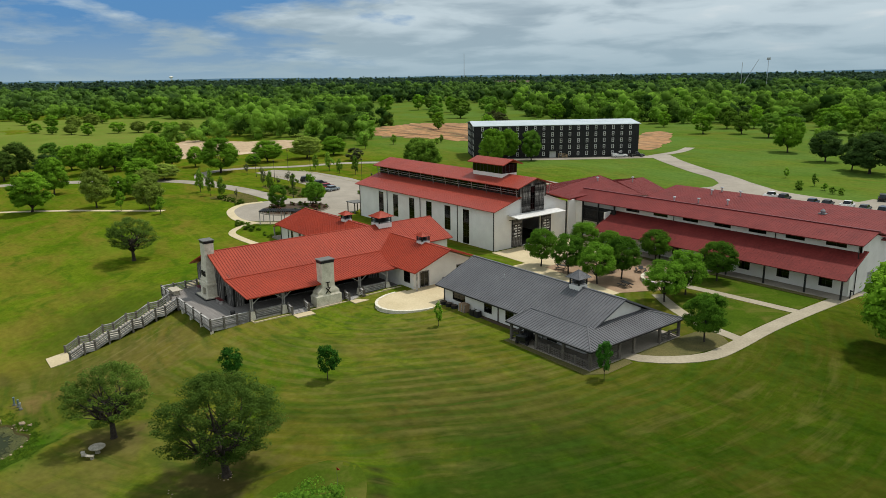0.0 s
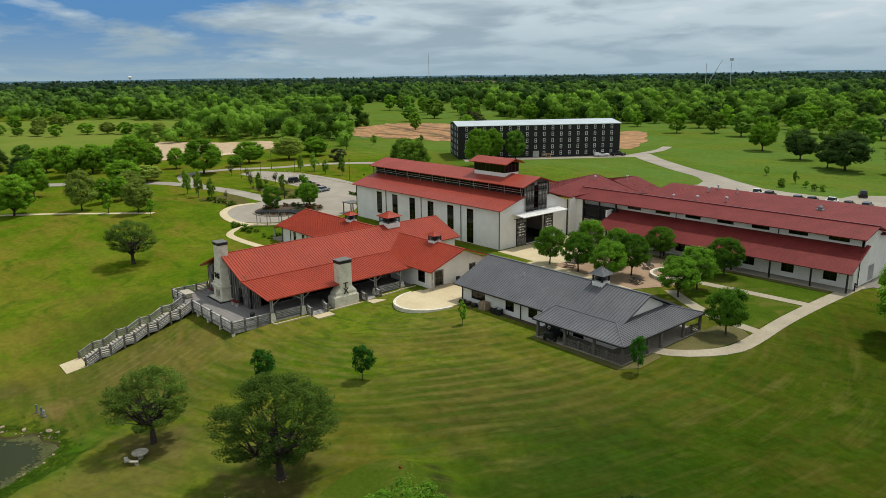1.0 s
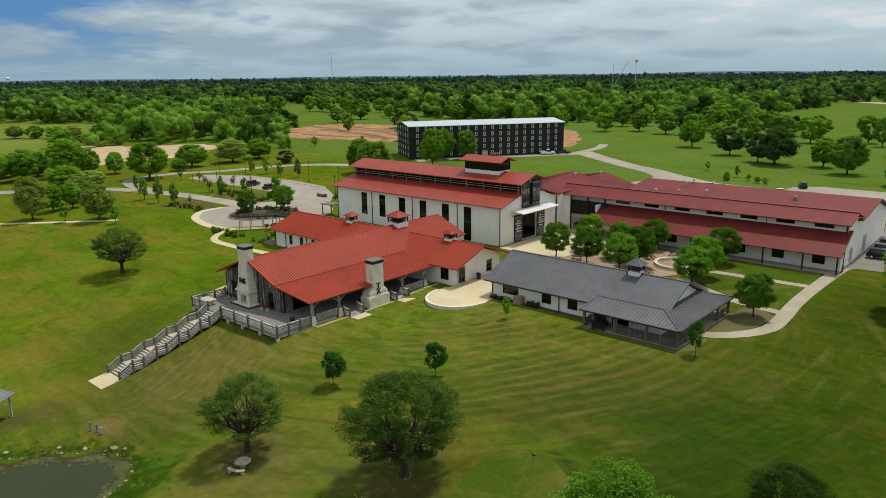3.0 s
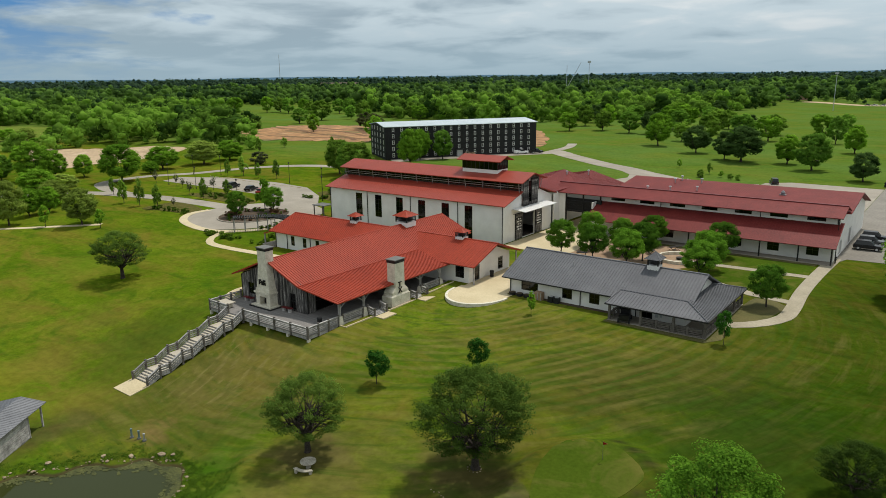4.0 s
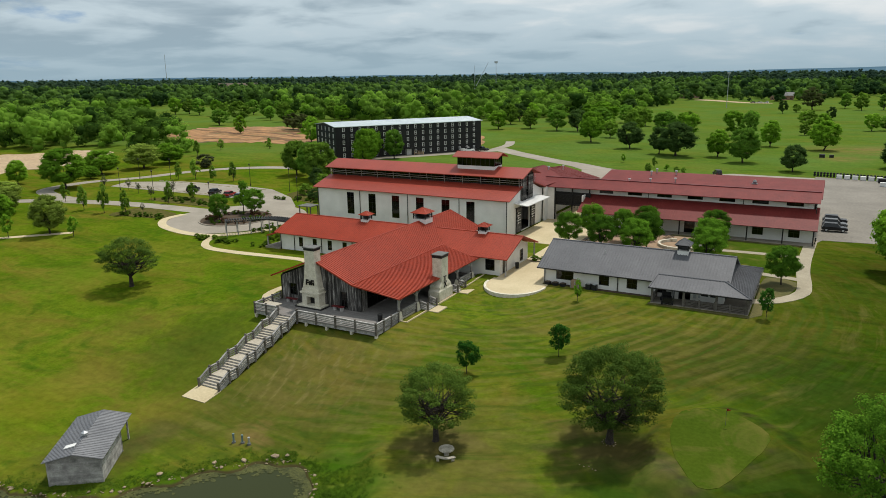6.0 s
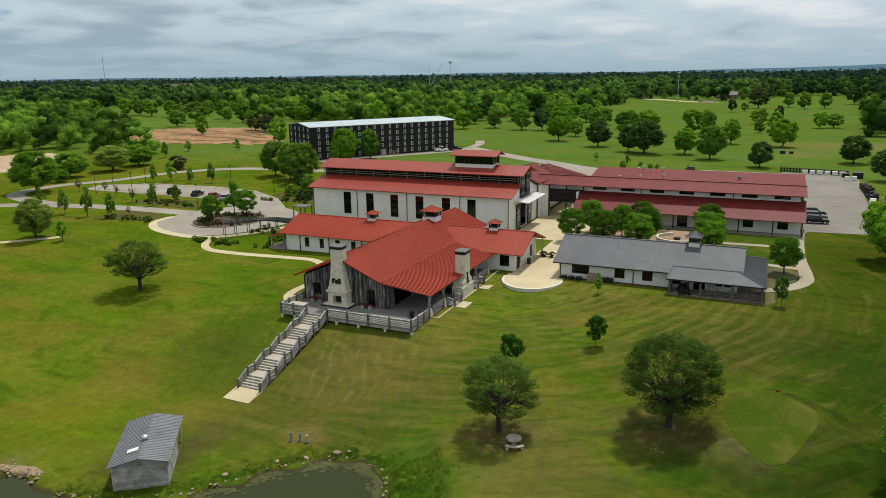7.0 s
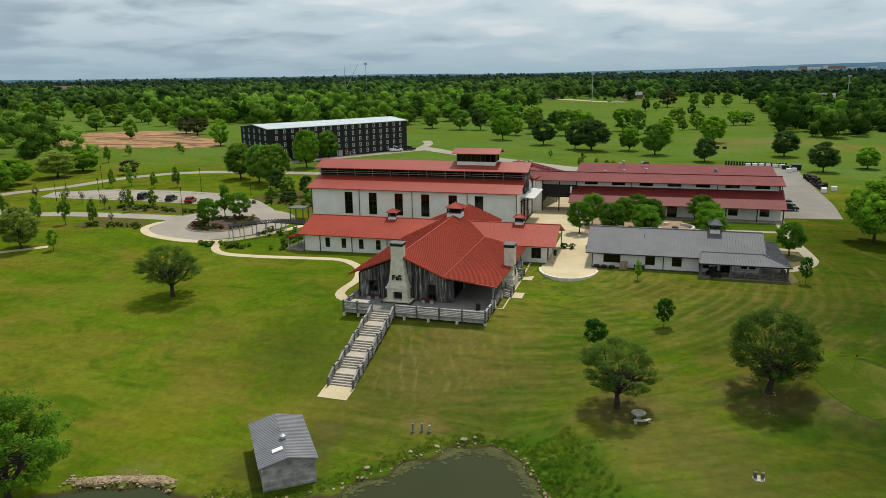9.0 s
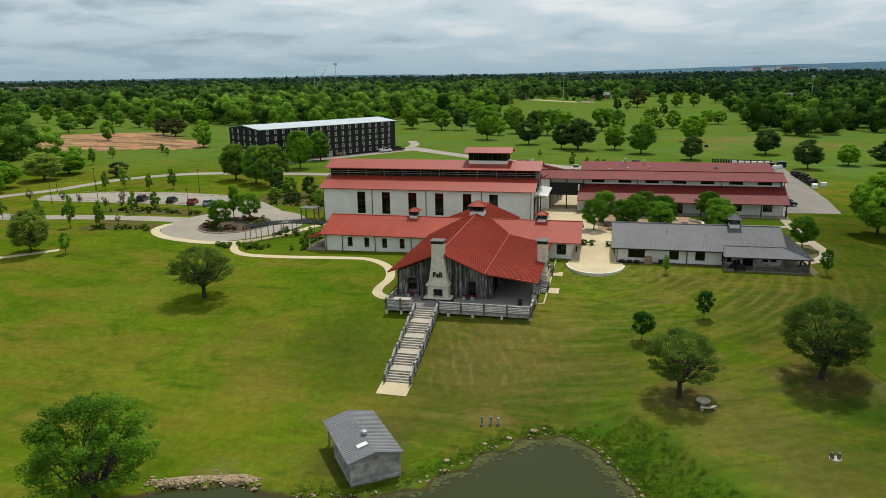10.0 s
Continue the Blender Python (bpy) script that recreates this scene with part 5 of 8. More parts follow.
    wall(L, "x", -106.8, 0.25, 35.15, 58.8, 1.2, 6.6, (), M["plank"])
    east = [(36.4, 41.4, z0 + 0.1, z0 + 2.9), (43.0, 49.0, z0 + 0.1, z0 + 2.9), (51.0, 57.0, z0 + 0.1, z0 + 2.9)]
    wall(L, "x", -92.9, -0.25, 35.15, 58.8, 1.8, 6.38, east, M["plank"])
    for a, b, c, d in east:
        window(L, "x", -92.9, a, b, c, d, 1, 1, 1)
    wall(L, "y", yb - 0.8, -0.3, -106.8, -94.4, 2.2, 6.4, gable=[(xr, 9.2)])
    wall(L, "x", -106.8, 0.25, 70.2, yb - 1.1, 2.2, 6.6)
    wall(L, "x", -94.4, -0.25, 70.2, yb - 1.1, 2.2, 6.6)
    # porch posts on tapered stone feet, beam
    for y in (35.0, 39.6, 51.8, 56.6):
        boxes("post", [(-87.0, -86.85, y - 0.2, y - 0.06, z0, 5.65), (-87.0, -86.85, y + 0.06, y + 0.2, z0, 5.65)], M["wood"], L)
        bm = bmesh.new()
        vs = box(bm, -87.35, -86.5, y - 0.45, y + 0.45, H(-86.5, y) - 0.3, z0 + 0.9)
        for v in vs[4:]:
            v.co.x = -86.93 + (v.co.x + 86.93) * 0.6
            v.co.y = y + (v.co.y - y) * 0.6
        part("pier", bm, M["stone"], L, "tapered pale limestone pier")
    boxes("beam", [(-87.05, -86.8, 34.9, 58.7, 5.45, 5.68)], M["wood"], L)
    bm = bmesh.new()
    for y in (35.0, 39.6, 51.8, 56.6):
        for s in (1, -1):
            if 35 < y + s < 57.5:
                tube(bm, (-86.92, y, 4.6), (-86.92, y + s * 1.3, 5.5), 0.06, 0.06, 6)
    part("brace", bm, M["wood"], L)
    # chimneys
    bm = bmesh.new()

    def course(x0_, x1_, y0_, y1_, a, b, k=None):
        vs = box(bm, x0_, x1_, y0_, y1_, a, b)
        if k:
            for v, (xx, yy) in zip(vs[4:], ((k[0], k[2]), (k[1], k[2]), (k[1], k[3]), (k[0], k[3]))):
                v.co.x, v.co.y = xx, yy
    course(-102.5, -98.4, 32.95, 35.1, 1.8, z0 + 0.28)
    course(-101.95, -101.15, 33.5, 35.1, z0 + 0.28, z0 + 1.5)
    course(-99.75, -98.95, 33.5, 35.1, z0 + 0.28, z0 + 1.5)
    course(-101.15, -99.75, 34.5, 35.1, z0 + 0.28, z0 + 1.5)
    course(-101.95, -98.95, 33.45, 35.1, z0 + 1.5, z0 + 1.95)
    course(-102.15, -98.75, 33.3, 35.1, z0 + 1.95, z0 + 2.2)
    course(-101.9, -99.0, 33.5, 35.1, z0 + 2.2, z0 + 2.6)
    course(-101.8, -99.1, 33.6, 35.1, z0 + 2.6, z0 + 4.0, (-101.55, -99.35, 33.68, 35.13))
    course(-101.55, -99.35, 33.68, 35.13, z0 + 4.0, z0 + 6.1, (-101.35, -99.65, 33.75, 35.15))
    course(-101.35, -99.65, 33.75, 35.15, z0 + 6.1, z0 + 8.05)
    ch = part("chimney", bm, M["stone"], L, "tapering pale limestone outdoor fireplace and chimney")
    boxes("chimney_cap", [(-101.4, -99.6, 33.7, 35.2, z0 + 8.05, z0 + 8.4)], M["dark"], ch)
    boxes("chimney_lid", [(-101.5, -99.5, 33.6, 35.3, z0 + 8.4, z0 + 8.52)], M["cap"], ch)
    boxes("hearth", [(-102.75, -98.15, 32.75, 34.8, z0 + 0.0, z0 + 0.13)], M["dark"], ch, "dark slate hearth")
    boxes("firebox", [(-101.15, -99.75, 34.3, 34.5, z0 + 0.28, z0 + 1.5)], M["dark"], ch)
    # emblem: plain dark shapes
    boxes("emblem", [(-101.15, -101.0, 33.5, 33.62, z0 + 3.2, z0 + 3.95), (-101.0, -100.72, 33.5, 33.62, z0 + 3.75, z0 + 3.95), (-101.0, -100.72, 33.5, 33.62, z0 + 3.45, z0 + 3.6), (-100.62, -100.35, 33.5, 33.62, z0 + 3.2, z0 + 3.75), (-100.25, -100.1, 33.5, 33.62, z0 + 3.2, z0 + 3.95), (-100.1, -99.8, 33.5, 33.62, z0 + 3.75, z0 + 3.95), (-100.1, -99.8, 33.5, 33.62, z0 + 3.45, z0 + 3.6), (-99.92, -99.78, 33.5, 33.62, z0 + 3.2, z0 + 3.45)], M["bronze"], ch, "dark metal emblem")
    bm = bmesh.new()
    zb = H(-85.5, 46) - 0.3
    course(-87.6, -85.8, 44.1, 48.1, zb, z0 + 1.15)
    course(-87.6, -85.8, 44.1, 48.1, z0 + 1.15, z0 + 1.40, (-87.55, -85.9, 44.45, 47.8))
    course(-87.55, -85.9, 44.45, 47.8, z0 + 1.40, z0 + 1.75)
    course(-87.55, -85.9, 44.45, 47.8, z0 + 1.75, z0 + 2.4, (-87.5, -86.0, 45.15, 47.2))
    course(-87.5, -86.0, 45.2, 47.15, z0 + 2.4, z0 + 5.85)
    ch2 = part("chimney", bm, M["stone"], L, "stepped pale limestone chimney on the porch side")
    boxes("chimney_cap", [(-87.55, -85.95, 45.15, 47.2, z0 + 5.85, z0 + 6.25)], M["dark"], ch2)
    boxes("chimney_lid", [(-87.65, -85.85, 45.05, 47.3, z0 + 6.25, z0 + 6.36)], M["cap"], ch2)
    face = Matrix(((0, 0, 1, 0), (1, 0, 0, 0), (0, 1, 0, 0), (0, 0, 0, 1)))
    text_mesh(ch2, "T", Matrix.Translation((-85.93, 46.05, z0 + 2.25)) @ face, 1.25, M["bronze"])
    text_mesh(ch2, "X", Matrix.Translation((-85.84, 46.0, z0 + 1.5)) @ face, 1.25, M["bronze"])
    # cupolas
    cupola(L, -100.3, 64.6, 9.0, 1.25, 10.85, 11.75, R)
    cupola(L, -112.3, 64.7, 7.9, 0.75, 9.45, 10.1, R)
    cupola(L, -88.6, 64.8, 7.9, 0.75, 9.45, 10.05, R)
    boxes("floor", [(-106.5, -93.2, 35.2, 74, 1.9, 2.62)], M["interior"], L)
    # added unseen panel: its dark boards cut the bounce under the porch roof
    bm = bmesh.new()
    prism(bm, [(-86.5, 34.4, 5.56), (-92.85, 34.4, 6.36), (-92.85, 58.7, 6.36), (-86.5, 58.7, 5.56)], (0, 0, 0.04))
    part("porch_dimmer_panel", bm, M["dimmer_boards"], L, "added dark board panel that dims the porch")


lodge()


def deck():
    D = thing("deck", "grey timber deck wrapped round the lodge", "deck", (-96, 31, 0))
    z = DECK_Z
    boxes("deck_floor", [(-106.9, -86.7, 29.2, 34.8, z - 0.16, z), (-92.9, -86.9, 34.8, 58.7, z - 0.16, z)], M["deck"], D)
    boxes("skirt", [(-106.9, -86.7, 29.3, 29.36, z - 0.6, z - 0.16), (-86.86, -86.8, 29.3, 34.8, z - 0.6, z - 0.16)], M["wood"], D, "weathered skirt boards")
    boxes("foundation", [(-92.9, -86.95, 34.9, 58.7, 0.2, z - 0.16)], M["stone"], D)
    for x in (-106.8, -104.7, -98, -94.6, -90.6, -86.8):
        boxes("footing", [(x - 0.16, x + 0.16, 29.2, 29.55, H(x, 29.3) - 0.3, z - 0.55)], M["stone"], D)
    rail_run(D, (-106.85, 34.6, z), (-106.85, 29.25, z), 3)
    rail_run(D, (-106.85, 29.25, z), (-102.75, 29.25, z), 2, skip_first=True)
    rail_run(D, (-99.35, 29.25, z), (-86.75, 29.25, z), 4)
    rail_run(D, (-86.75, 29.25, z), (-86.75, 34.6, z), 3, skip_first=True)
    rail_run(D, (-86.75, 35.4, z), (-86.75, 39.2, z), 1)
    rail_run(D, (-86.75, 52.2, z), (-86.75, 56.2, z), 1)
    # short side steps
    for y0 in (40.2, 49.2):
        n = 4
        g = H(-84.9, y0) + 0.05
        for i in range(n):
            zt = z - (z - g) * (i + 1) / (n + 1)
            boxes("step", [(-86.7 + i * 0.3, -86.38 + i * 0.3, y0, y0 + 2.4, zt - 0.2, zt)], M["wood"], D)
        for yy in (y0 - 0.05, y0 + 2.45):
            rail_run(D, (-86.7, yy, z), (-85.45, yy, g), 1, 0.95, 3, post_down=0.25)
        boxes("landing_slab", [(-85.35, -83.85, y0 - 0.1, y0 + 2.6, g - 0.25, g + 0.03)], M["tan"], D, "pale concrete landing slab")
    for a, b in ((34.6, 40.0), (42.9, 49.0), (51.9, 55.0), (55.02, 58.2)):
        boxes("edging", [(-85.58, -85.40, a, b, H(-85.5, (a + b) / 2) - 0.4, H(-85.5, (a + b) / 2) + 0.14)], M["tan"], D)
    boxes("edging", [(-86.9, -85.6, 34.6, 34.76, H(-85.5, 34.7) - 0.4, H(-85.5, 34.7) + 0.12)], M["tan"], D)


deck()


def stairway():
    S = thing("stairway", "long grey timber stairway with plank rails down the slope", "stairs", (-101, 22, 0))
    z_top, z_low = DECK_Z, H(-101, 14.6) + 0.05
    ya, yb = 29.2, 14.7
    flights, per, land = 5, 5, 1.35
    rise = (z_top - z_low) / (flights * per)
    go = (ya - yb - (flights - 1) * land) / (flights * per)
    y, z = ya, z_top
    xl, xr = -102.65, -99.45
    pts = [(y, z)]
    for f in range(flights):
        for i in range(per):
            z -= rise
            boxes("tread", [(xl + 0.08, xr - 0.08, y - go, y + 0.03, z - 0.07, z)], M["tread"], S)
            boxes("riser", [(xl + 0.08, xr - 0.08, y - 0.04, y, z, z + rise - 0.07)], M["wood"], S)
            y -= go
        pts.append((y, z))
        if f < flights - 1:
            boxes("landing", [(xl + 0.08, xr - 0.08, y - land, y, z - 0.12, z)], M["tread"], S, "worn pale landing")
            y -= land
            pts.append((y, z))
    for xx in (xl, xr):
        for (a, za), (b, zb) in zip(pts, pts[1:]):
            rail_run(S, (xx, a, za), (xx, b, zb), 1, 0.95, 3, post_down=0.9, skip_first=a != ya)
            bm = bmesh.new()
            prism(bm, [(xx - 0.05, a, za - 0.34), (xx - 0.05, a, za - 0.04), (xx - 0.05, b, zb - 0.04), (xx - 0.05, b, zb - 0.34)], (0.1, 0, 0))
            part("stringer", bm, M["wood"], S)
    patch("landing_pad", [(-103.0, 12.3), (-99.3, 12.3), (-99.3, 14.9), (-103.0, 14.9)], M["tan"], "pale concrete pad at the foot of the stairs", "pad", 0.07)


stairway()


# ---- grey-roofed house ----
def grey_house():
    G = thing("grey_house", "low white house with a grey standing-seam roof", "house", (-62, 64.8, 3), kind="structure")
    R = M["grey_roof"]
    xa, xb = -76.4, -49.0
    roof(G, [(xa, 57.9, 5.44), (xb, 57.9, 5.44), (xb, 64.85, 8.45), (xa, 64.85, 8.45)], R, 0.42, rib_h=0.07, rib_w=0.045)
    roof(G, [(xa, 71.8, 5.44), (xb, 71.8, 5.44), (xb, 64.85, 8.45), (xa, 64.85, 8.45)], R, 0.42, rib_h=0.07, rib_w=0.045)
    boxes("ridge_cap", [(xa, xb, 64.7, 65.0, 8.43, 8.53)], R, G)
    front = [(-73.6, -70.9, 3.75, 5.15), (-67.0, -65.5, 3.65, 5.15), (-62.9, -61.4, 3.65, 5.15), (-58.8, -57.3, 3.65, 5.15), (-55.6, -54.0, 3.1, 5.2), (-52.6, -51.7, 3.9, 5.0), (-51.4, -50.5, 3.9, 5.0)]
    wall(G, "y", 58.75, 0.3, -75.6, -49.7, 2.3, 5.6, front)
    for a, b, c, d in front:
        window(G, "y", 58.75, a, b, c, d, -1, 1, 1, w=0.09)
    wall(G, "y", 70.95, -0.3, -75.6, -49.7, 2.3, 5.6)
    wall(G, "x", -75.6, 0.3, 59.05, 70.65, 2.3, 5.6, gable=[(64.85, 8.2)])
    side = [(61.0, 62.1, 3.05, 5.1), (66.0, 67.2, 3.6, 5.0)]
    wall(G, "x", -49.7, -0.3, 59.05, 70.65, 2.3, 5.6, side, gable=[(64.85, 8.2)])
    for a, b, c, d in side:
        window(G, "x", -49.7, a, b, c, d, 1, 1, 1, w=0.09)
    for x in (-75.4, -64.2, -56.2):
        downspout(G, x, 58.65, 2.6, 5.5)
    boxes("plinth", [(-75.65, -56.2, 58.62, 58.74, 2.2, 2.95)], M["stone"], G)
    # wrap-round porch
    e = 5.3
    roof(G, [(-59.0, 55.3, e), (-46.0, 55.3, e), (-49.6, 58.9, 6.25), (-58.6, 58.9, 6.25)], R, 0.42, rib_h=0.07, rib_w=0.045, name="porch_roof")
    roof(G, [(-46.0, 55.3, e), (-46.0, 72.2, e), (-49.6, 68.6, 6.25), (-49.6, 58.9, 6.25)], R, 0.42, rib_h=0.07, rib_w=0.045, name="porch_roof")
    roof(G, [(-46.0, 72.2, e), (-52, 72.2, e), (-52, 68.6, 6.25), (-49.6, 68.6, 6.25)], R, 0.42, rib_h=0.07, rib_w=0.045, name="porch_roof")
    boxes("porch_floor", [(-58.8, -46.2, 55.5, 58.7, 2.2, 3.07), (-49.68, -46.2, 58.72, 72.0, 2.2, 3.075)], M["concrete"], G)
    for x, y in ((-58.6, 55.75), (-54.4, 55.75), (-50.2, 55.75), (-46.4, 55.75), (-46.4, 60.6), (-46.4, 63.2), (-46.4, 68.0), (-46.4, 71.8)):
        boxes("post", [(x - 0.14, x + 0.14, y - 0.14, y + 0.14, 3.0, e - 0.1)], M["post"], G)
    boxes("beam", [(-58.8, -46.2, 55.65, 55.85, e - 0.28, e - 0.06), (-46.5, -46.3, 55.85, 72.0, e - 0.28, e - 0.06)], M["post"], G)
    boxes("gutter", [(-59.1, -45.9, 55.16, 55.28, e - 0.13, e + 0.02), (-45.98, -45.86, 55.3, 72.2, e - 0.13, e + 0.02), (xa, -59.1, 57.76, 57.88, 5.32, 5.47)], M["dark"], G)
    for p, q in (((-46.0, 55.3, e + 0.06), (-49.6, 58.9, 6.33)), ((-46.0, 72.2, e + 0.06), (-49.6, 68.6, 6.33)), ((-59.0, 55.3, e + 0.06), (-58.6, 58.9, 6.33)), ((-58.6, 58.9, 6.30), (-49.6, 58.9, 6.30))):
        bm = bmesh.new()
        tube(bm, p, q, 0.09, 0.09, 6)
        part("hip_cap", bm, R, G)
    boxes("wall_box", [(-53.6, -53.2, 58.55, 58.72, 3.5, 4.1), (-52.95, -52.7, 58.6, 58.72, 3.6, 4.0)], M["steel"], G)
    for p, q in (((-54.3, 55.75, 3.0), (-46.5, 55.75, 3.0)), ((-46.4, 55.9, 3.0), (-46.4, 60.5, 3.0)), ((-46.4, 68.1, 3.0), (-46.4, 71.7, 3.0)), ((-58.6, 55.85, 3.0), (-58.6, 58.6, 3.0))):
        rail_run(G, p, q, 4 if abs(q[0] - p[0]) > 5 else 2, 1.0, 4, post_down=0.0, mat="post", fill=0.42)
    cupola(G, -56.3, 64.85, 8.0, 0.78, 9.6, 10.55, R)
    for x, y, z in ((-67.3, 62.6, 7.5),):
        bm = bmesh.new()
        tube(bm, (x, y, z - 0.3), (x, y, z + 0.5), 0.06, 0.06, 6)
        part("roof_vent", bm, M["steel"], G)
    boxes("floor", [(-75.2, -50.1, 59.1, 70.6, 2.3, 3.02)], M["interior"], G)


grey_house()


def round_terrace():
    T = thing("terrace", "round-fronted tan terrace with a pale stone kerb", "terrace", (-78.8, 54, 2.5), kind="structure")
    pts = [(-78.9 + 4.5 * math.cos(a), 55.8 + 5.5 * math.sin(a)) for a in (math.pi + math.pi * i / 24 for i in range(25))]
    bm = bmesh.new()
    prism(bm, [(x, y, 1.5) for x, y in pts] + [(-74.4, 57.5, 1.5), (-83.4, 57.5, 1.5)], (0, 0, 1.52))
    part("terrace_floor", bm, M["tan"], T)
    for i in range(24):
        (xa, ya), (xb, yb) = pts[i], pts[i + 1]
        bm = bmesh.new()
        c = Vector((-78.9, 55.8, 0))
        q = []
        for x, y in ((xa, ya), (xb, yb)):
            d = (Vector((x, y, 0)) - c).normalized()
            q.append((Vector((x, y, 0)) - d * 0.12, Vector((x, y, 0)) + d * 0.28))
        g = 0.985
        base = min(H(xa, ya), H(xb, yb)) - 0.3
        prism(bm, [(p.x, p.y, base) for p in (q[0][0], q[0][1], q[1][1].lerp(q[0][1], 1 - g), q[1][0].lerp(q[0][0], 1 - g))], (0, 0, 3.06 - base))
        part("kerb_stone", bm, M["stone"], T)


round_terrace()


# ---- black warehouse ----
def warehouse():
    zb, zt = 4.2, 16.2
    org = Matrix.Translation((-195.6, 166.7, 0)) @ Matrix.Rotation(math.atan2(47.9, 32.5), 4, "Z")
    W = thing("warehouse", "long black-sided warehouse with rows of white-framed windows", "warehouse", (-186, 200, 4.2), kind="structure")
    l, d = 60.3, 22.6

    def add(name, bm, mat, label=""):
        bmesh.ops.transform(bm, matrix=org, verts=bm.verts)
        return part(name, bm, mat, W, label)
    bm = bmesh.new()
    box(bm, 0, l, 0, d, zb - 1.5, zt)
    prism(bm, [(0, 0, zt), (0, d, zt), (0, d / 2, zt + 1.0)], (l, 0, 0))
    add("wall", bm, M["black"])
    bm = bmesh.new()
    for i in range(int(l / 0.6)):
        box(bm, i * 0.6 + 0.02, i * 0.6 + 0.10, -0.035, 0.0, zb - 0.3, zt - 0.1)
    for i in range(int(d / 0.6)):
        box(bm, -0.035, 0, i * 0.6 + 0.02, i * 0.6 + 0.10, zb - 0.3, zt - 0.1)
    add("siding_rib", bm, M["black"])
    for s in (0, 1):
        y0, y1 = (-0.4, d / 2) if s == 0 else (d + 0.4, d / 2)
        P = [org @ Vector(p) for p in ((-0.5, y0, zt + 0.02), (l + 0.5, y0, zt + 0.02), (l + 0.5, y1, zt + 1.15), (-0.5, y1, zt + 1.15))]
        roof(W, P, M["pale_roof"], 0.6, 0.18)
    # one window mesh, shared
    bm = bmesh.new()
    for a, b, c, e in ((-0.42, -0.30, -0.72, 0.72), (0.30, 0.42, -0.72, 0.72), (-0.30, 0.30, -0.72, -0.60), (-0.30, 0.30, 0.60, 0.72), (-0.30, 0.30, -0.05, 0.05)):
        box(bm, a, b, -0.09, 0.0, c, e)
    me = bpy.data.meshes.new("window")
    bm.to_mesh(me)
    bm.free()
    me.materials.append(M["trim"])
    bm = bmesh.new()
    box(bm, -0.30, 0.30, -0.045, -0.03, -0.60, 0.60)
    mp = bpy.data.meshes.new("pane")
    bm.to_mesh(mp)
    bm.free()
    mp.materials.append(M["glass"])
    spots = [(3.0 + 3.18 * i, 0.0, 0.0) for i in range(18)]
    spots += [(0.0, 2.6 + 4.35 * i, -math.pi / 2) for i in range(5)]
    for px, py, rot in spots:
        for k in range(5):
            z = 5.9 + 2.3 * k
            if k == 0 and 26 < px < 31:
                continue
            ob = new("window", me)
            attach(ob, W)
            ob.matrix_basis = org @ Matrix.Translation((px, py, z)) @ Matrix.Rotation(rot, 4, "Z")
            pn = new("pane", mp)
            pn.parent = ob
    bm = bmesh.new()
    box(bm, 27.0, 30.2, -1.5, 0.0, 6.9, 7.15)
    add("canopy", bm, M["dark"])
    bm = bmesh.new()
    box(bm, 27.4, 29.8, -0.06, 0.0, 4.4, 6.9)
    add("door", bm, M["steel"], "grey steel door")
    bm = bmesh.new()
    for x in (27.1, 30.1):
        box(bm, x - 0.08, x + 0.08, -1.4, -1.24, 4.2, 6.9)
    add("canopy_post", bm, M["dark"])


warehouse()


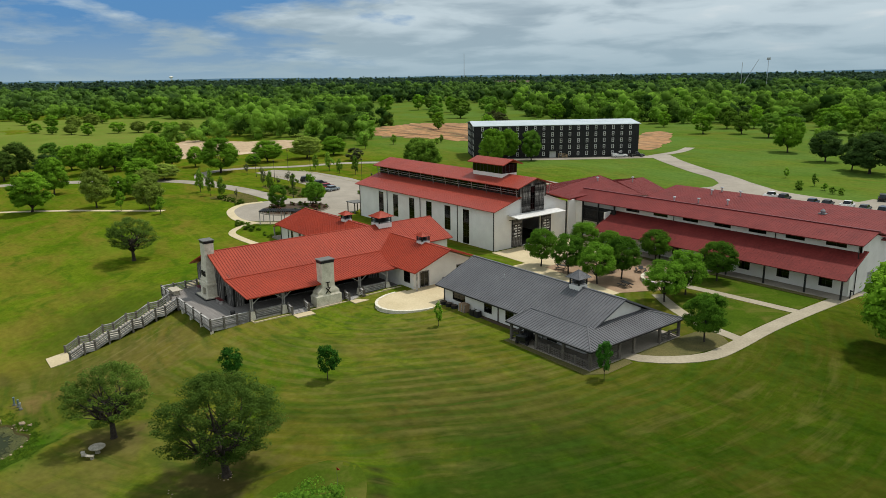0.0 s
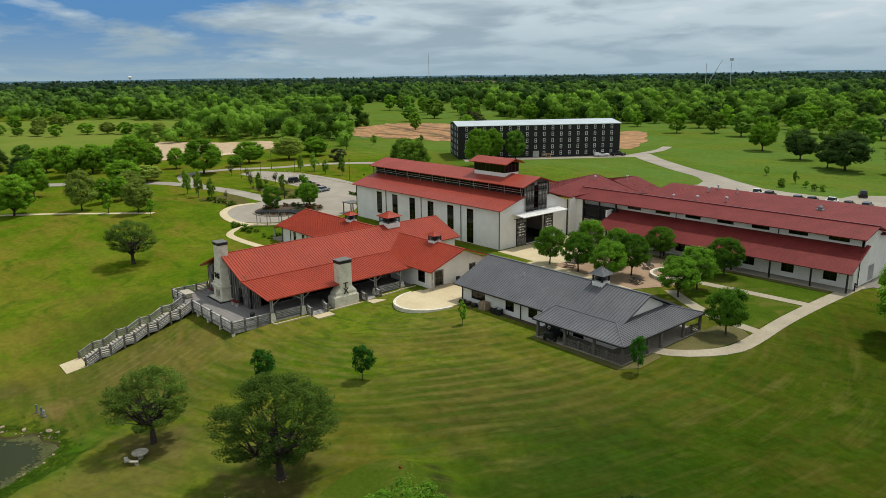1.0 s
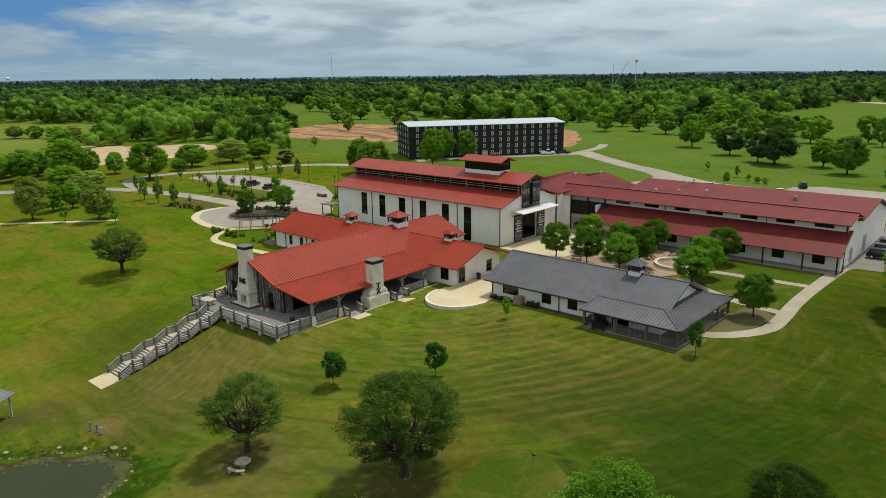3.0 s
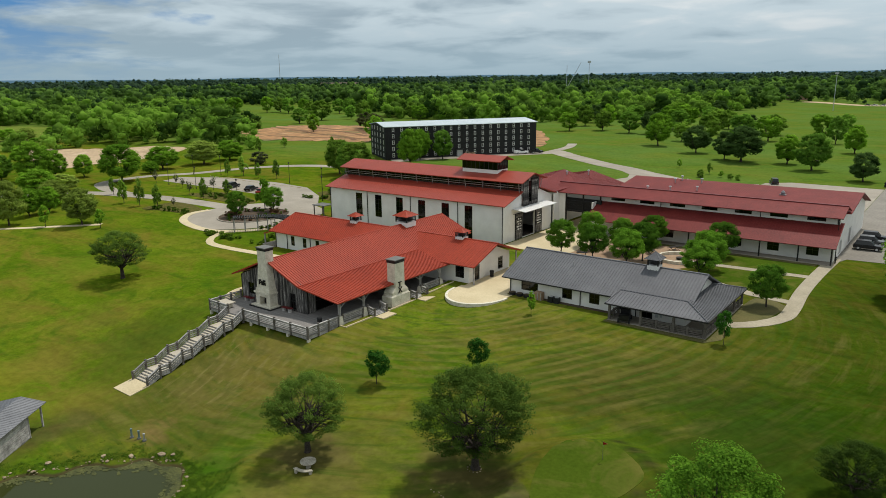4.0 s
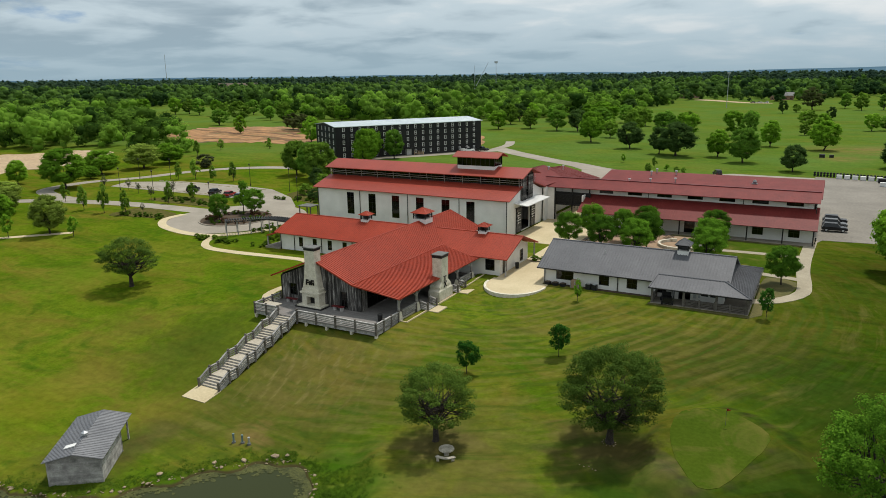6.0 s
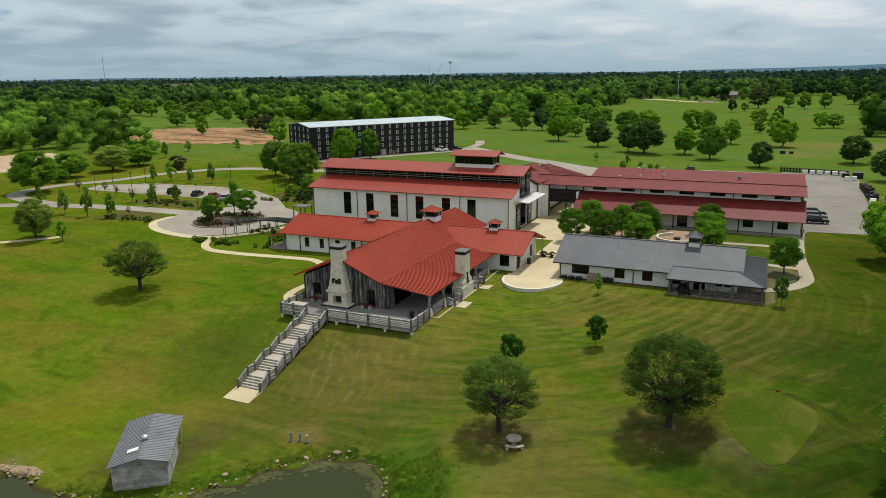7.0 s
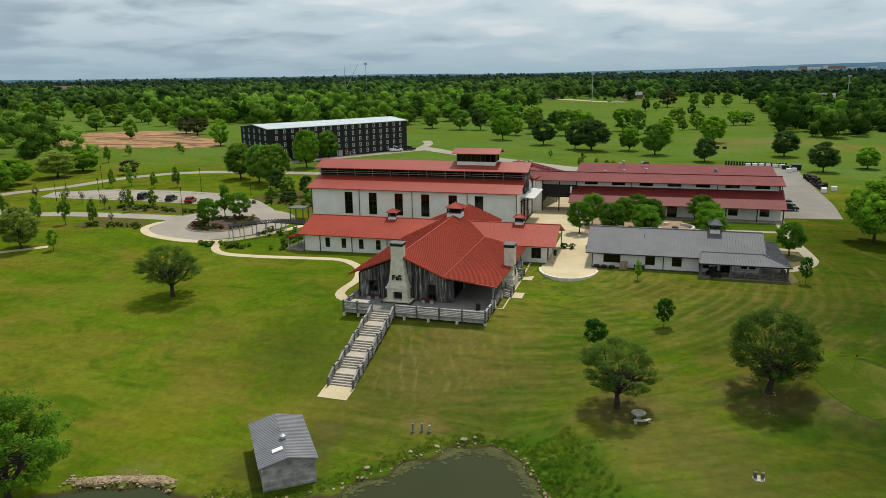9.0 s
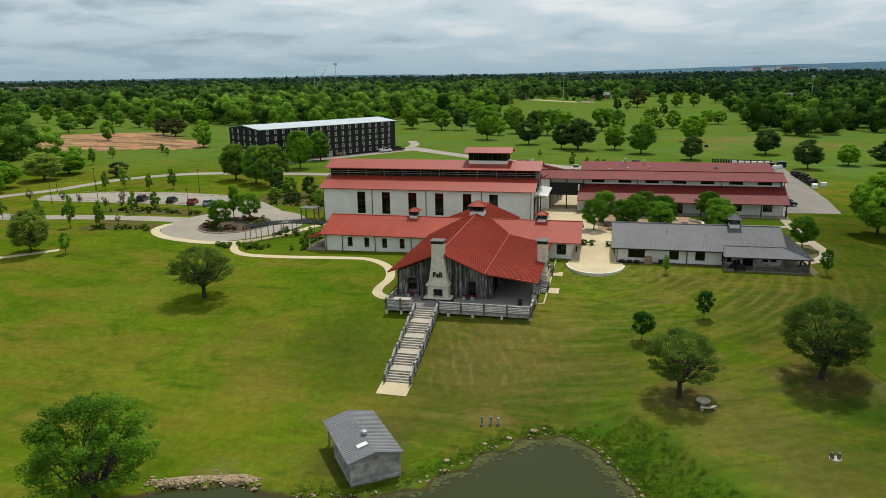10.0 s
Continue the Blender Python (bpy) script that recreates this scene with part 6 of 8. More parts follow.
# ---- pump hut by the pond ----
def hut():
    zf = -2.35
    Hh = thing("pump_hut", "small grey plank hut with a corrugated metal roof", "hut", (-99, -1.5, zf), kind="structure")
    # local axes: x across, y along the ridge
    m = Matrix.Translation((-99.64, -1.85, zf)) @ Matrix.Rotation(radians(36.3), 4, "Z")
    hw, hl, e, r = 2.35, 4.2, 2.72, 3.2

    def add(name, bm, mat, parent=None, label=""):
        bmesh.ops.transform(bm, matrix=m, verts=bm.verts)
        return part(name, bm, mat, parent or Hh, label)
    for s in (1, -1):
        P = [m @ Vector(p) for p in ((s * (hw + 0.35), -hl - 0.3, e - 0.15), (s * (hw + 0.35), hl + 0.5, e - 0.15), (0, hl + 0.5, r), (0, -hl - 0.3, r))]
        roof(Hh, P, M["tin"], 0.3, 0.06, rib_h=0.03)
    bm = bmesh.new()
    box(bm, -hw, hw, -hl, 1.7, -1.0, 0.05)
    add("floor", bm, M["wood"])
    for i in range(11):
        z = 0.05 + i * 0.225
        bm = bmesh.new()
        box(bm, -hw, hw, -hl, -hl + 0.08, z, z + 0.205)
        add("plank", bm, M["wood"])
        for s in (-1, 1):
            bm = bmesh.new()
            box(bm, s * hw - 0.04, s * hw + 0.04, -hl + 0.1, 1.7, z, z + 0.205)
            add("plank", bm, M["wood"])
    bm = bmesh.new()
    prism(bm, [(-hw, -hl + 0.01, e - 0.21), (hw, -hl + 0.01, e - 0.21), (0, -hl + 0.01, r - 0.12)], (0, 0.06, 0))
    add("gable_board", bm, M["wood"])
    bm = bmesh.new()
    box(bm, -hw, hw, 1.6, 1.7, 0.05, e - 0.2)
    add("back_wall", bm, M["wood"])
    for s in (-1, 1):
        bm = bmesh.new()
        box(bm, s * (hw - 0.1) - 0.08, s * (hw - 0.1) + 0.08, hl - 0.1, hl + 0.06, -1.0, e - 0.18)
        add("post", bm, M["wood"])
        for yy in (-hl, 1.6):
            bm = bmesh.new()
            box(bm, s * hw - 0.07, s * hw + 0.07, yy - 0.05, yy + 0.09, -1.4, e - 0.2)
            add("corner_post", bm, M["wood"])
    sl = (r - e + 0.15) / (hw + 0.35)
    bm = bmesh.new()
    prism(bm, [(-1.25, -2.9, r - 1.25 * sl + 0.05), (-0.25, -2.9, r - 0.25 * sl + 0.05), (-0.25, -2.3, r - 0.25 * sl + 0.05), (-1.25, -2.3, r - 1.25 * sl + 0.05)], (0, 0, 0.09))
    add("skylight", bm, M["trim"], None, "white framed skylight")
    bm = bmesh.new()
    tube(bm, (0, -0.86, r - 0.2), (0, -0.86, r + 0.2), 0.18, 0.18, 10)
    tube(bm, (0, -0.86, r + 0.2), (0, -0.86, r + 0.36), 0.34, 0.32, 12)
    tube(bm, (0, -0.86, r + 0.36), (0, -0.86, r + 0.5), 0.32, 0.1, 12)
    add("roof_vent", bm, M["steel"], None, "bare metal turbine vent")


hut()


# ---- trees ----
def leaf_cloud(rng, centres, radii, count, size, flat=0.75, heart=None, loose=0.5, root=None):
    """Small folded leaf sprays scattered over clumps: numpy arrays of vertices and quad faces."""
    k = len(centres)
    pick = rng.integers(0, k, count)
    d = rng.normal(size=(count, 3))
    d[:, 2] += 0.25
    d /= np.linalg.norm(d, axis=1)[:, None] + 1e-9
    rr = radii[pick] * (0.55 + 0.5 * rng.random(count) ** 0.6)
    off = d * rr[:, None] * np.array([1, 1, flat])
    if root is not None:                        # sprays drawn out along their branches
        e = centres[pick] - root
        e /= np.linalg.norm(e, axis=1)[:, None] + 1e-9
        off = off * 0.85 + e * np.sum(off * e, axis=1)[:, None] * 0.55
    pos = centres[pick] + off
    nrm = d + rng.normal(size=(count, 3)) * loose + np.array([0, 0, 0.35])
    if heart is not None:
        o = pos - heart
        nrm = nrm * 0.8 + 0.7 * o / (np.linalg.norm(o, axis=1)[:, None] + 1e-9)
    nrm /= np.linalg.norm(nrm, axis=1)[:, None] + 1e-9
    ref = rng.normal(size=(count, 3))
    u = np.cross(nrm, ref)
    u /= np.linalg.norm(u, axis=1)[:, None] + 1e-9
    v = np.cross(nrm, u)
    s = (size * (0.6 + 0.8 * rng.random(count)))[:, None]
    verts = np.empty((count, 4, 3))
    verts[:, 0] = pos - u * s * 0.55
    verts[:, 1] = pos - v * s * 0.35 + nrm * s * 0.12
    verts[:, 2] = pos + u * s * 0.55
    verts[:, 3] = pos + v * s * 0.35 + nrm * s * 0.12
    return verts.reshape(-1, 3)


ICO = None


def unit_ico():
    bm = bmesh.new()
    bmesh.ops.create_icosphere(bm, subdivisions=1, radius=1.0)
    bm.verts.index_update()
    v = np.array([tuple(x.co) for x in bm.verts])
    f = np.array([[x.index for x in q.verts] for q in bm.faces])
    bm.free()
    return v, f


def clump_hearts(rng, c, r, shrink, flat=0.8):
    """Dense inner foliage: a small lumpy body in each clump."""
    v, f = ICO
    k = len(c)
    lump = 1 + 0.22 * rng.normal(size=(k, len(v), 1))
    vs = c[:, None, :] + v[None] * lump * (r * shrink)[:, None, None] * np.array([1, 1, flat])
    fs = f[None] + (np.arange(k) * len(v))[:, None, None]
    return vs.reshape(-1, 3), fs.reshape(-1, 3)


def quad_mesh(name, verts, mat, hearts=None, tint=None):
    """Loose leaf quads, with the inner bodies of the clumps; tint: one value for each vertex."""
    n = len(verts) // 4
    me = bpy.data.meshes.new(name)
    hv, hf = hearts if hearts is not None else (np.zeros((0, 3)), np.zeros((0, 3), dtype=int))
    co = np.concatenate([verts, hv]).astype(np.float32)
    me.vertices.add(len(co))
    me.vertices.foreach_set("co", co.ravel())
    idx = np.concatenate([np.arange(n * 4), hf.ravel() + n * 4]).astype(np.int32)
    me.loops.add(len(idx))
    me.loops.foreach_set("vertex_index", idx)
    me.polygons.add(n + len(hf))
    me.polygons.foreach_set("loop_start", np.concatenate([np.arange(0, n * 4, 4), n * 4 + np.arange(0, len(hf) * 3, 3)]).astype(np.int32))
    if len(hf):
        me.polygons.foreach_set("use_smooth", np.concatenate([np.zeros(n, dtype=bool), np.ones(len(hf), dtype=bool)]))
    me.update(calc_edges=True)
    if tint is not None:
        me.attributes.new("tint", "FLOAT", "POINT").data.foreach_set("value", tint.astype(np.float32))
    me.materials.append(mat)
    return me


ICO = unit_ico()


FORM = {"round": (0.40, 2.1), "spread": (0.36, 2.2), "upright": (0.30, 1.7), "dome": (0.40, 2.15)}     # height of the widest part, fullness


def crown_clumps(rng, n, base, shape, clump, open_heart=False):
    """Clump centres in a unit-high, unit-wide crown that begins at height base."""
    widest, full = FORM[shape]
    reach = (0.5 - 0.85 * (clump[0] + clump[1]) / 2) * (0.88 if shape == "dome" else 1.0)
    ph = rng.uniform(0, 6.28, 3)
    c, r = [], []
    while len(c) < n:
        t, a, q = rng.random(), rng.uniform(0, 6.283), math.sqrt(rng.uniform(0.35 if n > 60 else 0.10, 1.0))
        if open_heart and t < 0.36 and q < 0.72:
            continue                            # bare limbs show low in the middle
        u = 0.5 * t / widest if t < widest else 0.5 + 0.5 * (t - widest) / (1 - widest)
        k = reach * q * (1 - abs(2 * u - 1) ** full) ** (1 / full)
        k *= 0.93 + 0.09 * math.sin(2 * a + ph[0] + 2 * t) + 0.06 * math.sin(3 * a + ph[1] - 4 * t)
        c.append((k * math.cos(a), k * math.sin(a), base + 0.06 + t * (0.90 - base) + 0.02 * math.sin(3 * a + ph[2])))
        r.append(rng.uniform(*clump))
    return np.array(c), np.array(r)


def tree_meshes(seed, shape, base, clumps, leaves, leaf, leaf_mat, trunk_r=0.022, heart=0.62, clump=(0.10, 0.17)):
    """Trunk and crown of a tree one unit high and one wide; heart: how far dense foliage fills each clump."""
    rng = np.random.default_rng(seed)
    c, r = crown_clumps(rng, clumps, base, shape, clump, heart == 0.0 and clumps > 100)
    airy = heart == 0.0 and clumps > 100
    verts = leaf_cloud(rng, c, r, leaves, leaf, heart=None if airy else np.array([0, 0, base + 0.3 * (1 - base)]), root=np.array([0, 0, base]) if airy else None)
    crown = quad_mesh("crown", verts, leaf_mat, clump_hearts(rng, c, r, heart) if heart else None)
    bm = bmesh.new()
    fork = Vector((rng.normal() * 0.01, rng.normal() * 0.01, base * 0.85))
    tube(bm, (0, 0, -0.02), (0, 0, 0.03), trunk_r * 1.7, trunk_r * 1.15, 9)
    tube(bm, (0, 0, 0.03), fork, trunk_r * 1.15, trunk_r * 0.85, 9)
    limbs = 6 if heart or clumps < 100 else 9
    for i in range(limbs):
        a = 2 * math.pi * (i + rng.uniform(-0.3, 0.3)) / limbs
        k = 0.16 + 0.12 * rng.random()
        mid = fork + Vector((math.cos(a) * k * 0.55, math.sin(a) * k * 0.55, 0.14 + 0.1 * rng.random()))
        end = fork + Vector((math.cos(a) * k, math.sin(a) * k, 0.30 + 0.22 * rng.random()))
        tube(bm, fork, mid, trunk_r * 0.6, trunk_r * 0.4, 6)
        tube(bm, mid, end, trunk_r * 0.4, trunk_r * 0.12, 5)
        for _ in range(2 if heart else 7 if clumps < 100 else 16):
            tip = Vector(c[rng.integers(0, len(c))])
            if (tip - mid).length < 0.45:
                tube(bm, mid, tip, trunk_r * 0.28, trunk_r * 0.06, 4)
    tube(bm, fork, fork + Vector((0.01, 0.0, 0.45 * (1 - base))), trunk_r * 0.7, trunk_r * 0.2, 6)
    trunk = bpy.data.meshes.new("trunk")
    bm.to_mesh(trunk)
    bm.free()
    trunk.materials.append(M["bark"])
    return trunk, crown


TREES = {
    "oak_a": tree_meshes(1, "spread", 0.14, 120, 7600, 0.031, M["leaf_oak"], heart=0.66, clump=(0.075, 0.125)),
    "oak_b": tree_meshes(2, "round", 0.12, 120, 7600, 0.031, M["leaf_live"], heart=0.66, clump=(0.075, 0.125)),
    "bright_a": tree_meshes(3, "round", 0.12, 120, 7600, 0.031, M["leaf_bright"], heart=0.66, clump=(0.075, 0.125)),
    "bright_b": tree_meshes(4, "spread", 0.15, 120, 7600, 0.031, M["leaf_bright"], heart=0.66, clump=(0.075, 0.125)),
    "dark_a": tree_meshes(5, "spread", 0.15, 120, 7600, 0.031, M["leaf_dark"], heart=0.66, clump=(0.075, 0.125)),
    "oak_a_far": tree_meshes(11, "spread", 0.13, 64, 2200, 0.046, M["leaf_oak"], heart=0.68, clump=(0.085, 0.14)),
    "oak_b_far": tree_meshes(12, "round", 0.11, 64, 2200, 0.046, M["leaf_live"], heart=0.68, clump=(0.085, 0.14)),
    "bright_a_far": tree_meshes(13, "round", 0.11, 64, 2200, 0.046, M["leaf_bright"], heart=0.68, clump=(0.085, 0.14)),
    "bright_b_far": tree_meshes(14, "spread", 0.14, 64, 2200, 0.046, M["leaf_bright"], heart=0.68, clump=(0.085, 0.14)),
    "dark_a_far": tree_meshes(15, "spread", 0.14, 64, 2200, 0.046, M["leaf_dark"], heart=0.68, clump=(0.085, 0.14)),
    "olive_a": tree_meshes(16, "spread", 0.14, 120, 7200, 0.031, M["leaf_olive"], heart=0.62, clump=(0.075, 0.125)),
    "pale_oak": tree_meshes(18, "spread", 0.16, 120, 7600, 0.031, M["leaf_pale"], heart=0.6, clump=(0.08, 0.135)),
    "brown_a": tree_meshes(17, "spread", 0.14, 60, 2600, 0.036, M["leaf_brown"], heart=0.6, clump=(0.08, 0.135)),
    "slim": tree_meshes(6, "upright", 0.18, 26, 500, 0.085, M["leaf_oak"], 0.02),
    "slim_bright": tree_meshes(7, "upright", 0.24, 26, 500, 0.085, M["leaf_bright"], 0.02),
    "pale": tree_meshes(8, "upright", 0.3, 26, 220, 0.08, M["leaf_grey"], 0.018, 0.0),
    "shrub": tree_meshes(9, "round", 0.02, 40, 700, 0.075, M["leaf_oak"], 0.03, clump=(0.11, 0.19)),
    "shrub_grey": tree_meshes(10, "round", 0.05, 40, 600, 0.07, M["leaf_grey"], 0.03),
    "hero_oak": tree_meshes(21, "dome", 0.19, 380, 44000, 0.0115, M["leaf_olive"], 0.025, 0.0, (0.032, 0.062)),
    "hero_round": tree_meshes(22, "dome", 0.25, 240, 27000, 0.0126, M["leaf_sage"], 0.026, 0.0, (0.034, 0.066)),
    "hero_bright": tree_meshes(23, "dome", 0.18, 150, 22000, 0.0165, M["leaf_spring"], 0.022, 0.0, (0.045, 0.085)),
    "court": tree_meshes(24, "round", 0.22, 120, 15000, 0.028, M["leaf_court"], 0.018, 0.42, (0.06, 0.105)),
    "court_dark": tree_meshes(26, "round", 0.22, 120, 15000, 0.028, M["leaf_spring"], 0.018, 0.42, (0.06, 0.105)),
    "sapling": tree_meshes(25, "round", 0.24, 60, 2600, 0.052, M["leaf_young"], 0.012, 0.35, (0.06, 0.12)),
}
tree_rnd = random.Random(77)


def tree(kind, x, y, h, w, label, category="tree", group="", name="tree", sink=0.05):
    t = thing(name, label, category, (0, 0, 0), group)
    t.location = (x, y, H(x, y) - sink)
    t.rotation_euler = (0, 0, tree_rnd.uniform(0, 6.28))
    t.scale = (w, w, h)
    if math.hypot(x + 60, y) > 285 and kind + "_far" in TREES:     # coarser foliage far off
        kind += "_far"
    for nm, me in zip(("trunk", "crown"), TREES[kind]):
        ob = new(nm, me)
        ob.parent = t
    return t


def grove(kinds, rows, label, group, name="tree", category="tree"):
    for i, (x, y, h, w) in enumerate(rows):
        tree(kinds[i % len(kinds)], x, y, h, w, label, category, group, name)


grove(["bright_a", "bright_b", "pale_oak", "bright_a", "bright_a", "pale_oak", "slim_bright", "slim_bright"], [
    (-261.5, 73.3, 12.5, 14), (-234.9, 87.7, 11.6, 15.5), (-201.0, 41.0, 10.2, 9), (-206.4, 48.0, 6.8, 7), (-205.6, 52.2, 6.5, 6.5), (-184.4, 49.8, 8.2, 9.2),
    (-177.0, 50.2, 4.2, 3.2), (-190.7, 44.5, 4.9, 3.6), (-211.9, 27.6, 10.5, 12.5), (-234.8, 36.9, 11, 10), (-213, 57, 6.5, 9), (-229, 60, 8, 12)], "leafy park tree on the lawn", "park trees")
grove(["pale_oak", "bright_a", "bright_b"], [(-231.8, 68, 5, 12), (-256.3, 86.7, 7.4, 8), (-252.1, 112.4, 8, 13), (-251.4, 128.6, 8.5, 15), (-252.6, 141, 7.5, 13), (-246, 104, 4, 7)], "broad green bushy tree beside the lane", "lane trees")
grove(["dark_a", "bright_b", "bright_a", "oak_b", "bright_b"], [(-273, 42, 8, 11), (-269.1, 54, 10.5, 12), (-266.5, 61.7, 10, 11), (-280, 60, 8, 11), (-262, 80, 9, 9)], "full round tree in the row beside the lane", "lane trees")
grove(["bright_a", "bright_b", "pale_oak"], [(-488, 71.5, 6, 9), (-474, 78, 5, 8), (-463, 86, 6, 10), (-451, 92.7, 7, 9), (-455, 110, 7, 11), (-450, 120, 7, 12), (-441, 127, 7, 12), (-430, 133, 7, 12), (-420, 139, 7, 12), (-408, 147, 7, 11), (-396, 152, 6, 9), (-520, 110, 9, 13), (-545, 90, 8, 12), (-560, 125, 8, 12), (-500, 95, 9, 12), (-590, 80, 9, 14), (-395, 132, 4, 7), (-378, 140, 4, 6), (-470, 40, 8, 13), (-430, 20, 8, 12)], "rounded green bush in the hedge row between fields", "field bushes", "bush", "bush")
grove(["slim"], [(-213.6, 73.3, 4.8, 2.8), (-198, 67.6, 6.0, 3.6), (-190.5, 67.6, 7.0, 3.4), (-183.6, 68.3, 5.8, 3.0), (-186.3, 83.2, 5.6, 3.0), (-185, 90, 4.4, 3.3),
               (-218.3, 114.7, 5.4, 3.0), (-213.9, 117.5, 6.3, 4.0), (-205.2, 116.5, 4.8, 3.0), (-199.2, 119, 6.0, 3.4), (-257.1, 199.1, 3.6, 3.6)], "young staked street tree with dark leaves", "street trees")
grove(["pale"], [(-181.4, 71.4, 2.6, 1.8), (-195.2, 85.1, 4.2, 2.6), (-207.1, 90.7, 3.6, 2.2), (-196.8, 93.9, 4.0, 3.0), (-193.8, 89.1, 2.8, 2.4), (-214, 93, 3.8, 2.4), (-223, 92, 4.2, 2.6)], "thin young tree with pale sparse leaves", "young trees")
grove(["court", "slim_bright", "court"], [(-157.1, 71.9, 6.3, 5.6), (-159.3, 81.8, 7.5, 5.6), (-155.0, 80.8, 6.3, 6.2)], "green tree in the planted island", "island trees")
grove(["oak_a", "oak_b"], [(-188.8, 136.4, 11.1, 11), (-179.7, 131.7, 11.3, 10), (-172.1, 127, 12.1, 12)], "dark live oak behind the barn", "dark oaks")
grove(["bright_a", "bright_b", "oak_b", "bright_a"], [(-251.9, 222.4, 11.7, 11), (-177.6, 159, 12.5, 10), (-178.5, 178.5, 10.5, 9.0), (-185.0, 173.5, 11.0, 9.5)], "bright green tree near the black warehouse", "warehouse trees")
tree("shrub_grey", -231, 138.1, 4.6, 8.6, "low greyish bush on the grass", "bush", name="bush")
grove(["oak_b", "bright_a", "oak_a", "bright_b"], [(-375.7, 286.4, 10, 13), (-316.6, 243.7, 9.5, 8), (-393, 322.1, 14, 18), (-502, 331.7, 15, 16), (-408.2, 366, 14, 15), (-385, 385, 13, 15), (-350, 370, 12, 14), (-330, 352, 11, 14)], "leafy tree beside the far fairway", "fairway trees")
grove(["bright_b", "oak_a", "bright_a", "oak_b"], [
    (-199.9, 318.6, 10.4, 12), (-207.3, 352.5, 12, 12), (-197.5, 362, 12, 11), (-166.5, 318.7, 11, 13), (-133.2, 270.2, 13.5, 12.5), (-131.7, 295.5, 9, 9), (-75.2, 236, 9.9, 10),
    (-65.3, 223.1, 11.8, 12.5), (-101.2, 321.5, 11.8, 13), (-134.2, 377.6, 10.6, 11), (-61.1, 280.4, 10.7, 10), (-73.6, 320.1, 12, 9), (-81.8, 336, 12.4, 13), (-124.5, 310, 12, 12),
    (-41.4, 273, 11.5, 13.5), (0.8, 389.1, 10, 11), (-21.7, 386.5, 9.2, 9.5), (-51.1, 348.6, 6, 6.5), (-1.1, 194.9, 7, 9.5), (-150, 345, 11, 12)], "spreading leafy tree on the golf course", "golf course trees")
grove(["dark_a"], [(-111.9, 254.2, 10.7, 12), (-96.8, 238.9, 10, 9), (-89.8, 234.3, 12.3, 17), (-48.8, 205.4, 8.3, 10), (-20.4, 224.7, 9.2, 12), (-15.7, 184.6, 9.3, 10), (12, 196, 8, 14)], "dark spreading live oak on the golf course", "golf course trees")
grove(["dark_a", "oak_a", "oak_b"], [(-72.3, 530, 9.6, 8), (-64, 545, 6.4, 7), (-32.7, 612, 12, 12), (-40.9, 468, 8.6, 7), (-22, 585, 13.6, 12.5), (-7, 600, 12, 12), (20, 672, 14, 15), (-52, 412, 9.6, 12), (-78, 378, 10.5, 10), (-166, 468, 11, 12.5), (-172, 400, 12.5, 11)], "small leafy tree far across the fairway", "golf course trees")
grove(["brown_a"], [(-55, 583, 17, 20), (-297, 270, 9.4, 15), (-308, 276, 9.4, 14)], "wide brownish tree thin of leaf beside the fairway", "golf course trees")
grove(["bright_a", "oak_b", "dark_a", "oak_a"], [(-43.5, 354, 10.2, 10), (-15, 390, 8, 11), (-155, 318, 11.3, 12), (-185, 328, 11, 12), (-153, 356, 13.5, 19), (-108, 303, 13, 14), (-119, 355, 10, 13), (-107, 357, 10.7, 15), (-239, 342, 8.5, 9), (-189, 383, 11, 18), (-176, 396, 9, 14), (-131, 344, 13, 14), (-166, 372, 11, 13), (-148, 388, 11, 13), (-212, 378, 11, 13)], "leafy tree scattered over the far golf course", "golf course trees")
grove(["oak_a", "bright_b", "oak_b"], [(-362, 331, 13.5, 12.5), (-345, 317, 9, 8), (-384, 342, 10, 9), (-434, 350, 12, 12), (-463, 369, 13, 12), (-486, 373, 13, 14), (-508, 383, 12.6, 15), (-512, 372, 14, 14), (-446, 392, 12, 13)], "leafy tree beside the far fairway", "fairway trees")
grove(["slim"], [(-258.3, 159.7, 6.0, 3.9), (-248.3, 190, 3.2, 3.4), (-264.3, 178, 4.4, 4.0)], "young dark tree alone on the grass", "street trees")
grove(["olive_a", "oak_b", "bright_a", "bright_b"], [(-292, 36, 12, 12), (-297, 47, 10, 10), (-287, 52, 9, 10), (-281, 70, 8, 10), (-284, 30, 10, 11), (-272, 68, 8, 9)], "full round tree in the row beside the lane", "lane trees")
grove(["slim_bright", "slim", "shrub"], [(-102.8, 209.2, 3.0, 2.4), (-89.8, 199.2, 3.6, 2.2), (-89.9, 190.9, 2.5, 3), (-84.8, 194.1, 2, 2.4), (-81, 190.3, 1.9, 2.5), (-78.8, 190.2, 1.8, 2.1)], "low young shrub by the service road", "roadside shrubs", "shrub", "shrub")
grove(["court", "court", "court", "court_dark", "court", "court_dark", "court_dark", "court", "court", "court_dark", "court"], [(-79.8, 82.5, 6.6, 6.4), (-73.6, 82.3, 6.6, 6.6), (-67.2, 81.6, 6.5, 6.8), (-66.4, 86.4, 6.8, 6.6), (-78.0, 91.0, 6.8, 6.4), (-71.5, 89.5, 6.4, 6.0), (-69.3, 99, 5.6, 6.0), (-55.4, 81.8, 6.0, 7), (-55.5, 87, 6.6, 6.6), (-56.4, 96.5, 6.2, 6.6), (-43.4, 72.6, 6.0, 6)], "small round-headed green courtyard tree", "courtyard trees")
tree("hero_round", -137.7, 33.3, 8.2, 11.8, "round dark green tree alone on the fairway")
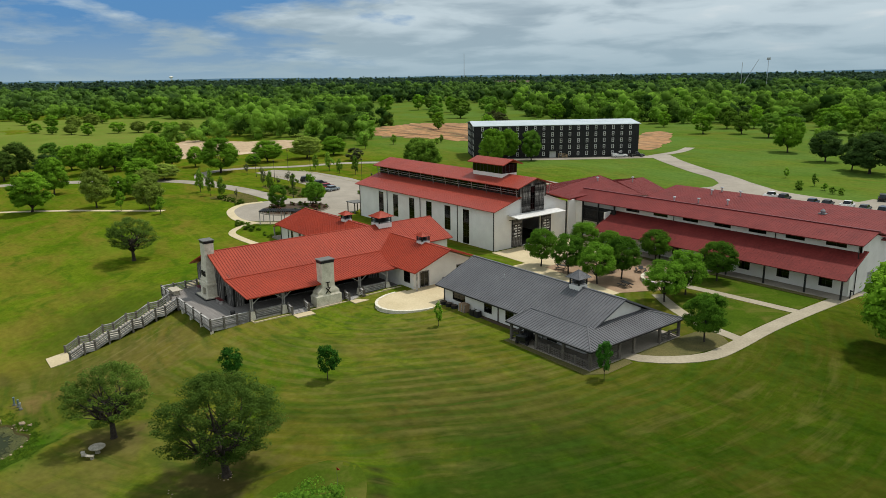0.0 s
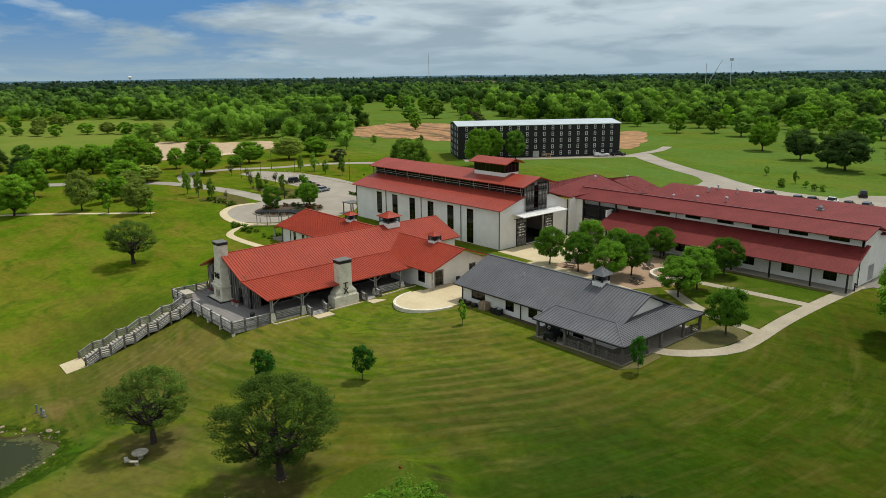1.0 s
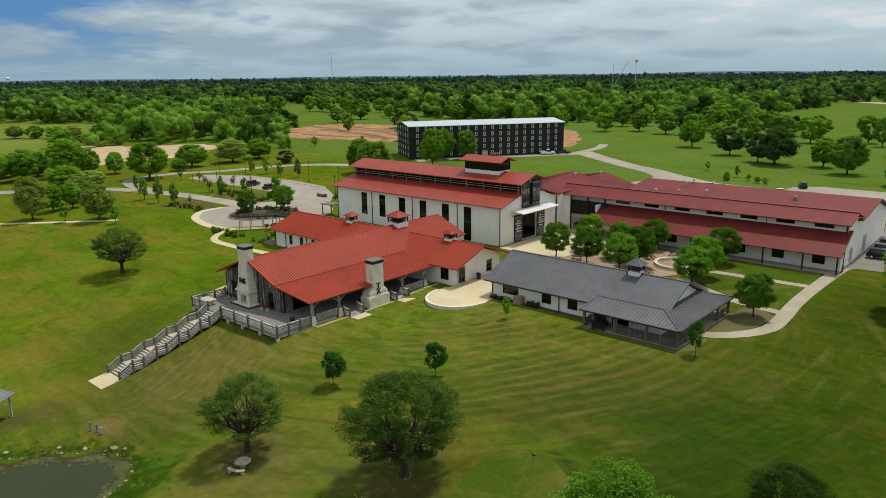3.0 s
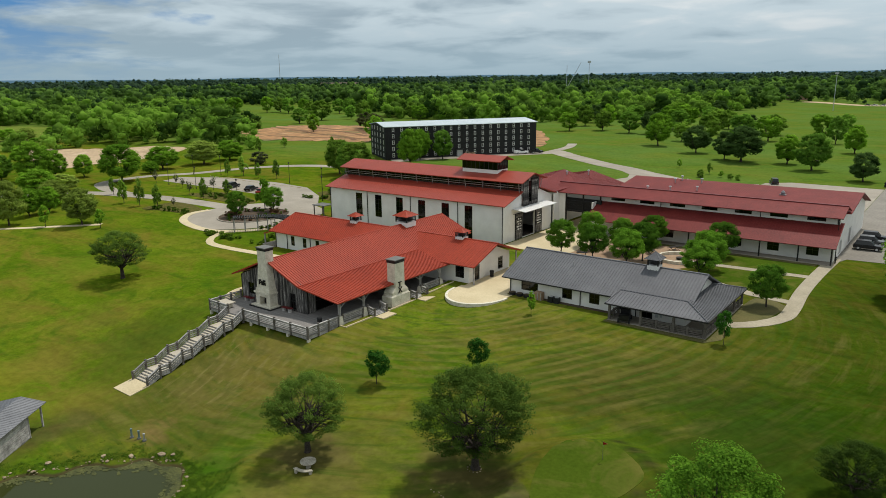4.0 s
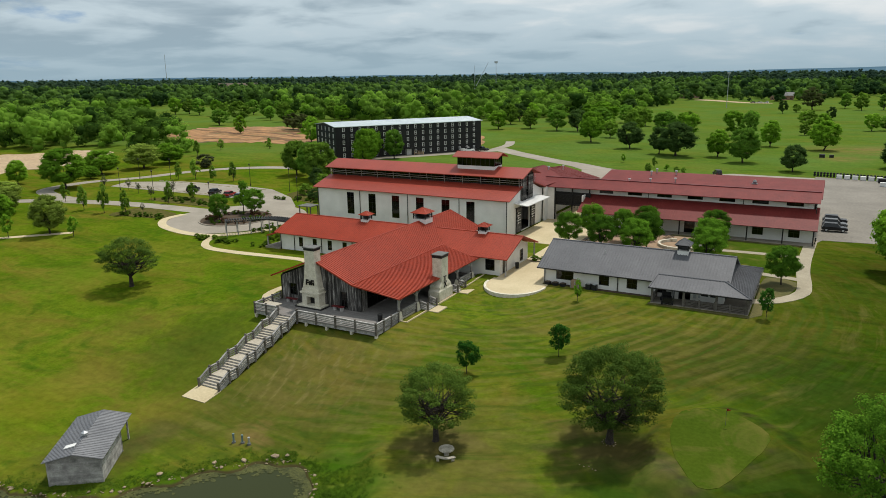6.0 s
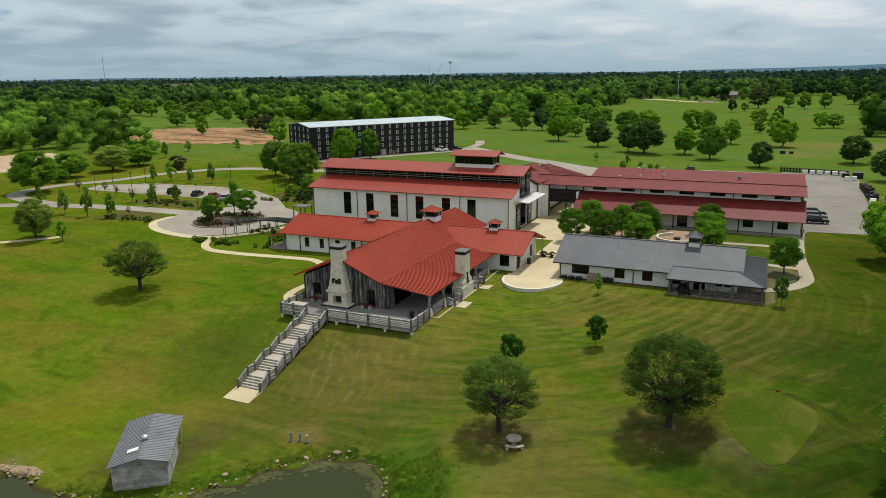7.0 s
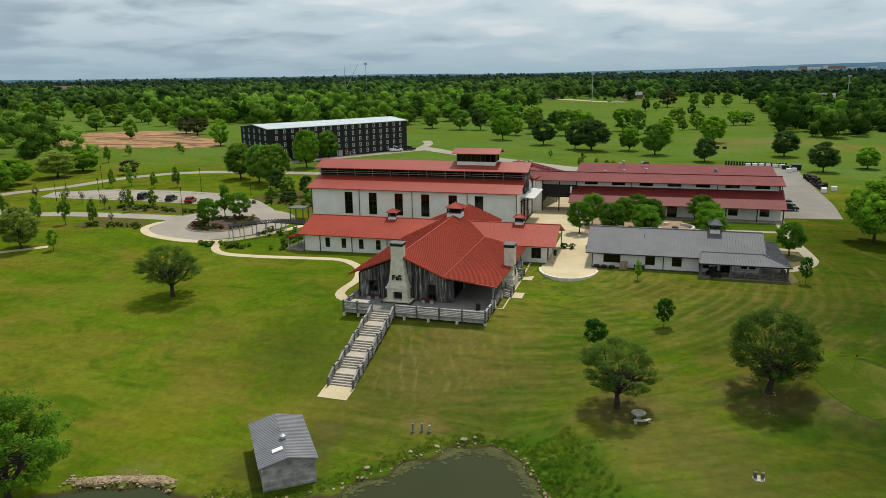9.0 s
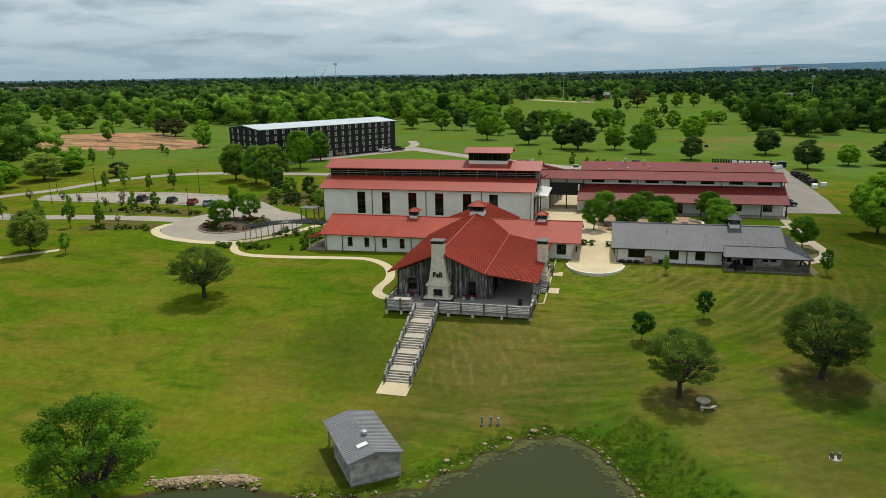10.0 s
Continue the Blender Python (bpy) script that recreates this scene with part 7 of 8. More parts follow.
tree("hero_round", -69.1, 12.95, 7.5, 10.2, "open-crowned oak beside the stone bench")
tree("hero_oak", -53.95, 18.35, 9.1, 12.4, "broad dark oak ringed with stones")
tree("sapling", -72.5, 26.2, 3.9, 3.6, "small dense green young tree on the slope")
tree("sapling", -64.3, 33.8, 4.0, 3.2, "small dense green young tree on the slope")
tree("sapling", -44.0, 55.2, 4.2, 2.4, "slim young tree at the porch corner")
tree("slim_bright", -68.0, 51.9, 3.2, 1.6, "thin yellow-green sapling before the house")
tree("bright_b", -27.0, 86.2, 11.5, 12.0, "tall leafy tree beside the service yard")
tree("oak_a", -17.0, 112.0, 9.0, 12.0, "broad leafy tree beside the service yard")
tree("hero_bright", -119.9, -14.2, 10.4, 13.2, "large bright green tree on the pond bank")
tree("hero_bright", -32.9, 15.0, 10.0, 12.0, "large leafy green tree near the putting green")
tree("hero_oak", -26.8, 29.5, 4.7, 7.0, "round green tree near the putting green")
grove(["dark_a", "shrub", "dark_a", "shrub"], [(-166, 118, 6, 5), (-160, 113, 5, 6), (-154, 112, 5.5, 5), (-150, 106, 4.5, 5), (-146, 112, 6, 5), (-162, 108, 3, 5), (-155, 104, 2.6, 6), (-146, 100, 4, 4)], "dense evergreen shrub beside the barn", "barn shrubs", "shrub", "shrub")


# ---- far woods ----
def inside(poly, x, y):
    hit = False
    for (xa, ya), (xb, yb) in zip(poly, poly[1:] + poly[:1]):
        if (ya > y) != (yb > y) and x < (xb - xa) * (y - ya) / (yb - ya) + xa:
            hit = not hit
    return hit


COURSE_WEST = [(-262, -300), (-262, 100), (-300, 80), (-376, 106), (-332, 172), (-284, 160), (-262, 168), (-332, 208), (-362, 240), (-420, 262), (-640, 400), (-680, 480), (-560, 505), (-438, 425), (-345, 345), (-250, 356), (-228, 382), (-195, 418)]
COURSE_NORTH = [(-178, 452), (-176, 560), (-175, 605), (-160, 690), (-168, 742), (-120, 748), (-95, 735), (-32, 850), (26, 865), (28, 690), (15, 553), (2, 420), (0, 352), (-4, 316), (2, 298), (14, 299), (21, 292), (30, 306), (42, 330), (70, 326), (110, 200), (90, -300)]
PASTURE = [(-262, -300), (-262, 100), (-300, 80), (-376, 106), (-388, 135), (-404, 150), (-440, 172), (-510, 199), (-615, 151), (-671, 102), (-700, -300)]
YARD = [(58, 555), (100, 555), (108, 650), (64, 650)]
OPEN = [COURSE_WEST + COURSE_NORTH, PASTURE, YARD]


def woods(name, near, far, spacing, quads, size, height, label, seed, az=(66, 183), keep=1.0, mat="leaf_mixed", clumps=6):
    rng = np.random.default_rng(seed)
    spots = []
    step = spacing
    cx, cy = -60.0, 0.0
    r = near
    while r < far:
        a0, a1 = radians(az[0]), radians(az[1])
        n = int(r * (a1 - a0) / step)
        for i in range(n):
            a = a0 + (a1 - a0) * (i + rng.uniform(-0.5, 1.5)) / n
            q = r + rng.uniform(-1.0, 1.0) * step
            x, y = cx + q * math.cos(a), cy + q * math.sin(a)
            if any(inside(p, x, y) for p in OPEN) or rng.random() > keep:
                continue
            spots.append((x, y))
        r += step * 0.9
    allv, hearts_v, hearts_f, tints, heart_tints, base = [], [], [], [], [], 0
    for x, y in spots:
        stand = 0.5 + 0.5 * noise.noise((x / 90.0, y / 90.0, seed))
        big_ = math.exp(0.30 * rng.normal())
        h = height * min(1.5, max(0.5, big_)) * (0.70 + 0.5 * stand)
        w_ = height * min(1.7, max(0.55, big_ * rng.uniform(0.9, 1.25)))
        if x < -262 and y < 150 and x > -400:
            h, w_ = h * 0.62, w_ * 0.8
        k = clumps
        z = H(x, y)
        t_ = rng.uniform(0.10, 0.82, k)
        a_ = rng.uniform(0, 6.283, k)
        k_ = 0.33 * w_ * np.sqrt(rng.uniform(0.15, 1.0, k)) * np.sqrt(np.clip(1 - (1.9 * t_ - 0.75) ** 2, 0.05, 1))
        c = np.stack([x + k_ * np.cos(a_), y + k_ * np.sin(a_), z + h * t_], axis=1)
        c[0] = (x, y, z + h * 0.50)
        rad = rng.uniform(0.15, 0.24, k) * w_
        rad[0] = 0.31 * w_
        tint = min(1.0, max(0.0, 0.44 + 0.42 * rng.normal() + 0.6 * (stand - 0.5))) - 0.34
        tint += 0.26 * ss((-240 - x) / 60) * ss((240 - y) / 80) - 0.38 * ss((x + 70) / 50)      # crowns lighter to the west, darker to the east
        v = leaf_cloud(rng, c, rad, quads, size, 0.85, np.array([x, y, z + h * 0.25]), 0.22)
        allv.append(v)
        tints.append(np.full(len(v), tint))
        hv, hf = clump_hearts(rng, c, rad, 0.66, 0.85)
        hearts_v.append(hv)
        hearts_f.append(hf + base)
        base += len(hv)
        heart_tints.append(np.full(len(hv), tint))
    me = quad_mesh(name, np.concatenate(allv), M[mat], (np.concatenate(hearts_v), np.concatenate(hearts_f)), np.concatenate(tints + heart_tints))
    ob = new(name, me)
    tagged(ob, label, "woods", "", "stuff")


woods("near_woods", 200, 640, 11.5, 470, 0.78, 12.5, "dense mixed green woods beyond the lawns", 31, clumps=9)
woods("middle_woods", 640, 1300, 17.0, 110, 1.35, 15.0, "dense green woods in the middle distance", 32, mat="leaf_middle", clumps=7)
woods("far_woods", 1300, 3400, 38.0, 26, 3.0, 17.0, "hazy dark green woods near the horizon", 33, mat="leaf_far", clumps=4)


def far_ridge():
    verts, faces = [], []
    n = 260
    for i in range(n + 1):
        a = radians(40 + 160 * i / n)
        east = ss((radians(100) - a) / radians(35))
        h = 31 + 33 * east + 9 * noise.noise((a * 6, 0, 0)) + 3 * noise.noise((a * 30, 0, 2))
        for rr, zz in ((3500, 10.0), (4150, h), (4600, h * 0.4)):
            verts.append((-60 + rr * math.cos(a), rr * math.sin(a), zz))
    for i in range(n):
        b = i * 3
        faces += [(b, b + 3, b + 4, b + 1), (b + 1, b + 4, b + 5, b + 2)]
    tagged(raw("backdrop", verts, faces, M["ridge"], None, "", True), "low wooded ridge on the horizon, coloured haze blue", "hills", "", "structure")


far_ridge()


# ---- drive island, beds, pergola ----
patch("planting_bed", ell(-155.5, 75.5, 7.3, 8.2), M["mulch"], "mulched island bed in the turning loop", "planting bed", 0.16, True)
patch("planting_bed", [(-187, 66), (-180, 67.2), (-172.5, 68), (-170.5, 71), (-172, 73.5), (-178, 75), (-187, 75.5)], M["weeds"], "scrubby planting bed beside the drive", "planting bed", 0.05, True, ragged=1.2)
patch("planting_bed", [(-196, 85), (-180, 83.5), (-171, 83.2), (-168.5, 86), (-176, 91), (-190, 92)], M["weeds"], "scrubby planting bed beside the parking lot", "planting bed", 0.045, True, ragged=1.2)
patch("planting_bed", [(-150, 103), (-152, 98), (-160, 101), (-168, 107), (-168, 120), (-146, 118), (-142, 100), (-143, 90)], M["weeds"], "shaded shrub bed beside the barn", "planting bed", 0.05)


def island_kerb():
    pts = ell(-155.5, 75.5, 7.6, 8.5, 40)
    T = thing("kerb", "low pale concrete kerb round the island", "kerb", (-155.5, 75.5, 3), kind="structure")
    for i in range(40):
        (xa, ya), (xb, yb) = pts[i], pts[(i + 1) % 40]
        d = Vector((xa + 155.5, ya - 75.5, 0)).normalized() * 0.14
        bm = bmesh.new()
        prism(bm, [(xa - d.x, ya - d.y, 2.9), (xa + d.x, ya + d.y, 2.9), (xb + d.x, yb + d.y, 2.9), (xb - d.x, yb - d.y, 2.9)], (0, 0, 0.32))
        part("kerb_stone", bm, M["concrete"], T)


island_kerb()


def wheel_stops():
    bm = bmesh.new()
    vs = box(bm, -0.9, 0.9, -0.09, 0.09, 0.0, 0.15)
    for v in vs[4:]:
        v.co.y *= 0.6
    me = bpy.data.meshes.new("wheel_stop")
    bm.to_mesh(me)
    bm.free()
    me.materials.append(M["tan"])
    for x0, x1, ya, yb in ((-221, -176, 110.4, 110.0), (-222, -177, 98.3, 97.6)):
        k = int((x1 - x0) / 2.75)
        for i in range(k):
            x, y = x0 + (x1 - x0) * i / k, ya + (yb - ya) * i / k
            ob = new("wheel_stop", me)
            ob.matrix_basis = Matrix.Translation((x, y, H(x, y) + 0.05)) @ Matrix.Rotation(radians(-1), 4, "Z")
            tagged(ob, "pale concrete wheel stop at a parking bay", "wheel stop", "wheel stops")


wheel_stops()
TREES["bed_red"] = tree_meshes(41, "round", 0.0, 14, 260, 0.16, M["flower"], 0.02)
TREES["bed_green"] = tree_meshes(42, "round", 0.0, 14, 260, 0.16, M["leaf_weed"], 0.02)
bed_rnd = random.Random(9)
for i in range(64):
    a, k = bed_rnd.uniform(0, 6.28), bed_rnd.uniform(0.55, 0.97)
    tree("bed_red" if bed_rnd.random() < 0.45 else "bed_green", -155.5 + 7.2 * k * math.cos(a), 75.5 + 8.1 * k * math.sin(a), bed_rnd.uniform(0.6, 1.1), bed_rnd.uniform(0.9, 1.7), "low shrub in the mulched island", "shrub", "island shrubs", "shrub", -0.1)
for n_, (xa, xb, ya, yb) in ((26, (-186, -171.5, 67.0, 69.6)), (44, (-194, -170, 84.5, 90)), (26, (-150, -139.5, 57.6, 60.0)), (22, (-142.5, -134, 66.5, 72.5)), (30, (-166, -146, 99, 104)), (20, (-134.5, -131.6, 58, 67))):
    for i in range(n_):
        tree("bed_green", bed_rnd.uniform(xa, xb), bed_rnd.uniform(ya, yb), bed_rnd.uniform(0.4, 0.9), bed_rnd.uniform(0.8, 1.8), "low scrubby green bedding shrub", "shrub", "bedding shrubs", "shrub", -0.05)
for x, y, w_ in ((-81.3, 69.6, 2.2), (-79.8, 69.5, 1.8), (-76.9, 68.9, 1.6)):
    tree("bed_green", x, y, 0.9, w_, "clipped low hedge on the court", "hedge", "court hedges", "hedge", -0.1)


def pergola():
    P = thing("pergola", "curved dark metal pergola with a slatted roof", "pergola", (-141, 71, 3), kind="structure")
    line = catmull([(-145.6, 62.6, 0), (-143.2, 65.4, 0), (-141.2, 67.6, 0), (-139.0, 68.8, 0), (-135.5, 68.8, 0), (-131.2, 68.2, 0)], 0.45)
    top = 5.75
    for i in range(len(line) - 1):
        t = (line[i + 1] - line[i]).normalized()
        s = Vector((-t.y, t.x, 0))
        bm = bmesh.new()
        m = Matrix((s, t, Vector((0, 0, 1)))).transposed().to_4x4()
        m.translation = line[i] + Vector((0, 0, top))
        box(bm, -1.6, 1.6, -0.09, 0.09, 0.0, 0.16, m)
        part("slat", bm, M["dark"], P)
        if i % 5 == 0:
            for k in (-1.35, 1.35):
                q = line[i] + s * k
                bm = bmesh.new()
                tube(bm, (q.x, q.y, 2.8), (q.x, q.y, top), 0.09, 0.09, 8)
                part("post", bm, M["wood"], P)
    for k in (-1.35, 1.35):
        bm = bmesh.new()
        for i in range(len(line) - 1):
            t = (line[i + 1] - line[i]).normalized()
            s = Vector((-t.y, t.x, 0)) * k
            tube(bm, line[i] + s + Vector((0, 0, top - 0.1)), line[i + 1] + s + Vector((0, 0, top - 0.1)), 0.09, 0.09, 5)
        part("beam", bm, M["dark"], P)


pergola()


def entrance_canopy():
    K = thing("entrance_canopy", "small dark flat canopy on posts by the barn", "canopy", (-142, 85, 3), kind="structure")
    boxes("canopy_roof", [(-143.9, -140.2, 83.0, 86.2, 5.5, 5.66)], M["cap"], K)
    for x in (-143.6, -140.5):
        for y in (83.3, 85.9):
            boxes("post", [(x - 0.1, x + 0.1, y - 0.1, y + 0.1, 2.9, 5.5)], M["post"], K)


entrance_canopy()


def lamp_post(x, y, h=6.0):
    L = thing("street_lamp", "slim dark lamp post beside the paving", "lamp", (x, y, H(x, y)), "lamp posts")
    z = H(x, y)
    bm = bmesh.new()
    tube(bm, (x, y, z - 0.1), (x, y, z + 0.5), 0.14, 0.12, 8)
    tube(bm, (x, y, z + 0.5), (x, y, z + h), 0.07, 0.05, 8)
    part("post", bm, M["dark"], L)
    bm = bmesh.new()
    tube(bm, (x, y, z + h), (x, y, z + h + 0.35), 0.16, 0.22, 8)
    tube(bm, (x, y, z + h + 0.35), (x, y, z + h + 0.5), 0.24, 0.05, 8)
    part("lantern", bm, M["dark"], L)


for x, y in ((-231, 110.5), (-203, 92.4), (-188, 114.5), (-170, 110.8), (-171.4, 83), (-156.9, 98.5), (-217, 92.5), (-221, 114)):
    lamp_post(x, y)


# ---- vehicles ----
def car_paint(name, c, metal=0.3):
    return material(name, [tuple(v * 0.9 for v in c), c], 1.0, 0.32, metal, 0.0, 20.0, 0.04, spec=0.4)


PAINT = {"black": car_paint("black_paint", (0.015, 0.015, 0.017)), "red": car_paint("red_paint", (0.32, 0.018, 0.015)), "white": car_paint("white_paint", (0.70, 0.70, 0.70), 0.0), "blue": car_paint("blue_paint", (0.03, 0.05, 0.10)), "silver": car_paint("silver_paint", (0.28, 0.33, 0.37)), "grey": car_paint("grey_paint", (0.10, 0.105, 0.11))}


def vehicle(kind, colour, x, y, turn, label, group="parked cars"):
    z = H(x, y) + 0.06
    V = thing({"pickup": "pickup_truck"}.get(kind, "car"), label, "pickup" if kind == "pickup" else "car", (0, 0, 0), group)
    V.matrix_basis = Matrix.Translation((x, y, z)) @ Matrix.Rotation(radians(turn), 4, "Z")

    def child(name, bm, mat, up=None, lab=""):
        o = part(name, bm, mat, None, lab)
        o.parent = up or V
        return o
    L2, W2 = (2.75, 0.98) if kind == "pickup" else (2.3, 0.92)
    hood, belt, top = (1.05, 1.1, 1.85) if kind == "pickup" else ((0.95, 1.0, 1.68) if kind == "suv" else (0.85, 0.92, 1.45))
    prof = [(-L2, 0.35), (-L2, belt * 0.92), (-L2 + 0.25, belt), (0.75, belt), (L2 - 0.2, hood), (L2, hood * 0.72), (L2, 0.35)]
    bm = bmesh.new()
    prism(bm, [(a, -W2, b) for a, b in prof], (0, 2 * W2, 0))
    bmesh.ops.recalc_face_normals(bm, faces=bm.faces)
    bmesh.ops.bevel(bm, geom=[e for e in bm.edges], offset=0.13, segments=3, affect="EDGES")
    body = child("body", bm, PAINT[colour])
    c0, c1 = {"pickup": (-0.55, 1.15), "suv": (-2.1, 1.0), "car": (-1.65, 0.95)}[kind]
    bm = bmesh.new()
    vs = box(bm, c0, c1, -W2 + 0.08, W2 - 0.08, belt, top)
    for v in vs[4:]:
        v.co.x = c0 + 0.28 if v.co.x < 0 else c1 - 0.62
        v.co.y *= 0.84
    child("cabin", bm, M["glass_dark"], body, "tinted glass cabin")
    bm = bmesh.new()
    box(bm, c0 + 0.24, c1 - 0.58, -W2 * 0.80, W2 * 0.80, top - 0.03, top + 0.05)
    bmesh.ops.bevel(bm, geom=[e for e in bm.edges], offset=0.02, segments=1, affect="EDGES")
    child("roof", bm, PAINT[colour], body)
    if kind == "pickup":
        bm = bmesh.new()
        for a in (((-L2 + 0.1, -0.75), (-W2, -W2 + 0.1)), ((-L2 + 0.1, -0.75), (W2 - 0.1, W2)), ((-L2, -L2 + 0.1), (-W2, W2))):
            box(bm, a[0][0], a[0][1], a[1][0], a[1][1], belt, belt + 0.3)
        child("bed_side", bm, PAINT[colour], body)
    for sx in (-1, 1):
        for sy in (-1, 1):
            bm = bmesh.new()
            tube(bm, (sx * L2 * 0.62, sy * (W2 - 0.18), 0.36), (sx * L2 * 0.62, sy * (W2 + 0.02), 0.36), 0.36, 0.36, 14)
            wh = child("wheel", bm, M["rubber"])
            bm = bmesh.new()
            tube(bm, (sx * L2 * 0.62, sy * (W2 + 0.02), 0.36), (sx * L2 * 0.62, sy * (W2 + 0.035), 0.36), 0.22, 0.18, 10)
            child("rim", bm, M["steel"], wh)
    for sy in (-1, 1):
        bm = bmesh.new()
        box(bm, L2 - 0.02, L2 + 0.015, sy * 0.62 - 0.16, sy * 0.62 + 0.16, hood * 0.72, hood * 0.72 + 0.14)
        child("headlight", bm, M["trim"], body)
        bm = bmesh.new()
        box(bm, -L2 - 0.015, -L2 + 0.02, sy * 0.66 - 0.14, sy * 0.66 + 0.14, belt * 0.72, belt * 0.72 + 0.16)
        child("tail_light", bm, M["maroon"], body)


M["glass_dark"] = material("tinted_glass", [(0.012, 0.014, 0.016), (0.016, 0.018, 0.02)], 1.0, 0.12, 0.0, 0.0, 20.0, 0.02, spec=0.4)
vehicle("suv", "black", -195.4, 99.6, 105, "black car parked in the lot")
vehicle("car", "black", -186.4, 99.0, 105, "black car parked in the lot")
vehicle("car", "red", -179.6, 97.6, 105, "red car parked in the lot")
vehicle("car", "silver", -174.6, 96.6, 105, "silver-blue car parked in the lot")
vehicle("pickup", "white", -163.4, 208.2, 55, "white pickup beside the black warehouse")
vehicle("pickup", "black", -159.6, 213.0, 55, "black pickup beside the black warehouse")
for i, k in enumerate(("black", "grey", "black")):
    vehicle("suv", k, -36.7, 116.0 + i * 4.4, 2, "dark car parked against the long barn")
for i, (k, c) in enumerate((("pickup", "white"), ("suv", "black"), ("car", "blue"), ("car", "black"), ("pickup", "white"), ("car", "grey"), ("suv", "blue"))):
    vehicle(k, c, (-87.6, -84.4, -77.3, -74.1, -69.5, -65.9, -61.8)[i], 171.6 + (i % 2) * 0.4, 96, "car parked along the service road")
for x, y, k, c in ((-104, 712, "pickup", "white"), (-98, 714, "suv", "white"), (-110, 716, "car", "grey")):
    vehicle(k, c, x, y, 170, "vehicle parked at the far building site", "site vehicles")
vehicle("suv", "black", -68.6, 188.6, 112, "black car out on the service road")


def golf_cart(x, y, turn):
    V = thing("golf_cart", "black golf cart parked under the porch", "golf cart")
    V.matrix_basis = Matrix.Translation((x, y, 3.06)) @ Matrix.Rotation(radians(turn), 4, "Z") @ Matrix.Scale(1.1, 4)

    def child(name, bm, mat):
        o = part(name, bm, mat, None)
        o.parent = V
    bm = bmesh.new()
    box(bm, -1.2, 1.1, -0.6, 0.6, 0.35, 0.55)
    box(bm, 0.55, 1.2, -0.58, 0.58, 0.5, 0.95)
    child("chassis", bm, PAINT["black"])
    bm = bmesh.new()
    box(bm, -0.45, 0.15, -0.55, 0.55, 0.55, 0.85)
    box(bm, -0.55, -0.42, -0.55, 0.55, 0.8, 1.3)
    child("seat", bm, M["rubber"])
    bm = bmesh.new()
    box(bm, -1.1, 0.75, -0.62, 0.62, 1.85, 1.93)
    child("canopy", bm, M["dark"])
    for a in (-1.0, 0.65):
        for b in (-0.55, 0.55):
            bm = bmesh.new()
            tube(bm, (a, b, 0.5), (a * 0.95, b, 1.86), 0.03, 0.03, 6)
            child("canopy_post", bm, M["dark"])
    for a in (-0.85, 0.85):
        for b in (-0.62, 0.62):
            bm = bmesh.new()
            tube(bm, (a, b - 0.1, 0.25), (a, b + 0.1, 0.25), 0.25, 0.25, 12)
            child("wheel", bm, M["rubber"])


golf_cart(-56.7, 56.35, -75)


# ---- courtyard furniture ----
def picnic_table(x, y, turn):
    V = thing("picnic_table", "dark picnic table with benches on the gravel", "picnic table", group="picnic tables")
    V.matrix_basis = Matrix.Translation((x, y, H(x, y) + 0.05)) @ Matrix.Rotation(radians(turn), 4, "Z")

    def child(name, bm, mat):
        o = part(name, bm, mat, None)
        o.parent = V
    bm = bmesh.new()
    box(bm, -0.9, 0.9, -0.38, 0.38, 0.70, 0.75)
    child("tabletop", bm, M["dark"])
    for s in (-1, 1):
        bm = bmesh.new()
        box(bm, -0.9, 0.9, s * 0.72 - 0.14, s * 0.72 + 0.14, 0.42, 0.46)
        child("bench", bm, M["dark"])
        bm = bmesh.new()
        tube(bm, (s * 0.65, -0.75, 0.0), (s * 0.65, 0.3, 0.70), 0.04, 0.04, 6)
        tube(bm, (s * 0.65, 0.75, 0.0), (s * 0.65, -0.3, 0.70), 0.04, 0.04, 6)
        child("leg", bm, M["dark"])


for i, (x, y) in enumerate(((-76.3, 83.6), (-77.2, 87.0), (-70.2, 87.5), (-67.0, 92.0), (-63.4, 83.5), (-73.5, 94.5), (-64.5, 96.5))):
    picnic_table(x, y, 20 + 37 * i)


def fire_ring():
    R = thing("fire_ring", "round tan stone seat wall with a fire bowl", "fire pit", (-61.5, 91, 3))
    for i in range(20):
        if i in (4, 5):
            continue
        a, b = 2 * math.pi * i / 20, 2 * math.pi * (i + 0.94) / 20
        q = [(-61.5 + r * math.cos(t), 91 + r * math.sin(t), 2.9) for r, t in ((3.4, a), (3.85, a), (3.85, b), (3.4, b))]
        bm = bmesh.new()
        prism(bm, q, (0, 0, 0.65))
        part("wall_stone", bm, M["stone"], R)
    bm = bmesh.new()
    tube(bm, (-61.5, 91, 2.95), (-61.5, 91, 3.4), 0.55, 0.7, 14)
    part("bowl", bm, M["dark"], R)


fire_ring()


# ---- things on the deck and by the walls ----
def deck_bench(x, y):
    B = thing("bench", "maroon slatted bench on round feet against the planks", "bench", (x, y, DECK_Z), "deck benches")
    for i in range(4):
        boxes("slat", [(x - 0.95, x + 0.95, y - 0.3 + i * 0.15, y - 0.18 + i * 0.15, DECK_Z + 0.52, DECK_Z + 0.60)], M["maroon"], B)
    for s in (-0.6, 0.6):
        bm = bmesh.new()
        tube(bm, (x + s, y, DECK_Z), (x + s, y, DECK_Z + 0.52), 0.30, 0.26, 12)
        part("foot", bm, M["wood"], B)


deck_bench(-104.4, 34.1)
deck_bench(-96.2, 34.1)


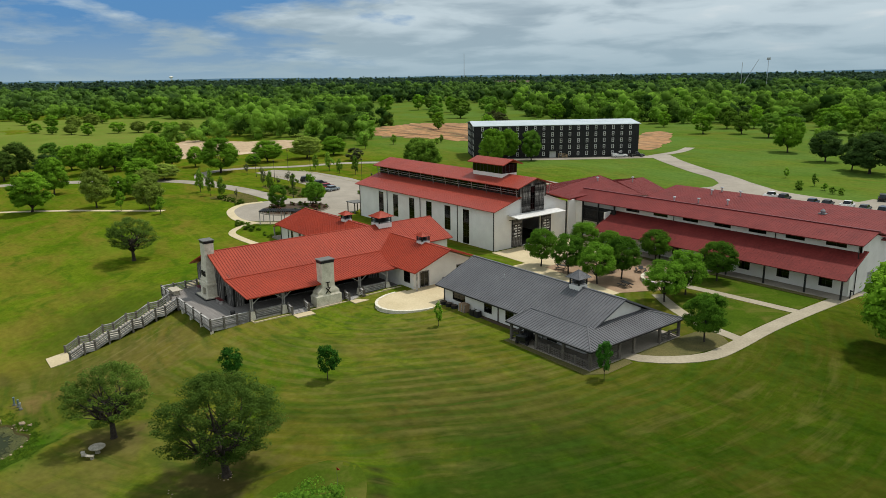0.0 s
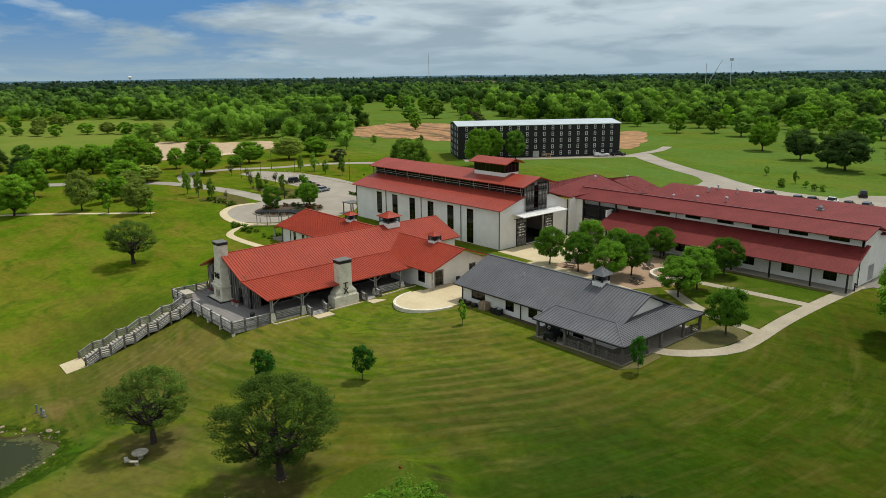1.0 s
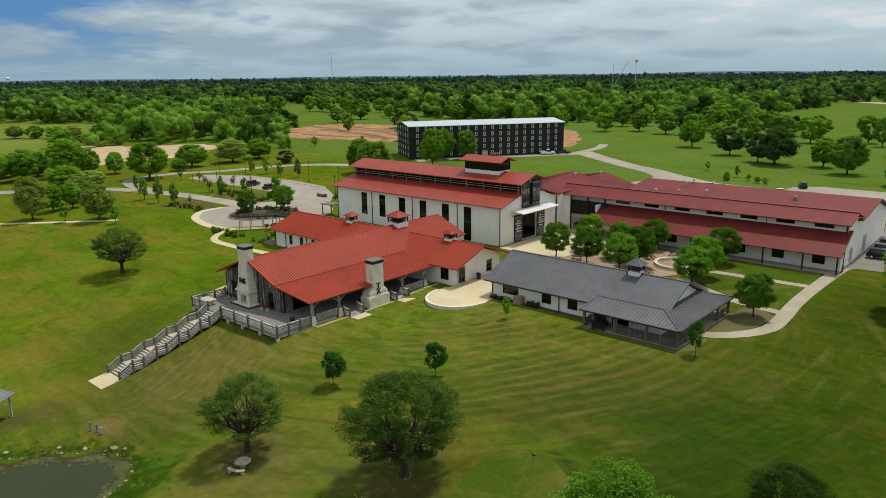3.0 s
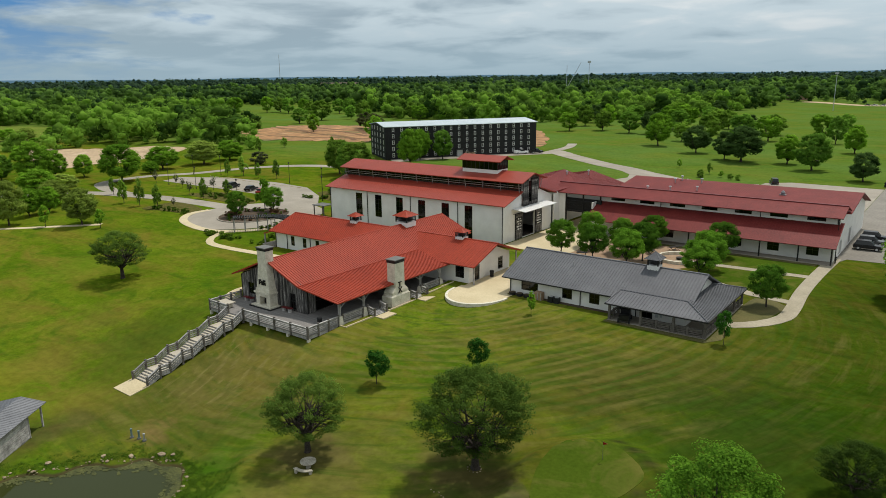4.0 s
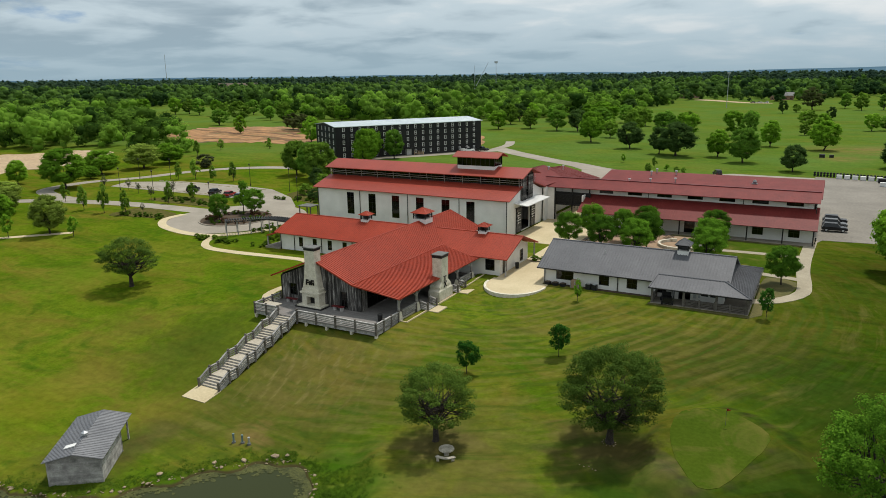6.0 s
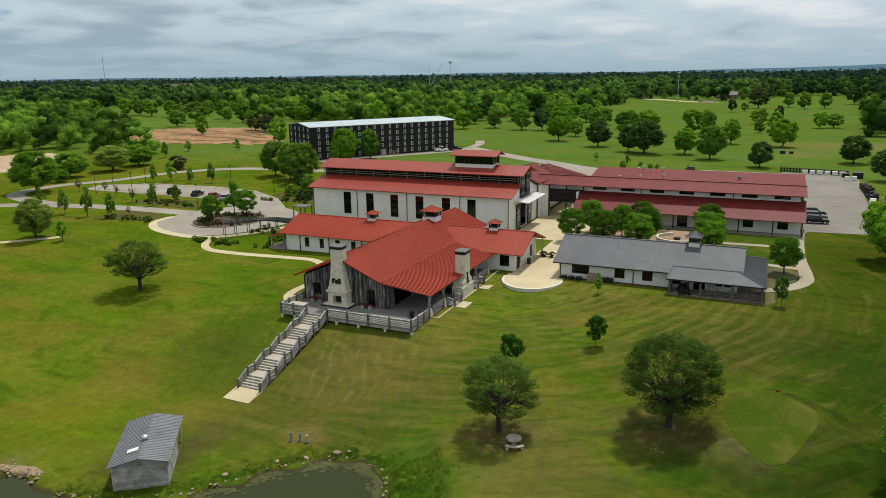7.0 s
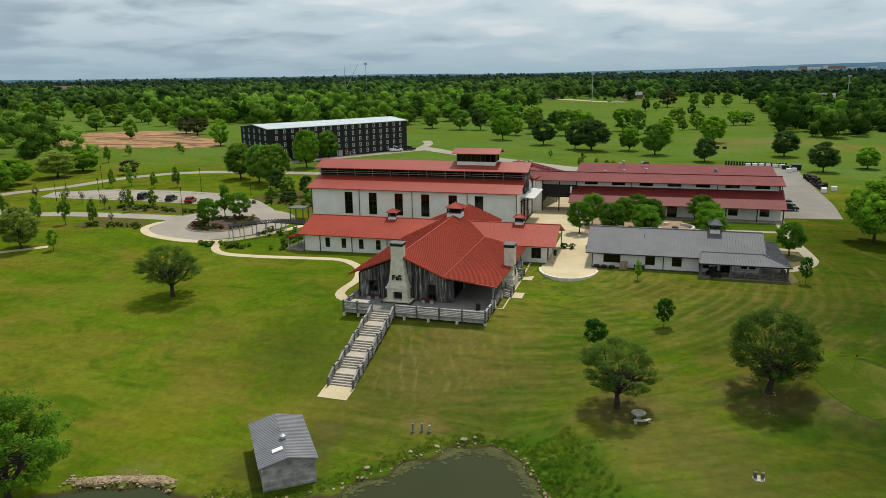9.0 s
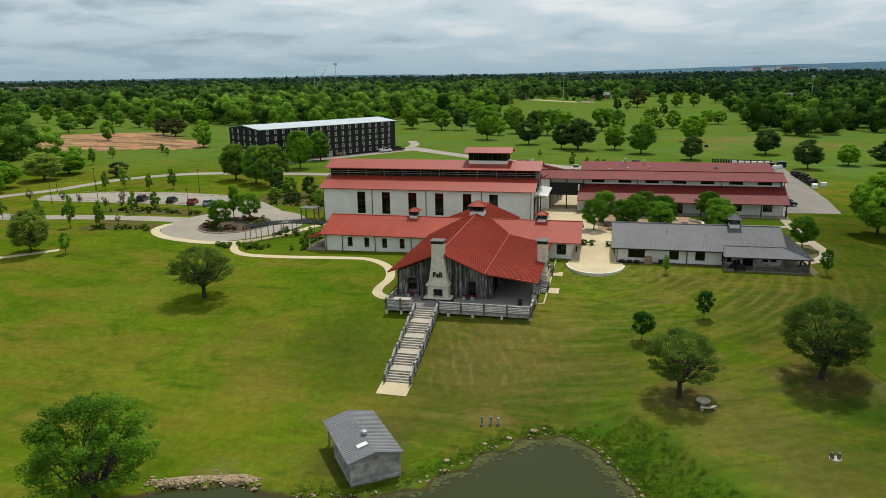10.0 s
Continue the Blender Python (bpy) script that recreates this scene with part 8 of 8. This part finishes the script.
def trash_can(x, y, z, label="dark ribbed trash can"):
    T = thing("trash_can", label, "trash can", (x, y, z), "trash cans")
    bm = bmesh.new()
    tube(bm, (x, y, z), (x, y, z + 0.85), 0.30, 0.34, 12)
    part("bin", bm, M["dark"], T)
    bm = bmesh.new()
    tube(bm, (x, y, z + 0.85), (x, y, z + 0.98), 0.36, 0.30, 12)
    part("lid", bm, M["dark"], T)


trash_can(-88.6, 33.0, DECK_Z, "dark ribbed trash can on the deck")
trash_can(-82.2, 64.0, 3.05, "dark ribbed trash can by the door")
TB = thing("deck_table", "pale stone table beside the stair head", "table", (-105, 30.6, DECK_Z))
boxes("tabletop", [(-106.2, -103.7, 29.9, 31.3, DECK_Z + 0.62, DECK_Z + 0.74)], M["tread"], TB)
boxes("base", [(-105.8, -104.1, 30.2, 31.0, DECK_Z, DECK_Z + 0.62)], M["stone"], TB)


def planter(x, y):
    P = thing("planter", "round black half-barrel planter by the white wall", "planter", (x, y, 2.95), "wall planters")
    bm = bmesh.new()
    tube(bm, (x, y, 2.7), (x, y, 3.4), 0.42, 0.5, 14)
    part("tub", bm, M["rubber"], P)
    bm = bmesh.new()
    tube(bm, (x, y, 3.4), (x, y, 3.44), 0.42, 0.42, 14)
    part("soil", bm, M["mulch"], P)


for x in (-74.6, -73.4, -72.2):
    planter(x, 57.9)
CR = thing("crate", "brown plywood crate against the white wall", "crate", (-70.3, 58, 2.9))
boxes("panel", [(-70.9, -69.7, 57.6, 58.5, 2.7, 4.1)], M["gravel"], CR)
for x in (-70.9, -70.3, -69.75):
    boxes("batten", [(x - 0.05, x + 0.05, 57.55, 57.6, 2.75, 4.1)], M["wood"], CR)
for x in (-68.3, -67.4):
    A = thing("condenser", "grey air-conditioning condenser on the grass", "condenser", (x, 58, 2.9), "condensers")
    boxes("casing", [(x - 0.38, x + 0.38, 57.6, 58.3, 2.7, 3.8)], M["dark"], A)
    bm = bmesh.new()
    tube(bm, (x, 57.95, 3.8), (x, 57.95, 3.86), 0.3, 0.3, 12)
    part("fan_guard", bm, M["steel"], A)


def stone_seat(x, y, turn, z):
    S = thing("stone_table", "pale stone garden table with a curved bench", "table")
    S.matrix_basis = Matrix.Translation((x, y, z)) @ Matrix.Rotation(radians(turn), 4, "Z") @ Matrix.Scale(0.85, 4)

    def child(name, bm):
        o = part(name, bm, M["old_stone"], None)
        o.parent = S
    bm = bmesh.new()
    tube(bm, (0, 0, 0.68), (0, 0, 0.78), 0.85, 0.85, 18)
    child("tabletop", bm)
    bm = bmesh.new()
    tube(bm, (0, 0, -0.1), (0, 0, 0.68), 0.3, 0.2, 10)
    child("pedestal", bm)
    bm = bmesh.new()
    arc = [radians(-130 + 14 * i) for i in range(7)]
    prism(bm, [(1.65 * math.cos(t), 1.65 * math.sin(t), 0.40) for t in arc] + [(1.25 * math.cos(t), 1.25 * math.sin(t), 0.40) for t in reversed(arc)], (0, 0, 0.09))
    child("bench", bm)
    for t in (-122, -54):
        bm = bmesh.new()
        c, s = 1.45 * math.cos(radians(t)), 1.45 * math.sin(radians(t))
        box(bm, c - 0.14, c + 0.14, s - 0.14, s + 0.14, -0.1, 0.4)
        child("bench_foot", bm)


stone_seat(-66.9, 11.0, 20, H(-66.9, 11.0))
for i, (x, y, c) in enumerate(((-89.4, 6.9, "teal"), (-88.5, 7.2, "teal"), (-87.7, 7.3, "steel"))):
    F = thing("water_post", "teal and white pipe post near the pond", "pipe post", (x, y, H(x, y)), "pipe posts")
    z = H(x, y)
    bm = bmesh.new()
    tube(bm, (x, y, z - 0.2), (x, y, z + 0.95 - 0.1 * i), 0.10, 0.10, 12)
    part("pipe", bm, M[c], F)
    bm = bmesh.new()
    tube(bm, (x, y, z + 0.95 - 0.1 * i), (x, y, z + 1.02 - 0.1 * i), 0.13, 0.12, 12)
    part("cap", bm, M[c], F)
    bm = bmesh.new()
    tube(bm, (x, y, z - 0.2), (x, y, z + 0.14), 0.24, 0.20, 10)
    part("foot", bm, M["cap"], F)
U = thing("urn", "small dark post on a ring of pale stones", "post", (-57, 1.6, H(-57, 1.6)))
zu = H(-57, 1.6)
for s in (-0.28, 0.28):
    boxes("post", [(-57 + s - 0.13, -57 + s + 0.13, 1.5, 1.75, zu - 0.1, zu + 0.6)], M["post"], U)
bm = bmesh.new()
tube(bm, (-57, 1.6, zu - 0.1), (-57, 1.6, zu + 0.06), 0.55, 0.5, 14)
part("base", bm, M["old_stone"], U)
G = thing("golf_flag", "red flag on a thin pin in the green", "flag", (-44.8, 23.9, H(-44.8, 23.9)))
zg = H(-44.8, 23.9)
bm = bmesh.new()
tube(bm, (-44.8, 23.9, zg), (-44.8, 23.9, zg + 1.7), 0.015, 0.012, 6)
part("pole", bm, M["cap"], G)
bm = bmesh.new()
prism(bm, [(-44.8, 23.9, zg + 1.7), (-44.42, 24.0, zg + 1.57), (-44.8, 23.9, zg + 1.42)], (0.012, -0.02, 0))
part("flag", bm, PAINT["red"], G)


# ---- stones ----
def stone_mesh(seed):
    r_ = random.Random(seed)
    bm = bmesh.new()
    bmesh.ops.create_icosphere(bm, subdivisions=1, radius=0.5)
    for v in bm.verts:
        v.co *= r_.uniform(0.7, 1.2)
        v.co.z *= 0.65
    me = bpy.data.meshes.new("rock")
    bm.to_mesh(me)
    bm.free()
    me.materials.append(M["rock"])
    return me


STONES = [stone_mesh(i) for i in range(6)]
st_rnd = random.Random(14)


def rock(x, y, s, label, group):
    ob = new("rock", st_rnd.choice(STONES))
    ob.matrix_basis = Matrix.Translation((x, y, H(x, y) + 0.1 * s)) @ Matrix.Rotation(st_rnd.uniform(0, 6), 4, "Z") @ Matrix.Diagonal((s * st_rnd.uniform(0.8, 1.5), s, s * st_rnd.uniform(0.7, 1.1), 1))
    tagged(ob, label, "rock", group)


for x, y, s in ((-83.85, 6.9, 0.75), (-88.5, 3.3, 0.6), (-86.2, 5.0, 0.6), (-82.9, 7.5, 0.6), (-91.5, -0.6, 0.7)):
    rock(x, y, s, "large pale boulder on the pond bank", "bank boulders")
for i in range(190):
    x, y = shore_point(st_rnd, st_rnd.uniform(0.15, 0.8))
    rock(x, y, st_rnd.choice((0.10, 0.13, 0.16, 0.2, 0.25, 0.36)), "small pale rock along the pond edge", "bank rocks")
for i in range(170):
    x = st_rnd.uniform(-118, -107.5)
    rock(x, -8.0 - 0.35 * max(0, -112 - x) + st_rnd.gauss(0, 0.5), st_rnd.uniform(0.15, 0.42), "tan broken stone on the pond bank", "bank rocks")
for i in range(11):
    a = i * 0.571
    rock(-53.95 + 0.6 * math.cos(a), 18.2 + 0.55 * math.sin(a), st_rnd.uniform(0.10, 0.22), "pale stone in the ring round the oak", "tree ring stones")
for x, y in ((-55.3, 13.9), (-54.9, 13.75), (-54.5, 13.95), (-54.1, 13.7), (-53.8, 13.6)):
    rock(x, y, st_rnd.uniform(0.12, 0.2), "small pale stone lying in the grass", "grass stones")


def reeds():
    rng, rnd = np.random.default_rng(4), random.Random(40)
    pts = []
    for i in range(1100):
        x, y = shore_point(rnd, 0.5 + abs(rnd.gauss(0, 1.1)))
        if pond_field(x, y) > 0.5:
            pts.append((x, y, H(x, y) + 0.03))
    for i in range(350):
        x, y = rnd.gauss(-73.6, 2.0), rnd.uniform(-12, 7)
        if pond_field(x, y) > 0.6:
            pts.append((x, y, H(x, y) + 0.05))
    for i in range(900):                        # thick rough grass on the eastern bank
        f, out = rnd.random(), 0.2 + 4.6 * rnd.random() ** 1.3
        x, y = -77.6 + 9.2 * f + out * 0.85, 6.7 - 17.0 * f + out * 0.5
        if pond_field(x, y) > 0.5:
            pts.append((x, y, H(x, y) + 0.04))
    c = np.array(pts)
    v = leaf_cloud(rng, c, np.full(len(c), 0.26), 52000, 0.075, 0.45)
    tagged(new("bank_weeds", quad_mesh("bank_weeds", v, M["leaf_weed"])), "rough green weeds along the pond bank", "weeds", "", "stuff")


reeds()


# ---- barrels and stores in the yard ----
def barrel(x, y, z, turn, lying, mat, group, label):
    B = thing("barrel", label, "barrel", group=group)
    B.matrix_basis = Matrix.Translation((x, y, z)) @ Matrix.Rotation(radians(turn), 4, "Z") @ (Matrix.Rotation(math.pi / 2, 4, "Y") if lying else Matrix.Identity(4))
    for me in BARREL[mat]:
        o = new(me.name.split(".")[0], me)
        o.parent = B


def barrel_mesh(mat):
    prof = [(0.0, 0.02), (0.28, 0.0), (0.33, 0.28), (0.345, 0.46), (0.33, 0.64), (0.28, 0.92), (0.0, 0.90)]
    bm = bmesh.new()
    rings = [[bm.verts.new((r * math.cos(a), r * math.sin(a), z)) for a in (6.2832 * k / 12 for k in range(12))] if r else [bm.verts.new((0, 0, z))] for r, z in prof]
    for a, b in zip(rings, rings[1:]):
        for k in range(12):
            f = [a[k % len(a)], a[(k + 1) % len(a)], b[(k + 1) % len(b)], b[k % len(b)]]
            bm.faces.new(list(dict.fromkeys(f)))
    me = bpy.data.meshes.new("stave_body")
    bm.to_mesh(me)
    bm.free()
    me.materials.append(M[mat])
    out = [me]
    for z in (0.08, 0.26, 0.62, 0.82):
        bm = bmesh.new()
        tube(bm, (0, 0, z), (0, 0, z + 0.05), 0.345 if 0.2 < z < 0.7 else 0.315, 0.345 if 0.2 < z < 0.7 else 0.315, 12)
        mh = bpy.data.meshes.new("hoop")
        bm.to_mesh(mh)
        bm.free()
        mh.materials.append(M["dark"])
        out.append(mh)
    return out


M["stave"] = material("charred_stave", [(0.03, 0.022, 0.016), (0.07, 0.05, 0.035)], 2.0, 0.85, 0.0, 0.3, 12.0, 0.25)
BARREL = {"rubber": barrel_mesh("rubber"), "stave": barrel_mesh("stave")}
for i in range(22):
    for k in range(2):
        barrel(-42.5 + i * 0.85, 197.6 - i * 0.14, H(-34, 196) + 0.40 + 0.66 * k, 84, True, "rubber", "stacked barrels", "black barrel in a stacked row behind the barn")
heap = random.Random(19)
for i in range(22):
    for j in range(2):
        for k in range(heap.choice((1, 2, 2, 3))):
            barrel(-23.9 + j * 1.0 + heap.uniform(-0.15, 0.15), 148.0 + i * 1.08, H(-20, 166) + 0.4 + 0.66 * k, heap.uniform(-25, 25), True, heap.choice(("stave", "rubber")), "yard barrels", "dark charred oak barrel stacked beside the yard")
for i, (x, y, s) in enumerate(((-36, 194.5, 1.2), (-34, 194.2, 1.2), (-32, 194.0, 1.2), (-30, 193.8, 1.2), (-28, 193.5, 1.2), (-26, 193.2, 1.2), (-23.4, 145.4, 1.0), (-20.6, 147.6, 1.2), (-23.8, 143.2, 1.0), (-25.6, 183.0, 1.2), (-23.8, 184.5, 1.0))):
    T = thing("tote", "white plastic tote on a pallet", "tote", (x, y, H(x, y)), "white totes")
    boxes("tank", [(x - s * 0.6, x + s * 0.6, y - 0.55, y + 0.55, H(x, y) + 0.15, H(x, y) + 1.15)], M["trim"], T)
    boxes("pallet", [(x - s * 0.65, x + s * 0.65, y - 0.6, y + 0.6, H(x, y) - 0.05, H(x, y) + 0.15)], M["wood"], T)
for x, y, s in ((-22.5, 189, 2.2), (-25.5, 190, 1.6), (-41.5, 248, 1.5), (-38.5, 249, 1.2), (-67.3, 245.3, 0.7)):
    T = thing("utility_box", "dark steel utility box on the grass", "utility box", (x, y, H(x, y)), "utility boxes")
    boxes("casing", [(x - s * 0.6, x + s * 0.6, y - s * 0.4, y + s * 0.4, H(x, y) - 0.1, H(x, y) + s * 0.75)], M["dark"], T)
    boxes("lid", [(x - s * 0.64, x + s * 0.64, y - s * 0.44, y + s * 0.44, H(x, y) + s * 0.75, H(x, y) + s * 0.82)], M["grey_roof"], T)
YB = thing("timber_frame", "yellow timber frame beside the warehouse road", "timber frame", (-176, 192, H(-176, 192)))
zy = H(-176, 192)
for x in (-178, -176, -174):
    boxes("post", [(x - 0.1, x + 0.1, 191.9, 192.1, zy - 0.1, zy + 1.5)], M["sand"], YB)
for z in (0.5, 1.0, 1.45):
    boxes("rail", [(-178.1, -173.9, 191.95, 192.05, zy + z, zy + z + 0.15)], M["sand"], YB)


# ---- far houses, masts and poles ----
def far_house(x, y, l, d, h, turn, roof_mat, wall_mat, label):
    z = H(x, y)
    F = thing("house", label, "house", (0, 0, 0), "far houses")
    F.matrix_basis = Matrix.Translation((x, y, z)) @ Matrix.Rotation(radians(turn), 4, "Z")

    def child(name, bm, mat, up=None):
        o = part(name, bm, mat, None)
        o.parent = up or F
        return o
    bm = bmesh.new()
    box(bm, -l / 2, l / 2, -d / 2, d / 2, -2, h)
    prism(bm, [(-l / 2, -d / 2, h), (-l / 2, d / 2, h), (-l / 2, 0, h + d * 0.28)], (l, 0, 0))
    child("wall", bm, wall_mat)
    for s in (1, -1):
        bm = bmesh.new()
        prism(bm, [(-l / 2 - 0.5, s * (d / 2 + 0.6), h - 0.25), (l / 2 + 0.5, s * (d / 2 + 0.6), h - 0.25), (l / 2 + 0.5, 0, h + d * 0.28 + 0.15), (-l / 2 - 0.5, 0, h + d * 0.28 + 0.15)], (0, 0, 0.2))
        child("roof", bm, roof_mat)
    for i in range(max(2, int(l / 4))):
        px = -l / 2 + (i + 0.5) * l / max(2, int(l / 4))
        bm = bmesh.new()
        box(bm, px - 0.6, px + 0.6, -d / 2 - 0.05, -d / 2, 1.0, min(h - 0.4, 2.4))
        child("window", bm, M["dark"])


M["shingle"] = material("brown_shingle", [(0.10, 0.075, 0.06), (0.15, 0.115, 0.09)], 0.6, 0.9, 0.0, 0.2, 4.0, 0.2)
M["grey_shingle"] = material("grey_shingle", [(0.16, 0.155, 0.15), (0.22, 0.215, 0.21)], 0.6, 0.9, 0.0, 0.2, 4.0, 0.2)
M["brick"] = material("pink_brick", [(0.30, 0.17, 0.12), (0.38, 0.23, 0.17)], 0.8, 0.9, 0.0, 0.2, 6.0, 0.2)
M["blue_roof"] = material("blue_metal_roof", [(0.03, 0.10, 0.30), (0.04, 0.13, 0.36)], 0.4, 0.5, 0.2, 0.0, 5.0, 0.1)
for x, y, l, d, h, a, rm, wm, lb in (
        (-655, 238, 22, 11, 4.5, 70, "grey_shingle", "white", "white house with a grey roof among trees"),
        (-620, 332, 18, 10, 4.5, 60, "grey_shingle", "white", "pale house with a grey roof among trees"),
        (-690, 290, 16, 10, 4, 80, "shingle", "brick", "brick house with a brown roof among trees"),
        (-1130, 1080, 90, 18, 9, 40, "shingle", "brick", "long pink brick building far beyond the woods"),
        (-465, 930, 24, 12, 4.5, 20, "shingle", "brick", "brick house with a brown roof among trees"),
        (-272, 640, 30, 12, 4.5, 10, "shingle", "brick", "long low house with a brown roof among trees"),
        (-235, 650, 18, 11, 4.5, 20, "grey_shingle", "brick", "brick house with a grey roof among trees"),
        (-330, 690, 20, 11, 4.5, 15, "grey_shingle", "white", "pale house with a grey roof among trees"),
        (-180, 780, 20, 11, 4.5, 5, "shingle", "brick", "brick house with a brown roof among trees"),
        (-90, 800, 22, 11, 4.5, 0, "grey_shingle", "brick", "brick house with a grey roof among trees"),
        (74, 640, 20, 12, 6.5, -10, "grey_shingle", "blue_roof", "bright blue walled shed with a pale roof among trees"),
        (92, 622, 18, 10, 4.0, 15, "tin", "trim", "low white shed with a pale metal roof among trees")):
    far_house(x, y, l, d, h, a, M[rm], M[wm], lb)


def mast(x, y, top, r, label, name="mast", lattice=False):
    z = H(x, y)
    T = thing(name, label, "mast", (x, y, z))
    bm = bmesh.new()
    tube(bm, (x, y, z), (x, y, top), r, r * 0.6, 8)
    part("pole", bm, M["steel"], T)
    return T


mast(-2340, 1940, 122, 1.3, "tall thin radio mast on the horizon")
for x, y, l, h, mat in ((560, 3728, 46, 9, "trim"), (606, 3716, 30, 12, "brick"), (652, 3712, 62, 11, "trim"), (700, 3704, 24, 16, "trim"), (742, 3700, 70, 12, "brick"), (800, 3680, 40, 8, "trim"), (880, 3650, 34, 9, "trim")):
    W = thing("warehouse", "pale industrial building on the far wooded ridge", "warehouse", (x, y, 20), "ridge buildings")
    boxes("wall", [(x - l / 2, x + l / 2, y, y + 30, 8, 30 + h)], M[mat], W)
    boxes("roof", [(x - l / 2 - 1, x + l / 2 + 1, y - 1, y + 31, 30 + h, 31 + h)], M["tin"], W)
P1 = mast(-119.3, 602, 32.0, 0.30, "tall steel light pole beyond the fairway", "light_pole")
boxes("floodlight", [(-120.6, -118.0, 601.7, 602.3, 31.4, 32.4)], M["steel"], P1)
P2 = mast(64, 511, 28.6, 0.30, "tall steel light pole among the trees", "light_pole")
boxes("floodlight", [(62.8, 65.2, 510.7, 511.3, 28.0, 29.0)], M["steel"], P2)
P3 = mast(-382, 717, 46.5, 0.35, "tall light mast beyond the woods", "light_pole")
boxes("floodlight", [(-383.8, -380.2, 716.5, 717.5, 45.0, 47.4)], M["steel"], P3)
CR2 = thing("crane", "distant construction crane boom over the woods", "crane", (-398, 706, 5))
bm = bmesh.new()
tube(bm, (-401, 704, 20), (-389, 711, 46), 0.35, 0.2, 6)
part("boom", bm, M["steel"], CR2)
bm = bmesh.new()
tube(bm, (-402, 703, 4), (-402, 703, 43), 0.3, 0.25, 6)
part("mast", bm, M["steel"], CR2)
WT = thing("water_tower", "white water tower on the horizon", "water tower", (-3430, 1085, 8))
bm = bmesh.new()
tube(bm, (-3430, 1085, 3), (-3430, 1085, 40), 3, 3, 10)
part("stem", bm, M["trim"], WT)
bm = bmesh.new()
bmesh.ops.create_uvsphere(bm, u_segments=16, v_segments=10, radius=9, matrix=Matrix.Translation((-3430, 1085, 43)) @ Matrix.Diagonal((1, 1, 0.6, 1)))
part("tank", bm, M["trim"], WT)

# ---- things by the barns ----
def standpipe(x, y):
    S = thing("standpipe", "dark fire standpipe against the barn's end wall", "standpipe", (x, y, H(x, y)))
    z = H(x, y)
    bm = bmesh.new()
    tube(bm, (x, y, z - 0.1), (x, y, z + 1.25), 0.09, 0.09, 10)
    part("pipe", bm, M["rubber"], S)
    for dz, dy in ((0.75, -0.22), (1.05, 0.2)):
        bm = bmesh.new()
        tube(bm, (x, y, z + dz), (x + 0.12, y + dy, z + dz), 0.11, 0.13, 10)
        part("valve", bm, M["rubber"], S)


def bar_table(x, y):
    T_ = thing("bar_table", "dark high bar table in the covered passage", "table", (x, y, 3.05), "bar tables")
    bm = bmesh.new()
    tube(bm, (x, y, 4.08), (x, y, 4.14), 0.38, 0.38, 14)
    part("tabletop", bm, M["dark"], T_)
    bm = bmesh.new()
    tube(bm, (x, y, 3.1), (x, y, 4.08), 0.05, 0.05, 8)
    part("stem", bm, M["dark"], T_)
    bm = bmesh.new()
    tube(bm, (x, y, 3.04), (x, y, 3.1), 0.28, 0.24, 12)
    part("foot", bm, M["dark"], T_)


standpipe(-39.75, 102.6)
for x, y in ((-90.8, 119.2), (-89.6, 117.8), (-88.7, 117.1)):
    bar_table(x, y)
